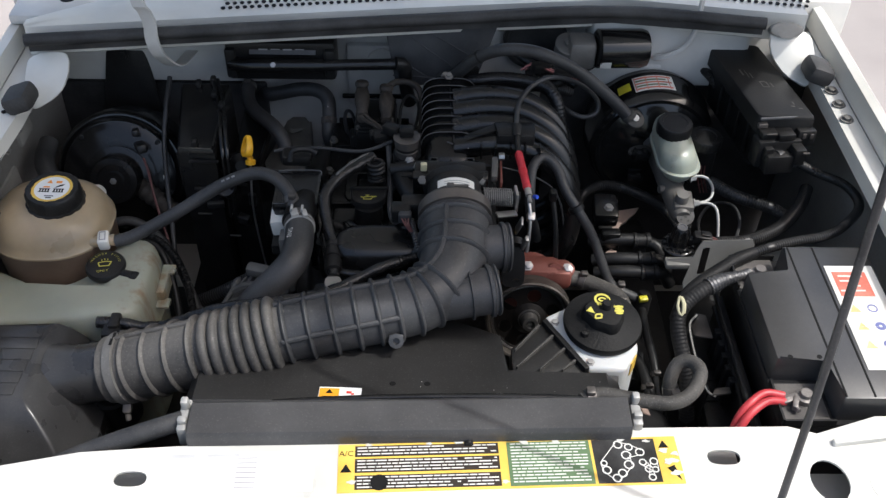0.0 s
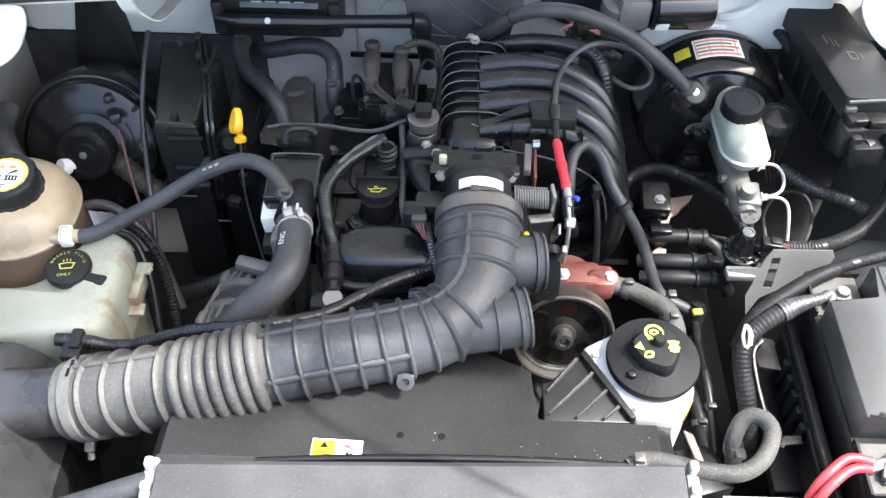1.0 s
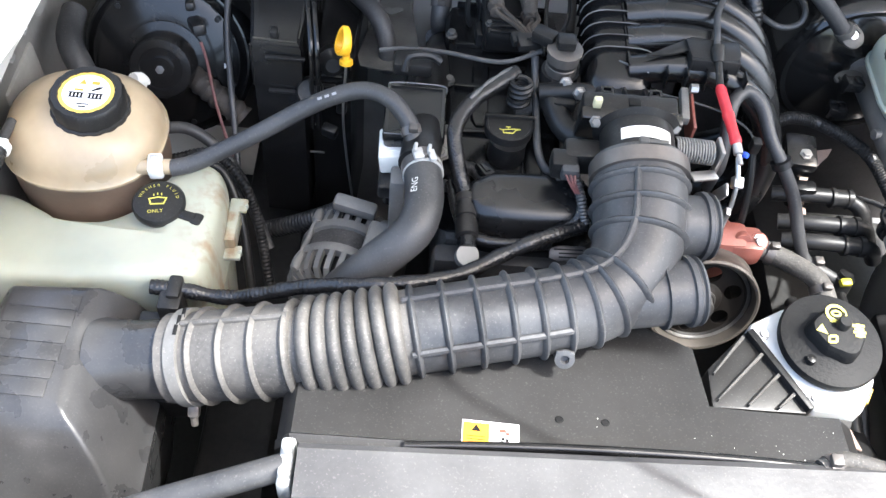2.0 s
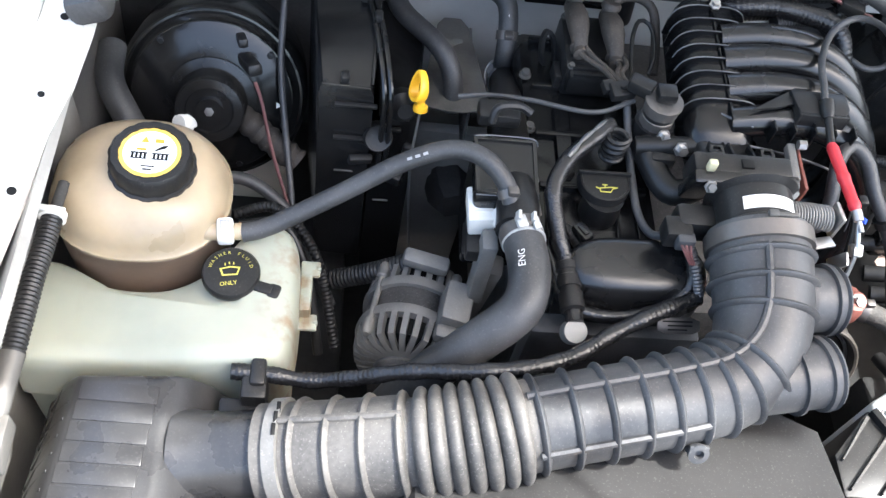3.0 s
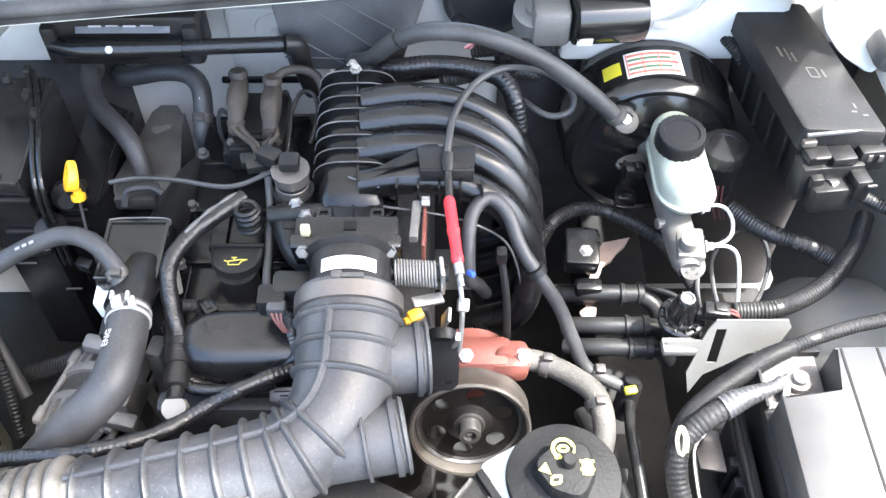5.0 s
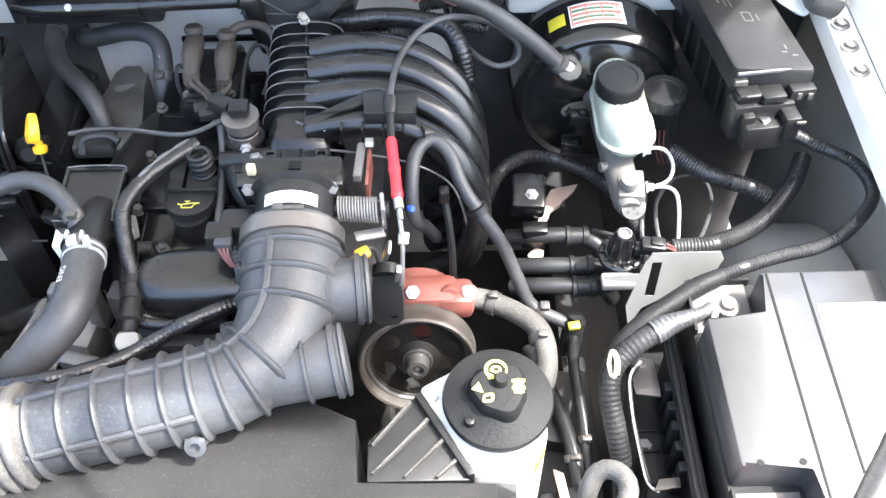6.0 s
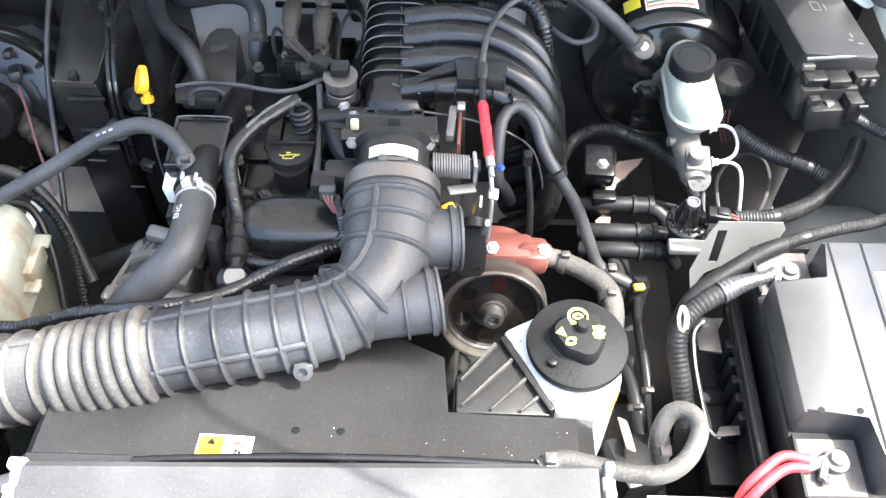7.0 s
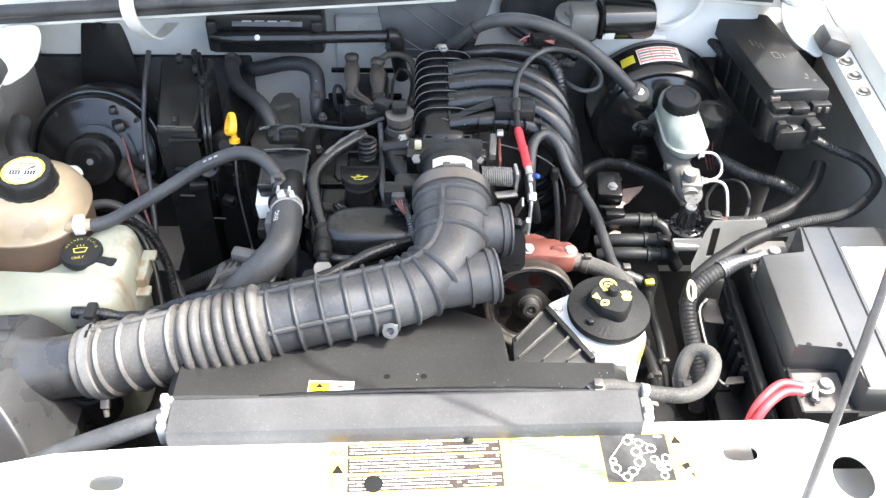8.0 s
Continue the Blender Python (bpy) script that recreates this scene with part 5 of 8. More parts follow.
for i in range(33):
    a = 2 * math.pi * i / 32
    out = DU_ * math.cos(a) + DS * 0.7 * math.sin(a)
    c = Vector((-0.282, 1.352, 0.934)) + DU_ * 0.0165 * math.cos(a) + DS * (0.0098 - 0.0025 * math.cos(a)) * math.sin(a)
    w = 0.0062 - 0.0012 * math.cos(a)
    rings.append([c + out * u + DN * v for u, v in ((-0.002, -w), (0.0012, -w), (0.0028, -w + 0.0015), (0.0028, w - 0.0015), (0.0012, w), (-0.002, w))])
grid_faces(b, rings, cap0=False, cap1=False)
lathe(b, (-0.278, 1.34, 0.905), (0, 0.35, 1), [(0.009, 0), (0.009, 0.006), (0.005, 0.008), (0.005, 0.013)], 16)
part("handle", b, YELLOW, ds)
b = B()
tube(b, [(-0.278, 1.339, 0.905), (-0.28, 1.32, 0.8), (-0.26, 1.3, 0.6)], 0.0018, 8)
part("rod", b, STEEL, ds)

# thermostat housing
to = thing("thermostat_housing", (-0.185, 1.23, 0.8), "black thermostat housing box with a white side clip", "thermostat housing")
b = B()
loft(b, [[(-0.183 + x * s, 1.235 + y * s, z) for x, y in rrect(0.072, 0.085, 0.008)] for z, s in ((0.8, 0.95), (0.92, 1.0), (0.926, 1.04), (0.934, 1.04), (0.938, 1.0))])
part("box", b, GLOSS, to)
b = B()
plate(b, [(-0.035, -0.041), (0.035, -0.041), (0.036, 0.042), (-0.036, 0.042)], [[(-0.031, -0.037), (0.031, -0.037), (0.032, 0.038), (-0.032, 0.038)]], Matrix.Translation((-0.183, 1.235, 0.9375)), 0.003)
part("lid_rim", b, ENAMEL, to)
# glossy rim's highlight drawn as thin pale beads
for pts_ in ([(-0.218, 1.277, 0.941), (-0.2, 1.279, 0.9412), (-0.16, 1.279, 0.9412), (-0.147, 1.276, 0.941), (-0.1455, 1.268, 0.9408)], [(-0.219, 1.194, 0.94), (-0.148, 1.194, 0.94)]):
    b = B()
    sweep(b, spline(pts_, 0.006), 0.0009, 6)
    part("rim_edge", b, EDGE, to, "fine rim edge in pale highlight grey")
b = B()
tube(b, [(-0.17, 1.22, 0.92), (-0.172, 1.18, 0.935), (-0.175, 1.15, 0.938)], 0.024, 20)
part("outlet", b, BLACK, to)
b = B()
box(b, (-0.208, 1.2, 0.902), (0.03, 0.048, 0.03), 0.003, turn(0, -6, 2))
part("side_clip", b, WORN, to, "off-white plastic side clip")
for y_ in (1.188, 1.207, 1.213):
    b = B()
    box(b, (-0.204, y_, 0.9168), (0.026, 0.002, 0.003), 0.0006, turn(0, -6, 2))
    part("clip_rib", b, WORN, to)
b = B()
box(b, (-0.184, 1.182, 0.915), (0.024, 0.022, 0.02), 0.003, turn(0, 20, 30))
part("clip_latch", b, WORN, to)
b = B()
box(b, (-0.198, 1.16, 0.845), (0.018, 0.028, 0.12), 0.003)
part("mount_pillar", b, ALTM, to, "grey cast mounting pillar")
b = B()
box(b, (-0.204, 1.18, 0.873), (0.036, 0.05, 0.022), 0.004)
part("clip_base", b, BLACK, to)
b = B()
tube(b, [(-0.2, 1.29, 0.95), (-0.195, 1.3, 0.965), (-0.17, 1.305, 0.965), (-0.155, 1.3, 0.96)], 0.005, 8)
box(b, (-0.19, 1.31, 0.945), (0.05, 0.03, 0.02), 0.005)
part("sensor_plug", b, BLACK, to)


def hose(name, pts, r, label, material=None, clamps=(), seg=16, group="hoses"):
    """A rubber hose; clamps: (point index, width)."""
    t = thing(name, pts[0], label, "hose", group=group)
    b = B()
    tube(b, pts, r, seg)
    part("tube", b, material or RUBBER, t)
    for i, w in clamps:
        p, q = Vector(pts[i]), Vector(pts[i + 1 if i + 1 < len(pts) else i - 1])
        ax = (q - p).normalized()
        b = B()
        lathe(b, p + ax * 0.006, ax, [(r, 0), (r + 0.0018, 0), (r + 0.0018, w), (r, w)], 24)
        up = (Vector((0, 0, 1)) - ax * ax.z).normalized()
        box(b, p + ax * (0.006 + w / 2) + up * (r + 0.004), (0.012, w, 0.008), 0.002)
        part("spring_clamp", b, CLAMP, t, "dull steel spring clamp")
    return t


# upper radiator hose
uh = hose("radiator_hose", [(-0.172, 1.155, 0.936), (-0.167, 1.12, 0.942), (-0.166, 1.088, 0.944), (-0.172, 1.06, 0.939), (-0.187, 1.045, 0.928), (-0.21, 1.034, 0.908), (-0.242, 1.022, 0.876), (-0.28, 1.01, 0.83), (-0.31, 1.0, 0.77)], 0.0225,
          "thick grey-black upper radiator hose with a spring clamp", clamps=((0, 0.014),), seg=24)
b = B()
lathe(b, (-0.1705, 1.147, 0.9375), (0.12, -1, 0.12), [(0.0228, 0), (0.0243, 0.0005), (0.0243, 0.005), (0.0228, 0.0055)], 32)
lathe(b, (-0.169, 1.138, 0.939), (0.12, -1, 0.12), [(0.0228, 0), (0.0243, 0.0005), (0.0243, 0.004), (0.0228, 0.0045)], 32)
for x, z, w in ((-0.176, 0.966, 0.012), (-0.16, 0.965, 0.008)):
    box(b, (x, 1.143, z), (w, 0.014, 0.006), 0.0015, turn(10, 0, 20))
    box(b, (x - 0.004, 1.147, z + 0.005), (0.004, 0.01, 0.011), 0.001, turn(15, 10, 0))
part("spring_clamp", b, PIPEW, uh, "pale steel spring clamp")
lx_ = Vector((0.02, 1.0, -0.05)).normalized()
ln_ = (Vector((-0.5, -0.1, 1)) - lx_ * lx_.dot(Vector((-0.5, -0.1, 1)))).normalized()
LM_ = Matrix((lx_, ln_.cross(lx_), ln_)).transposed().to_4x4()
LM_.translation = Vector((-0.167, 1.098, 0.9435)) + ln_ * 0.0226
words("lettering", "ENG", 0.011, LM_, WORN, uh, lift=0.001)
hose("heater_hose", [(-0.47, 1.155, 0.89), (-0.44, 1.163, 0.896), (-0.37, 1.19, 0.925), (-0.3, 1.215, 0.96), (-0.25, 1.224, 0.977), (-0.215, 1.215, 0.977), (-0.19, 1.195, 0.962), (-0.18, 1.172, 0.946)], 0.0105,
     "grey-black rubber hose from coolant bottle to thermostat", clamps=((6, 0.01),))
hk = thing("hose_clip", (-0.498, 1.153, 0.893), "white plastic clip on the coolant hose", "clip")
HKM = Matrix.Translation((-0.487, 1.152, 0.902)) @ turn(15, 0, 8).to_4x4()
b = B()
box(b, (-0.487, 1.153, 0.894), (0.018, 0.026, 0.022), 0.004, turn(10, 0, 8))
part("band", b, WORN, hk)
b = B()
plate(b, [(-0.005, -0.008), (0.005, -0.008), (0.005, 0.008), (-0.005, 0.008)], [[(-0.0035, -0.0065), (0.0035, -0.0065), (0.0035, 0.0065), (-0.0035, 0.0065)]], HKM @ Matrix.Translation((0, 0, 0.0035)), 0.001)
part("moulded_mark", b, GREYINK, hk)
hose("heater_hose", [(-0.318, 1.6, 0.895), (-0.317, 1.573, 0.898), (-0.31, 1.545, 0.894), (-0.296, 1.52, 0.889), (-0.256, 1.474, 0.888), (-0.236, 1.448, 0.874), (-0.229, 1.432, 0.85), (-0.228, 1.425, 0.82)], 0.0135,
     "short grey rubber heater hose from the firewall", clamps=((0, 0.012),))
hose("heater_hose", [(-0.29, 1.61, 0.868), (-0.278, 1.59, 0.88), (-0.255, 1.585, 0.888), (-0.215, 1.58, 0.9), (-0.182, 1.57, 0.904), (-0.162, 1.55, 0.9), (-0.157, 1.525, 0.88), (-0.158, 1.5, 0.856), (-0.155, 1.51, 0.82)], 0.0135,
     "bent grey rubber heater hose beside the firewall", clamps=((6, 0.012),))
bh = hose("booster_hose", [(0.055, 1.525, 0.965), (0.08, 1.5, 0.99), (0.115, 1.475, 1.04), (0.16, 1.455, 1.07), (0.22, 1.445, 1.07), (0.29, 1.445, 1.035), (0.35, 1.445, 0.985), (0.4, 1.44, 0.935)], 0.011,
     "thick black vacuum hose arching to the brake booster")
b = B()
lathe(b, (0.392, 1.441, 0.945), (0.6, -0.05, -0.75), [(0.011, -0.006), (0.0135, -0.005), (0.0135, 0.004), (0.011, 0.005)], 24)
part("end_collar", b, SHIELD, bh, "thicker moulded hose end")
b = B()
lathe(b, (0.118, 1.474, 1.043), (0.6, -0.2, 0.6), [(0.0112, 0), (0.0122, 0.0005), (0.0122, 0.004), (0.0112, 0.0045)], 24)
part("cable_tie", b, BLACK, bh)
hose("fuel_hose", [(0.225, 1.27, 0.8), (0.212, 1.24, 0.86), (0.201, 1.215, 0.905), (0.198, 1.222, 0.943), (0.203, 1.258, 0.97), (0.222, 1.277, 0.976), (0.243, 1.265, 0.965), (0.258, 1.235, 0.94), (0.277, 1.214, 0.918), (0.305, 1.198, 0.875), (0.325, 1.18, 0.83), (0.345, 1.16, 0.795), (0.39, 1.142, 0.78)], 0.0083,
     "grey rubber fuel hose looping beside the manifold", clamps=((11, 0.012),))
b = B()
lathe(b, (0.273, 1.217, 0.923), (0.5, -0.4, -0.75), [(0.0095, 0), (0.013, 0.001), (0.013, 0.01), (0.0095, 0.011)], 16)
single("hose_clip", b, BLACK, "black plastic clip round the fuel hose", "clip")
sw = thing("pressure_switch", (0.395, 1.14, 0.74), "round black pressure switch with a yellow lock tab", "switch")
b = B()
lathe(b, (0.396, 1.14, 0.775), (0.1, 0.25, 1), [(0.014, -0.04), (0.014, 0.012), (0.0135, 0.013), (0.009, 0.013), (0.009, 0.02), (0.0, 0.02)], 18)
part("housing", b, BLACK, sw)
b = B()
box(b, (0.394, 1.131, 0.792), (0.015, 0.01, 0.009), 0.002, turn(10, 0, 8))
part("lock_tab", b, LIME, sw, "yellow-green lock tab")
hose("power_steering_hose", [(0.262, 1.165, 0.81), (0.285, 1.164, 0.805), (0.32, 1.145, 0.806), (0.348, 1.115, 0.81), (0.355, 1.075, 0.8), (0.345, 1.03, 0.77)], 0.0135,
     "worn grey-brown power steering hose with spring clamps", FADED, clamps=((1, 0.01), (3, 0.01)))
for k, (y, x1) in enumerate(((1.265, 0.437), (1.216, 0.435), (1.184, 0.435))):
    b = B()
    pts = [(0.32, y + 0.01, 0.79), (0.36, y + 0.002, 0.802), (0.41, y, 0.802), (x1, y - 0.012 if k == 0 else y, 0.798), (0.45, y - 0.03 if k == 0 else y, 0.775)]
    h = hose("coolant_hose", pts, 0.011, "short black hose with quick connector near the valve", BLACK, clamps=())
    b = B()
    lathe(b, (0.395, y, 0.802), (1, 0, 0), [(0.011, 0), (0.0145, 0.001), (0.0145, 0.006), (0.0125, 0.007), (0.0125, 0.022), (0.0145, 0.023), (0.0145, 0.03), (0.011, 0.031)], 18)
    part("connector", b, BLACK, h)
hose("radiator_overflow_hose", [(0.235, 0.801, 0.944), (0.26, 0.81, 0.946), (0.315, 0.799, 0.946), (0.355, 0.797, 0.945), (0.384, 0.815, 0.945), (0.401, 0.848, 0.945), (0.394, 0.868, 0.943), (0.377, 0.872, 0.935), (0.366, 0.856, 0.915), (0.371, 0.842, 0.885)], 0.0096,
     "faded grey-brown radiator hose with a looped end", FADED, clamps=((0, 0.012), (8, 0.012)))
b = B()
tube(b, [(-0.17, 0.8, 0.935), (-0.1, 0.804, 0.937), (0.0, 0.8065, 0.94), (0.1, 0.806, 0.943), (0.18, 0.804, 0.945), (0.24, 0.801, 0.945)], 0.0048, 12)
single("overflow_pipe", b, GLOSS, "thin black pipe along the radiator top", "pipe")
b = B()
tube(b, [(-0.28, 0.772, 0.935), (-0.33, 0.755, 0.93), (-0.4, 0.735, 0.915), (-0.46, 0.72, 0.89)], 0.013, 14)
single("overflow_hose", b, RUBBER, "grey rubber hose at the radiator end", "hose")

def hose_print(t, a, e, up, n, material=None):
    """A short run of small pale print bars from a to e on a hose."""
    a, e = Vector(a), Vector(e)
    ax = (e - a).normalized()
    side = Vector(up).cross(ax).normalized()
    m = Matrix((ax, side, ax.cross(side))).transposed().to_4x4()
    b = B()
    for k in range(n):
        m.translation = a.lerp(e, (k + 0.5) / n)
        slab(b, m, 0, 0, (e - a).length / n * 0.6, 0.003, 0.0006)
    part("print_mark", b, material or WORN, t)["kind"] = "stuff"


for t_ in [o for o in scene.objects if o.name.startswith("heater_hose")]:
    if -0.3 < t_.location.x < -0.25:
        hose_print(t_, (-0.158, 1.5285, 0.9), (-0.157, 1.514, 0.886), (0.1, -0.6, 0.8), 3)
    elif t_.location.x < -0.4:
        hose_print(t_, (-0.3, 1.209, 0.9712), (-0.275, 1.214, 0.981), (0.1, -0.4, 1), 3, GREYINK)

# looms
lm = thing("wiring_loom", (-0.2, 1.0, 0.86), "shiny tape-wrapped wiring loom crossing above the duct", "wiring loom")
b = B()
tube(b, [(-0.465, 1.0, 0.868), (-0.43, 1.0, 0.866), (-0.39, 0.998, 0.86), (-0.355, 0.997, 0.868), (-0.285, 0.992, 0.905), (-0.215, 0.985, 0.928), (-0.16, 0.993, 0.93), (-0.115, 1.012, 0.925), (-0.08, 1.036, 0.924), (-0.034, 1.058, 0.934), (0.02, 1.085, 0.93)],
     lambda k, s: 0.0085 + 0.0003 * math.sin(s * 1100) + 0.0006 * math.sin(s * 170), 12, 0.0015)
part("wrap", b, LOOM, lm)
b = B()
tube(b, [(-0.135, 1.15, 0.91), (-0.115, 1.085, 0.905), (-0.07, 1.07, 0.905), (-0.015, 1.08, 0.912), (0.015, 1.1, 0.93), (0.01, 1.13, 0.955)], lambda k, s: 0.007 + 0.0003 * math.sin(s * 1100), 10, 0.004)
part("branch", b, LOOM, lm)
b = B()
corrugated(b, [(0.004, 1.128, 0.968), (0.012, 1.105, 0.955), (0.02, 1.085, 0.935)], 0.006, 0.004)
part("sensor_conduit", b, SILVER, lm, "ribbed conduit wrapped in silver tape")
l2 = thing("wiring_loom", (-0.12, 1.1, 0.9), "tape-wrapped loom with a scuffed silvery end beside the filler", "wiring loom")
b = B()
tube(b, [(-0.062, 1.296, 0.958), (-0.08, 1.275, 0.96), (-0.115, 1.24, 0.957), (-0.134, 1.2, 0.95), (-0.127, 1.155, 0.93), (-0.117, 1.125, 0.916), (-0.114, 1.09, 0.912), (-0.112, 1.055, 0.911)], lambda k, s: 0.0098 + 0.0003 * math.sin(s * 1000), 12, 0.005)
part("wrap", b, LOOM, l2)
b = B()
tube(b, [(-0.068, 1.294, 0.9665), (-0.085, 1.276, 0.9685), (-0.1, 1.26, 0.968), (-0.118, 1.236, 0.966)], lambda k, s: 0.0018 + 0.0014 * abs(math.sin(s * 120)), 8, 0.002)
part("silver_scuff", b, SILVER, l2)
b = B()
lathe(b, (-0.112, 1.047, 0.909), (0.05, -0.45, 1), [(0.0135, -0.014), (0.0135, 0.0), (0.0125, 0.002), (0.0, 0.0025)], 24)
part("end_fitting", b, BRACK, l2, "pale metal end fitting")
b = B()
lathe(b, (-0.117, 1.127, 0.916), (0.04, -0.6, -0.05), [(0.011, 0), (0.0125, 0.001), (0.0125, 0.01), (0.0112, 0.011), (0.0112, 0.016), (0.0128, 0.017), (0.0128, 0.03), (0.0112, 0.031), (0.0112, 0.036), (0.0135, 0.037), (0.0135, 0.056), (0.011, 0.058)], 18)
part("connector", b, BLACK, l2)
b = B()
path = [Vector((-0.055, 1.275, 0.925 + 0.04 * t)) + Vector((0.0125 * math.cos(t * 31), 0.0125 * math.sin(t * 31), 0)) for t in [i / 100 for i in range(101)]]
sweep(b, path, 0.0032, 6)
single("coiled_boot", b, BLACK, "black coiled rubber boot behind the oil filler", "boot")

bw_ = thing("branch_loom", (-0.11, 1.14, 0.89), "short taped branch loom with two black plugs on the valve cover", "wiring loom")
b = B()
tube(b, [(-0.124, 1.172, 0.915), (-0.108, 1.178, 0.905), (-0.096, 1.165, 0.9), (-0.094, 1.14, 0.9), (-0.1, 1.118, 0.9), (-0.104, 1.095, 0.898)], lambda k, s: 0.0075 + 0.0004 * math.sin(s * 900), 12, 0.002)
part("wrap", b, TAPE, bw_)
b = B()
corrugated(b, [(-0.108, 1.092, 0.893), (-0.085, 1.083, 0.89), (-0.05, 1.079, 0.889), (-0.012, 1.082, 0.892)], 0.0058, 0.0036, 0.0007, 12)
part("conduit", b, CORR, bw_)
for c_, r_ in (((-0.094, 1.172, 0.911), (0, 8, 35)), ((-0.09, 1.128, 0.908), (6, 0, -12))):
    b = B()
    box(b, c_, (0.016, 0.024, 0.013), 0.0025, turn(*r_))
    box(b, (c_[0], c_[1], c_[2] + 0.007), (0.007, 0.014, 0.003), 0.001, turn(*r_))
    part("plug", b, GLOSS, bw_)
eb_ = thing("engine_bracket", (-0.1, 1.13, 0.85), "small pale steel bracket beside the oil filler", "bracket")
b = B()
prism(b, [(-0.014, -0.03), (0.012, -0.022), (0.014, 0.02), (-0.004, 0.034)], Matrix.Translation((-0.146, 1.215, 0.885)) @ turn(25, -20, 10).to_4x4(), 0.003, 0.001)
part("plate", b, ALTM, eb_)
b = B()
hexbolt(b, (-0.146, 1.215, 0.889), (-0.3, -0.4, 1), 0.005, 0.006)
part("bolt", b, STEEL, eb_)
yp = thing("lever_plug", (0.162, 1.1, 0.9), "small yellow plug behind the duct neck", "plug")
b = B()
box(b, (0.138, 1.172, 0.895), (0.018, 0.014, 0.012), 0.003, turn(20, 0, 30))
box(b, (0.13, 1.166, 0.893), (0.01, 0.008, 0.008), 0.002, turn(20, 0, 30))
part("body", b, YELLOW, yp)
b = B()
tube(b, [(0.143, 1.178, 0.895), (0.15, 1.19, 0.88), (0.155, 1.195, 0.84)], 0.003, 8)
part("wire", b, CABLE, yp)

# alternator
al = thing("alternator", (-0.27, 1.16, 0.6), "dusty cast aluminium alternator with slotted ends", "alternator")
ALC, AX = Vector((-0.266, 1.15, 0.702)), Vector((-0.2, -1, 0.16)).normalized()
b = B()
lathe(b, ALC, AX, [(0.03, -0.03), (0.0615, -0.022), (0.0615, 0.014), (0.03, 0.02)], 48, lambda i: 1.0 if i % 2 else 0.99)
part("stator", b, IRON, al, "dark laminated stator band")
b = B()
lathe(b, ALC, AX, [(0.02, -0.066), (0.055, -0.064), (0.055, 0.05), (0.02, 0.054)], 36)
part("rotor", b, LBLACK, al, "dark rotor behind the cast fingers")
MA = frame_of(ALC, AX)
for lo, hi, face in ((-0.02, -0.07, -1), (0.012, 0.056, 1)):
    b = B()
    mid = lo + (hi - lo) * 0.3
    lathe(b, ALC, AX, [(0.058, lo), (0.067, lo), (0.068, (lo + mid) / 2), (0.066, mid), (0.056, mid)], 48)
    cage = part("end_frame", b, ALTM, al, "dusty cast end frame")
    b = B()
    lathe(b, ALC, AX, [(0.018, hi - face * 0.004), (0.018, hi + face * 0.004), (0.03, hi + face * 0.003), (0.031, hi - face * 0.003)], 32)
    part("bearing_ring", b, ALTM, cage)
    for i in range(26):
        a = 2 * math.pi * i / 26
        r = MA @ Matrix.Rotation(a, 4, "Z")
        b = B()
        w = 0.0036
        loft(b, [[r @ Vector((x, y, h)) for x, y, h in ((q0, -w, h0_), (q0, w, h0_), (q1, w, h1_), (q1, -w, h1_))] for q0, h0_, q1, h1_ in
                 ((0.058, mid, 0.066, mid), (0.057, hi - face * 0.012, 0.0645, hi - face * 0.012), (0.055, hi - face * 0.005, 0.061, hi - face * 0.001), (0.048, hi - face * 0.003, 0.05, hi + face * 0.003), (0.03, hi - face * 0.003, 0.03, hi + face * 0.003))])
        part("cage_finger", b, ALTM, cage)
for a in (50, 140, 230, 320):
    b = B()
    p = MA @ Vector((0.066 * math.cos(radians(a)), 0.066 * math.sin(radians(a)), -0.07))
    lathe(b, p, AX, [(0.005, 0.008), (0.007, 0.012), (0.007, 0.03), (0.004, 0.032), (0.004, 0.1), (0.007, 0.102), (0.007, 0.12), (0.004, 0.124)], 12)
    part("through_bolt", b, ALTM, al)
for x, z, y, w, d, h in ((0.046, 0.06, 1.145, 0.036, 0.054, 0.07), (0.012, 0.066, 1.212, 0.06, 0.022, 0.02), (0.046, 0.066, 1.108, 0.05, 0.02, 0.022), (0.082, 0.02, 1.19, 0.02, 0.03, 0.2)):
    b = B()
    box(b, (ALC.x + x, y, ALC.z + z), (w, d, h), 0.006, turn(4, 6, -11))
    part("mount_lug", b, ALTM, al)
b = B()
lathe(b, ALC + AX * 0.07, AX, [(0.035, 0), (0.035, 0.004), (0.03, 0.008), (0.03, 0.02), (0.035, 0.024), (0.035, 0.028)], 30)
part("pulley", b, IRON, al)
b = B()
corrugated(b, [(-0.27, 1.225, 0.745), (-0.33, 1.23, 0.7), (-0.395, 1.24, 0.655)], 0.014, 0.006)
single("corrugated_hose", b, CORR, "black corrugated conduit behind the alternator", "conduit")

# power steering: pump, pulley, reservoir
pp = thing("power_steering_pump", (0.2, 1.1, 0.7), "power steering pump with a rust-red body and worn steel pulley", "power steering pump")
PC, PA = Vector((0.2, 1.085, 0.785)), Vector((0.02, -1, 0.35)).normalized()
b = B()
lathe(b, PC, PA, [(0.0605, -0.026), (0.062, -0.016), (0.064, -0.015), (0.065, -0.001), (0.067, 0.005), (0.07, 0.006), (0.0725, 0.004), (0.0725, -0.003), (0.071, -0.005), (0.071, -0.022), (0.0725, -0.024), (0.0725, -0.027), (0.066, -0.029)], 56, hollow=True)
pl = part("pulley_rim", b, PULLEY, pp)
b = B()
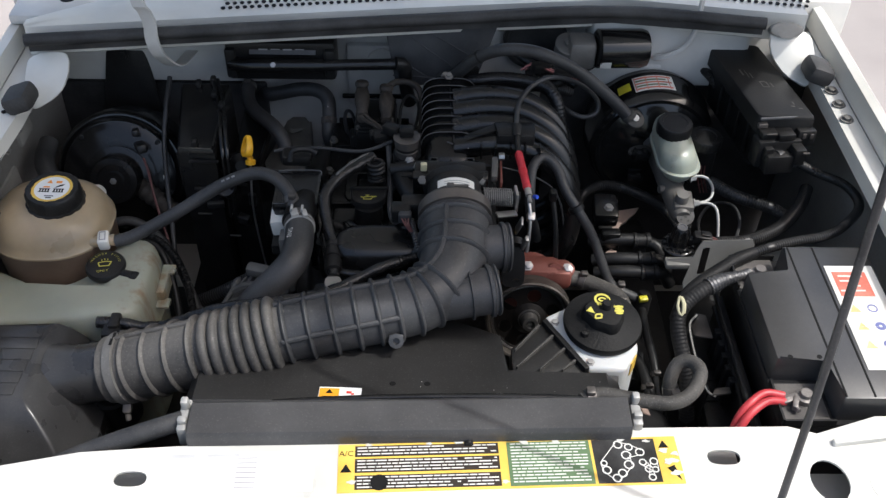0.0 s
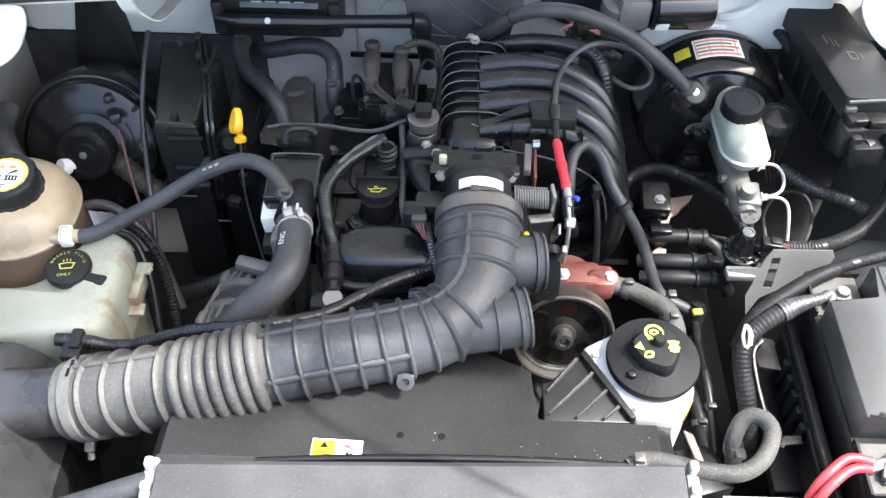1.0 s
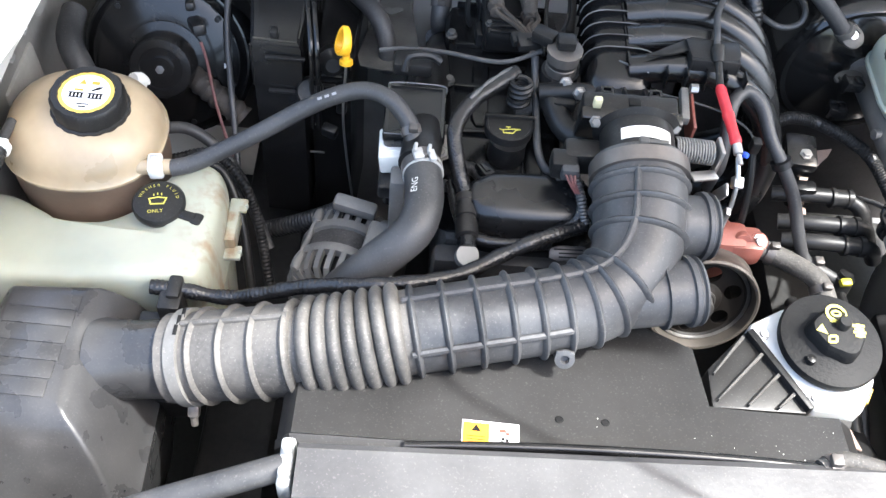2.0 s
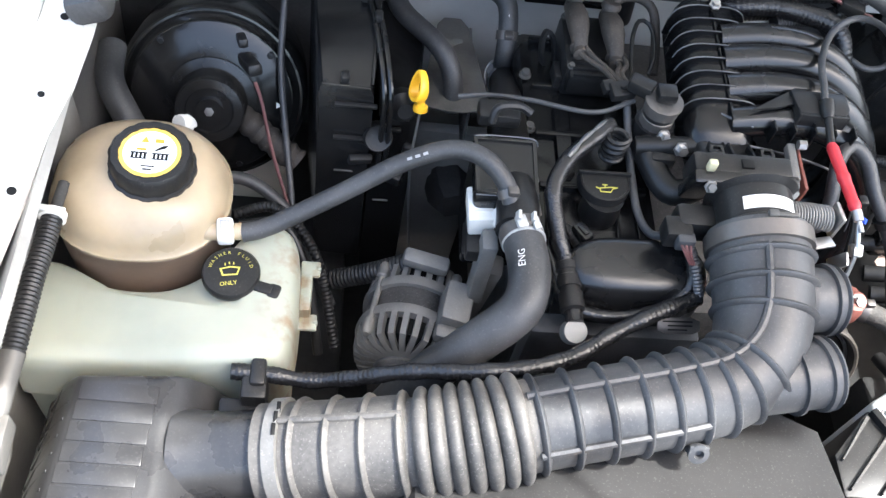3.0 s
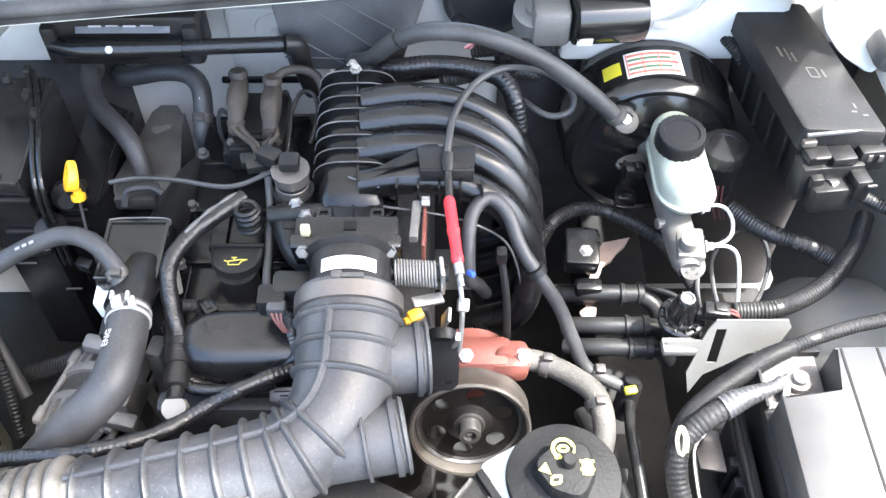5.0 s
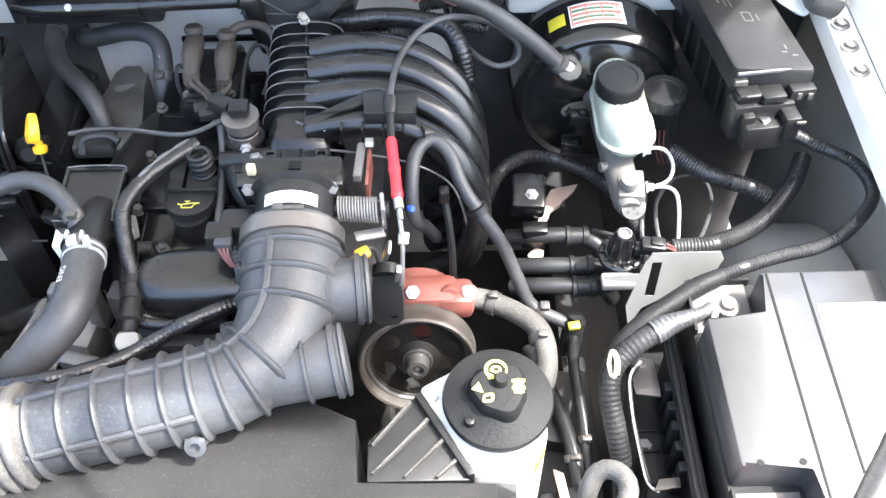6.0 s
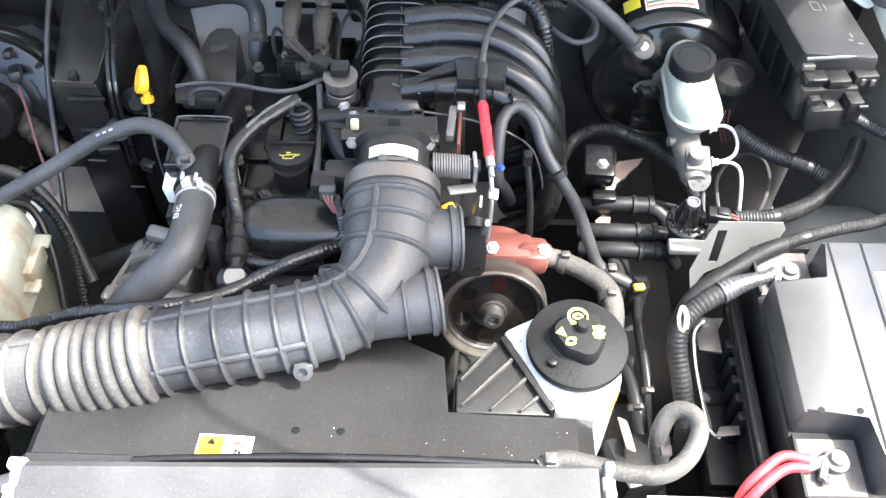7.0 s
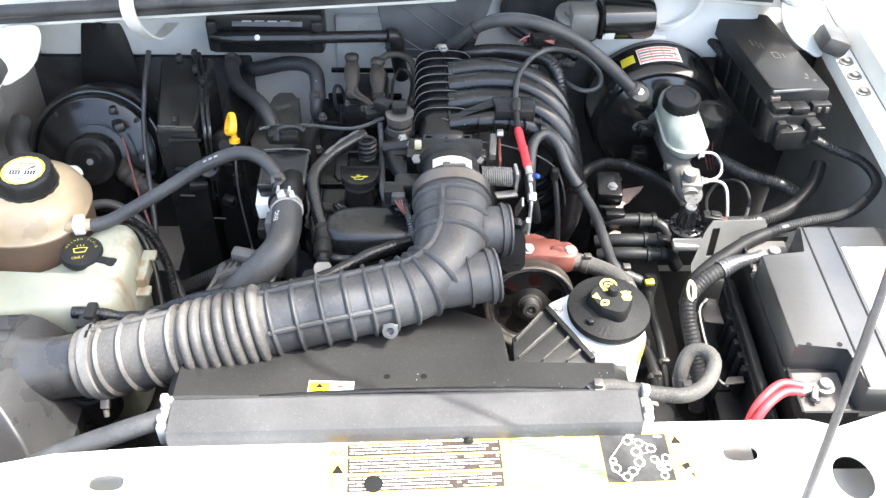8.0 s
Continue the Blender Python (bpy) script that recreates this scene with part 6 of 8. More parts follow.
plate(b, ellipse(0, 0, 0.0615, 0.0615, 48), [ellipse(0.0415 * math.cos(radians(60 * i + 20)), 0.0415 * math.sin(radians(60 * i + 20)), 0.0115, 0.0115, 18) for i in range(6)], frame_of(PC - PA * 0.0125, PA), 0.002)
lathe(b, PC, PA, [(0.061, -0.0105), (0.0585, -0.0078), (0.056, -0.0105)], 40, hollow=True)
lathe(b, PC, PA, [(0.028, -0.0105), (0.025, -0.0085), (0.02, -0.0075), (0.016, -0.004), (0.0, -0.004)], 40)
part("web", b, WEBM, pp, "brown-black web with round openings")
b = B()
for r in (0.0632, 0.0608):
    lathe(b, PC, PA, [(r, -0.016), (r, -0.007), (r - 0.0012, -0.006), (r - 0.002, -0.0085), (r - 0.002, -0.0165)], 48, hollow=True)
part("inner_step", b, STEEL, pl, "bright worn inner steps")
b = B()
lathe(b, PC, PA, [(0.019, -0.0075), (0.0185, -0.005), (0.0135, -0.0035), (0.0132, 0.01), (0.0125, 0.012), (0.0075, 0.0125), (0.007, 0.006), (0.0, 0.006)], 32)
part("hub", b, HUBM, pp, "worn dark steel hub")
b = B()
hexbolt(b, PC + PA * 0.003, PA, 0.0035, 0.005)
part("hub_nut", b, STEEL, pp)
b = B()
box(b, (0.214, 1.153, 0.83), (0.075, 0.044, 0.045), 0.012)
lathe(b, (0.2, 1.145, 0.8), (0, 1, 0), [(0.048, 0), (0.048, 0.04), (0.03, 0.05)], 24)
lathe(b, (0.24, 1.142, 0.845), (0, -0.8, 0.5), [(0.014, -0.02), (0.014, 0), (0.012, 0.003), (0.006, 0.003), (0.005, 0.001), (0, 0.001)], 18)
box(b, (0.245, 1.15, 0.83), (0.05, 0.04, 0.04), 0.01)
part("body", b, COPPER, pp)
for x_, y_, z_, r_ in ((0.196, 1.138, 0.852, 0.0095), (0.218, 1.134, 0.842, 0.0085), (0.262, 1.142, 0.842, 0.0125)):
    b = B()
    lathe(b, (x_, y_ + 0.014, z_ - 0.012), (0.0, -0.5, 0.8), [(r_, -0.01), (r_, 0.018), (r_ - 0.0015, 0.0195), (0.0, 0.0195)], 20)
    part("boss", b, COPPER, pp, "rust-red cast boss")
for p_, r_ in (((0.196, 1.142, 0.856), 0.0058), ((0.262, 1.146, 0.846), 0.0065)):
    b = B()
    hexbolt(b, p_, (0, -0.5, 0.8), r_, 0.009)
    part("bolt", b, STEEL, pp)
b = B()
plate(b, rounded([(-0.018, -0.034), (0.018, -0.034), (0.019, 0.01), (0.014, 0.038), (-0.014, 0.038), (-0.018, 0.01)], 1), [ellipse(0.006, -0.022, 0.006, 0.003, 14)], Matrix.Translation((0.168, 1.117, 0.88)) @ turn(70, 0, 0).to_4x4(), 0.006)
lathe(b, (0.168, 1.13, 0.915), (0, -1, -0.3), [(0.016, -0.006), (0.016, 0.006)], 16)
part("bracket", b, BLACK, pp)

ps = thing("power_steering_reservoir", (0.27, 0.92, 0.7), "white power steering reservoir with a wide black cap", "fluid reservoir")
b = B()
prism(b, [(0.203, 0.985), (0.256, 0.886), (0.312, 0.884), (0.336, 0.925), (0.336, 1.0), (0.25, 1.012)], Matrix.Translation((0, 0, 0.7)), 0.206, 0.008, 3)
part("body", b, RESW, ps)
b = B()
lathe(b, (0.284, 0.964, 0.9), (0.02, -0.05, 1), [(0.05, 0), (0.048, 0.012), (0.044, 0.014)], 40)
part("neck", b, RESW, ps)
PD = Vector((0.286, 0.962, 0.912))
PN = Vector((0.02, -0.05, 1))
b = B()
lathe(b, PD, PN, [(0.045, -0.004), (0.056, 0), (0.0575, 0.006), (0.056, 0.011), (0.05, 0.013), (0.032, 0.017), (0.028, 0.02), (0, 0.02)], 48)
cap = part("cap", b, CAPM, ps, "wide black plastic cap")
b = B()
lathe(b, PD + PN.normalized() * 0.018, PN, [(0.03, 0), (0.029, 0.012), (0.026, 0.017), (0.02, 0.018), (0, 0.018)], 48, lambda i: 1.0 + 0.07 * math.cos(3 * 2 * math.pi * (i - 4) / 48) + 0.035 * math.cos(6 * 2 * math.pi * (i - 4) / 48))
kn = part("grip", b, CAPM, cap)
b = B()
lathe(b, PD + Vector((0.002, 0.003, 0.034)), (0.02, -0.05, 1), [(0.0075, 0), (0.0072, 0.011), (0.006, 0.0125), (0.0, 0.0125)], 20)
tube(b, [PD + Vector((0.004, 0.008, 0.0365)), PD + Vector((0.007, 0.017, 0.037)), PD + Vector((0.005, 0.024, 0.036))], 0.0012, 6)
part("grip_nub", b, CAPM, kn)
b2 = B()
KM = Matrix.Translation(PD + PN.normalized() * 0.0362) @ turn(3, 1, 0).to_4x4()
b = B()
plate(b, ellipse(-0.003, 0.0185, 0.0118, 0.0112, 28), [ellipse(-0.003, 0.0185, 0.0084, 0.0078, 28)], KM, 0.0006)
plate(b, ellipse(-0.003, 0.0185, 0.006, 0.0042, 16), [ellipse(-0.003, 0.0185, 0.0035, 0.0018, 16)], KM, 0.0006)
prism(b, [(-0.012, 0.009), (-0.009, 0.007), (-0.006, 0.012), (-0.0085, 0.0135)], KM, 0.0006)
prism(b, [(-0.0285, -0.0035), (-0.0165, -0.0075), (-0.021, 0.0045)], KM, 0.0006)
plate(b2, rounded([(-0.0185, -0.0185), (-0.007, -0.0175), (-0.0055, -0.0075), (-0.0165, -0.0085)], 1), [[(-0.0155, -0.0155), (-0.0095, -0.0148), (-0.0085, -0.0105), (-0.0145, -0.0112)]], KM, 0.0006)
for k in range(4):
    slab(b, KM, 0.019, -0.0065 + k * 0.004, 0.0135 if k % 2 else 0.0105, 0.0031, 0.0006)
slab(b, KM, 0.019, -0.0005, 0.004, 0.0165, 0.0007)
part("symbol", b, INK, kn, "yellow moulded symbols")
part("symbol", b2, INK, kn)
b = B()
lathe(b, PD + Vector((-0.03, -0.03, 0.013)), (0, 0, 1), [(0.006, 0), (0.005, 0.006), (0.002, 0.007)], 12)
part("vent", b, BLACK, cap)
b = B()
slab(b, Matrix.Translation((0.326, 0.908, 0.888)) @ turn(90, 0, 60).to_4x4(), 0, 0, 0.02, 0.026, 0.0015)
part("yellow_sticker", b, LYELLOW, ps)
b = B()
prism(b, [(0.152, 0.882), (0.256, 0.882), (0.205, 0.978), (0.2, 0.977), (0.152, 0.927)], Matrix.Translation((0, 0, 0.8)), 0.1, 0.003)
br = part("mount_bracket", b, SHROUD, ps, "black ribbed triangular bracket")
# ribs in a paler material, painting the light on their edges
for a, e in (((0.157, 0.92), (0.196, 0.968)), ((0.158, 0.889), (0.214, 0.948)), ((0.19, 0.885), (0.229, 0.924)), ((0.222, 0.884), (0.242, 0.902))):
    b = B()
    d = (Vector(e) - Vector(a)).normalized() * 0.0018
    prism(b, [(a[0] - d.y * 0.4, a[1] + d.x * 0.4), (a[0] + d.y * 0.4, a[1] - d.x * 0.4), (e[0] + d.y, e[1] - d.x), (e[0] - d.y, e[1] + d.x)], Matrix.Translation((0, 0, 0.899)), 0.007)
    part("rib", b, FADED, br, "rib coloured paler for its lit edge")
b = B()
prism(b, [(0.2, 0.974), (0.207, 0.978), (0.26, 0.886), (0.253, 0.883)], Matrix.Translation((0, 0, 0.88)), 0.029, 0.001)
part("flange", b, BLACK, br)
for p in ((0.219, 0.972, 0.906), (0.262, 0.897, 0.906)):
    b = B()
    hexbolt(b, p, (0, -0.1, 1), 0.0045, 0.004)
    part("bolt", b, ALU, ps)

lb_ = thing("crossmember_bracket", (0.37, 0.95, 0.5), "black steel bracket low between reservoir and battery", "bracket")
b = B()
box(b, (0.375, 0.97, 0.66), (0.09, 0.3, 0.1), 0.01)
part("rail", b, DIRT, lb_)
b = B()
box(b, (0.372, 0.9, 0.735), (0.06, 0.07, 0.05), 0.006, turn(0, 10, 20))
part("valve_block", b, BLACK, lb_)
b = B()
box(b, (0.36, 1.03, 0.73), (0.05, 0.06, 0.04), 0.006, turn(8, 0, -10))
part("motor_block", b, BLACK, lb_)
b = B()
prism(b, [(-0.005, -0.03), (0.006, -0.034), (0.008, 0.02), (-0.004, 0.024)], Matrix.Translation((0.36, 0.93, 0.77)) @ turn(-20, 15, 0).to_4x4(), 0.003, 0.001)
part("tab", b, SCRAP, lb_, "pale dusty steel tab")
for pts, r in (([(0.34, 1.13, 0.74), (0.36, 1.06, 0.76), (0.38, 0.98, 0.76), (0.385, 0.9, 0.73), (0.37, 0.84, 0.68)], 0.009), ([(0.4, 1.16, 0.76), (0.39, 1.08, 0.78), (0.395, 1.0, 0.77), (0.4, 0.9, 0.72)], 0.007)):
    hose("steering_line", pts, r, "thin black fluid line low beside the battery tray", material=BLACK, clamps=((2, 0.008),))

# ==== brakes ====
bb = thing("brake_booster", (0.44, 1.53, 0.72), "round gloss black brake booster with a warning sticker", "brake booster")
BC, BA = Vector((0.456, 1.555, 0.845)), Vector((0.0, -1, 0.06)).normalized()
b = B()
lathe(b, BC, BA, [(0.08, -0.06), (0.105, -0.05), (0.115, -0.03), (0.117, 0.0), (0.121, 0.002), (0.122, 0.01), (0.119, 0.014), (0.119, 0.07), (0.116, 0.082), (0.108, 0.09), (0.1, 0.088), (0.085, 0.096), (0.05, 0.106), (0.035, 0.11)], 56)
part("drum", b, ENAMEL, bb)
b = B()
lathe(b, (0.404, 1.462, 0.93), (0, -1, 0.3), [(0.016, 0), (0.016, 0.012), (0.013, 0.014), (0.013, 0.026)], 20)
part("check_valve", b, BLACK, bb)
b = B()
lathe(b, (0.404, 1.438, 0.938), (0.1, -0.5, 0.9), [(0.014, -0.004), (0.0165, 0), (0.0165, 0.004), (0.012, 0.006)], 20)
part("valve_collar", b, SHIELD, bb)
b = B()
lathe(b, (0.404, 1.436, 0.944), (0.1, -0.5, 0.9), [(0.0065, 0), (0.0065, 0.002), (0.0, 0.0025)], 16)
part("valve_face", b, WORN, bb)


def on_drum(h0, h1, a0, a1, r, name, material, parent, label=""):
    m = frame_of(BC, BA)
    rings = []
    for h in (h0, h1):
        rings.append([m @ Vector((r * math.sin(a), r * math.cos(a), h)) for a in [radians(a0 + (a1 - a0) * i / 12) for i in range(13)]])
    b = B()
    grid_faces(b, rings, closed=False)
    return part(name, b, material, parent, label)


on_drum(0.018, 0.068, -22, 14, 0.1196, "sticker", WHITE, bb, "white warning sticker with red and green print")
on_drum(0.03, 0.056, -37, -25, 0.1196, "yellow_sticker", LIME, bb, "yellow-green sticker")
for k in range(5):
    on_drum(0.022 + 0.009 * k, 0.027 + 0.009 * k, -20, 12 - 5 * (k % 2), 0.12, "print_bar", FADERED if k in (0, 2, 4) else LGREEN, bb)
for k in range(4):
    on_drum(0.02, 0.066, -21 + 10 * k, -20.2 + 10 * k, 0.1202, "print_column", FADERED, bb)

mc = thing("brake_master_cylinder", (0.46, 1.33, 0.82), "cast aluminium brake master cylinder with bolts and pipes", "master cylinder")
b = B()
lathe(b, (0.456, 1.47, 0.868), (0.07, -1, -0.03), [(0.03, 0), (0.03, 0.02), (0.022, 0.025), (0.02, 0.16), (0.0185, 0.2), (0.014, 0.212)], 28)
box(b, (0.474, 1.287, 0.868), (0.034, 0.046, 0.028), 0.003, turn(0, 0, -5))
lathe(b, (0.469, 1.281, 0.876), (0.0, -0.1, 1), [(0.0115, 0), (0.0115, 0.022), (0.011, 0.023), (0.0, 0.023)], 20)
lathe(b, (0.475, 1.264, 0.862), (0.05, -0.8, 0.55), [(0.016, -0.012), (0.016, 0.006), (0.0155, 0.007), (0.0, 0.007)], 24)
tube(b, [(0.465, 1.33, 0.868), (0.44, 1.325, 0.87)], 0.007, 12)
lathe(b, (0.471, 1.35, 0.87), (0, 0, 1), [(0.019, 0), (0.017, 0.02)], 20)
part("casting", b, CAST, mc)
b = B()
fm = frame_of(Vector((0.475, 1.264, 0.862)) + Vector((0.05, -0.8, 0.55)).normalized() * 0.0072, (0.05, -0.8, 0.55))
for k in range(4):
    prism(b, ellipse(0.009 * math.cos(k * 1.571 + 0.6), 0.009 * math.sin(k * 1.571 + 0.6), 0.0018, 0.0018, 8), fm, 0.0006)
prism(b, ellipse(0, 0, 0.003, 0.003, 6), fm, 0.0006)
part("cap_mark", b, SHIELD, mc)["kind"] = "stuff"
b = B()
plate(b, ellipse(0, 0, 0.022, 0.011, 20), [ellipse(-0.015, 0, 0.003, 0.003, 8)], Matrix.Translation((0.417, 1.415, 0.885)) @ turn(20, 0, 15).to_4x4(), 0.004)
part("lug", b, SHIELD, mc)
for p in ((0.494, 1.335, 0.888), (0.494, 1.288, 0.87)):
    b = B()
    hexbolt(b, p, (1, 0, 0.1), 0.0055, 0.01)
    part("pipe_nut", b, PIPEW, mc)
for pts in ([(0.498, 1.335, 0.892), (0.515, 1.337, 0.891), (0.527, 1.332, 0.887), (0.532, 1.316, 0.88), (0.527, 1.301, 0.873), (0.515, 1.293, 0.87), (0.5, 1.289, 0.87)],
            [(0.5, 1.288, 0.87), (0.518, 1.289, 0.87), (0.53, 1.284, 0.868), (0.535, 1.27, 0.86), (0.535, 1.24, 0.83), (0.53, 1.2, 0.79)]):
    b = B()
    tube(b, pts, 0.0026, 8)
    part("brake_pipe", b, PIPEW, mc, "pale zinc-coated brake pipe")
for c_, s_, r_ in (((0.418, 1.396, 0.892), (0.026, 0.018, 0.016), (0, 10, 8)), ((0.412, 1.388, 0.85), (0.026, 0.022, 0.016), (0, 0, -8))):
    b = B()
    box(b, c_, s_, 0.003, turn(*r_))
    box(b, (c_[0] + 0.004, c_[1], c_[2] + 0.009), (0.01, 0.012, 0.004), 0.001, turn(*r_))
    box(b, (c_[0] - 0.013, c_[1], c_[2]), (0.004, 0.02, 0.019), 0.001, turn(*r_))
    part("switch_plug", b, GLOSS, mc, "small black switch plug")

rv = thing("brake_fluid_reservoir", (0.46, 1.35, 0.89), "milky white brake fluid reservoir with a black ribbed cap", "fluid reservoir")
b = B()


def res_loop(z, w, y0, y1, cx):
    return [(cx + x, (y0 + y1) / 2 + y, z) for x, y in rrect(w, y1 - y0, w / 2 - 0.001, 7)]


loft(b, [res_loop(*q) for q in ((0.882, 0.03, 1.33, 1.4, 0.472), (0.891, 0.05, 1.322, 1.42, 0.472), (0.905, 0.064, 1.317, 1.448, 0.472), (0.9075, 0.076, 1.31, 1.456, 0.471), (0.9115, 0.076, 1.309, 1.456, 0.471),
         (0.9135, 0.068, 1.314, 1.452, 0.47), (0.928, 0.066, 1.316, 1.452, 0.468), (0.938, 0.061, 1.321, 1.45, 0.466), (0.945, 0.053, 1.332, 1.447, 0.464), (0.95, 0.046, 1.345, 1.443, 0.463), (0.956, 0.038, 1.352, 1.438, 0.463), (0.9585, 0.026, 1.36, 1.43, 0.463))])
part("bottle", b, RESER, rv)
b = B()
lathe(b, (0.46, 1.382, 0.955), (0.02, -0.05, 1), [(0.026, -0.003), (0.031, 0.0), (0.031, 0.018), (0.029, 0.021), (0.022, 0.0215), (0.021, 0.0195), (0, 0.0195)], 48, lambda i: 1.0 if i % 2 else 0.97)
part("cap", b, BLACK, rv, "black ribbed screw cap")
cr = thing("clutch_reservoir", (0.527, 1.402, 0.86), "small round black clutch fluid reservoir with a ribbed cap", "fluid reservoir")
b = B()
lathe(b, (0.527, 1.402, 0.83), (0, 0, 1), [(0.016, 0), (0.024, 0.012), (0.0255, 0.03), (0.0255, 0.084), (0.027, 0.086)], 36)
part("body", b, BLACK, cr)
b = B()
lathe(b, (0.527, 1.402, 0.912), (0, 0, 1), [(0.027, 0), (0.0305, 0.002), (0.0305, 0.017), (0.029, 0.02), (0.02, 0.0205), (0.019, 0.019), (0.0, 0.019)], 72, lambda i: 1.0 if i % 4 < 2 else 0.97)
part("cap", b, BLACK, cr, "black ribbed screw cap")
b = B()
for k in range(3):
    tube(b, [(0.517 + 0.006 * k, 1.374, 0.885), (0.52 + 0.006 * k, 1.37, 0.86), (0.53 + 0.006 * k, 1.365, 0.83)], 0.0014, 6)
part("red_line", b, OXBLOOD, cr)

# ==== electrics ====
bt = thing("battery", (0.6, 0.95, 0.7), "black car battery with a grey lid and red sticker", "battery")
BR = Matrix.Translation((0.605, 0.948, 0)) @ turn(0, 0, 0.4).to_4x4()


def bw(x, y, z=0):
    return BR @ Vector((x, y, z))


b = B()
loft(b, [[bw(x * s, y * s, z) for x, y in rrect(0.204, 0.318, 0.01, 4)] for z, s in ((0.72, 0.97), (0.885, 0.985), (0.887, 1.0), (0.905, 1.0), (0.909, 0.99))])
part("case", b, BATT, bt)
b = B()
lid = [(-0.098, -0.082), (-0.032, -0.082), (-0.028, -0.086), (-0.028, -0.15), (0.098, -0.15), (0.098, 0.142), (-0.031, 0.142), (-0.031, 0.09), (-0.035, 0.086), (-0.098, 0.086)]
prism(b, lid, BR @ Matrix.Translation((0, 0, 0.9)), 0.055, 0.004)
ld = part("lid", b, LID, bt, "dusty grey raised lid")
b = B()
for x in (-0.024, 0.014):
    slab(b, BR @ Matrix.Translation((0, 0, 0.9545)), x, -0.004, 0.0026, 0.286, 0.0012)
part("lid_seam", b, LBLACK, ld)
for x in (-0.08, -0.04):
    b = B()
    prism(b, ellipse(x, -0.079, 0.0036, 0.0036, 14), BR @ Matrix.Translation((0, 0, 0.9552)), 0.0006)
    part("pin_hole", b, LBLACK, ld)
for y0, y1 in ((-0.158, -0.088), (0.092, 0.158)):
    b = B()
    slab(b, BR @ Matrix.Translation((0, 0, 0.908)), -0.1, (y0 + y1) / 2, 0.003, y1 - y0, 0.012)
    slab(b, BR @ Matrix.Translation((0, 0, 0.908)), -0.064, y0 if y0 < 0 else y1, 0.069, 0.003, 0.0117)
    part("corner_rim", b, BATT, bt)
for y0, y1 in ((-0.157, -0.09), (0.094, 0.157)):
    b = B()
    slab(b, BR @ Matrix.Translation((0, 0, 0.909)), -0.066, (y0 + y1) / 2, 0.064, y1 - y0, 0.002)
    part("terminal_shelf", b, SHELF, bt, "dusty brownish-grey terminal recess")
SM = BR @ Matrix.Translation((0.056, -0.002, 0.9552))
b = B()
slab(b, SM, 0, 0, 0.072, 0.2, 0.0006)
stk = part("sticker", b, WORN, ld, "faded white and red warning sticker")
b = B()
slab(b, SM, -0.004, 0.062, 0.05, 0.05, 0.0009)
part("red_panel", b, FADERED, stk, "sun-faded orange-red panel")
for k in range(3):
    b = B()
    prism(b, [(-0.026, 0.006 - k * 0.034), (-0.01, 0.006 - k * 0.034), (-0.018, 0.02 - k * 0.034)], SM, 0.0011)
    part("hazard_symbol", b, FADEYEL, stk)
    b = B()
    q = 0.0055 - 0.003 * (k > 0)
    plate(b, ellipse(0.008, 0.013 - k * 0.034, 0.0075, 0.0075, 18), [ellipse(0.008, 0.013 - k * 0.034, q, q, 18)], SM, 0.0011)
    part("round_symbol", b, DULLBLUE, stk)
b = B()
for k in range(4):
    slab(b, SM, -0.004 - 0.004 * (k % 2), 0.078 - k * 0.01, 0.036 - 0.008 * (k % 3), 0.003, 0.0012)
part("print", b, WORN, stk)
b = B()
for k in range(14):
    slab(b, SM, -0.006 + 0.006 * (k % 3), 0.03 - k * 0.0088, 0.044 - 0.008 * (k % 4), 0.0012, 0.0011)
part("small_print", b, WORN, stk)["kind"] = "stuff"
for y, nm in ((0.123, "negative"), (-0.117, "positive")):
    b = B()
    lathe(b, bw(-0.06, y, 0.907), (0, 0, 1), [(0.009, 0), (0.0082, 0.018), (0.0078, 0.019), (0.0, 0.019)], 20)
    po = part("post", b, LEAD, bt)
    b = B()
    lathe(b, bw(-0.06, y, 0.909), (0, 0, 1), [(0.0105, 0), (0.013, 0.001), (0.013, 0.01), (0.011, 0.011)], 24)
    s = 1 if y > 0 else -1
    box(b, bw(-0.082, y - 0.004, 0.916), (0.026, 0.012, 0.01), 0.002, turn(0, 0, 20))
    box(b, bw(-0.077, y - 0.012, 0.918), (0.008, 0.022, 0.01), 0.002, turn(0, 0, -20))
    hexbolt(b, bw(-0.078, y - 0.018, 0.918), (0.2, -1, 0.1), 0.0038, 0.008)
    part("clamp", b, LEAD, po, "corroded lead terminal clamp")
for y in (0.15, -0.15):
    b = B()
    prism(b, ellipse(-0.09, y, 0.0036, 0.0036, 14), BR @ Matrix.Translation((0, 0, 0.9092)), 0.0006)
    part("pin_hole", b, LBLACK, bt)
b = B()
tube(b, [bw(-0.078, 0.122, 0.918), (0.515, 1.061, 0.921), (0.49, 1.052, 0.921), (0.473, 1.046, 0.919), (0.445, 1.032, 0.913), (0.426, 1.021, 0.904), (0.411, 1.004, 0.893), (0.409, 0.983, 0.876), (0.416, 0.954, 0.85), (0.424, 0.93, 0.815), (0.43, 0.91, 0.76)], lambda k, s: 0.0055 + 0.0062 * min(1, max(0, s - 0.015) / 0.05) + 0.0004 * math.sin(s * 1100), 16, 0.0014)
single("negative_cable", b, TAPE, "thick tape-wrapped negative battery cable", "cable")
b = B()
tube(b, [bw(-0.078, 0.122, 0.918), (0.515, 1.061, 0.921), (0.49, 1.052, 0.921), (0.473, 1.046, 0.919), (0.458, 1.039, 0.916)], lambda k, s: 0.0068 + 0.0066 * min(1, max(0, s - 0.015) / 0.05) + 0.0005 * math.sin(s * 1100), 16, 0.0012)
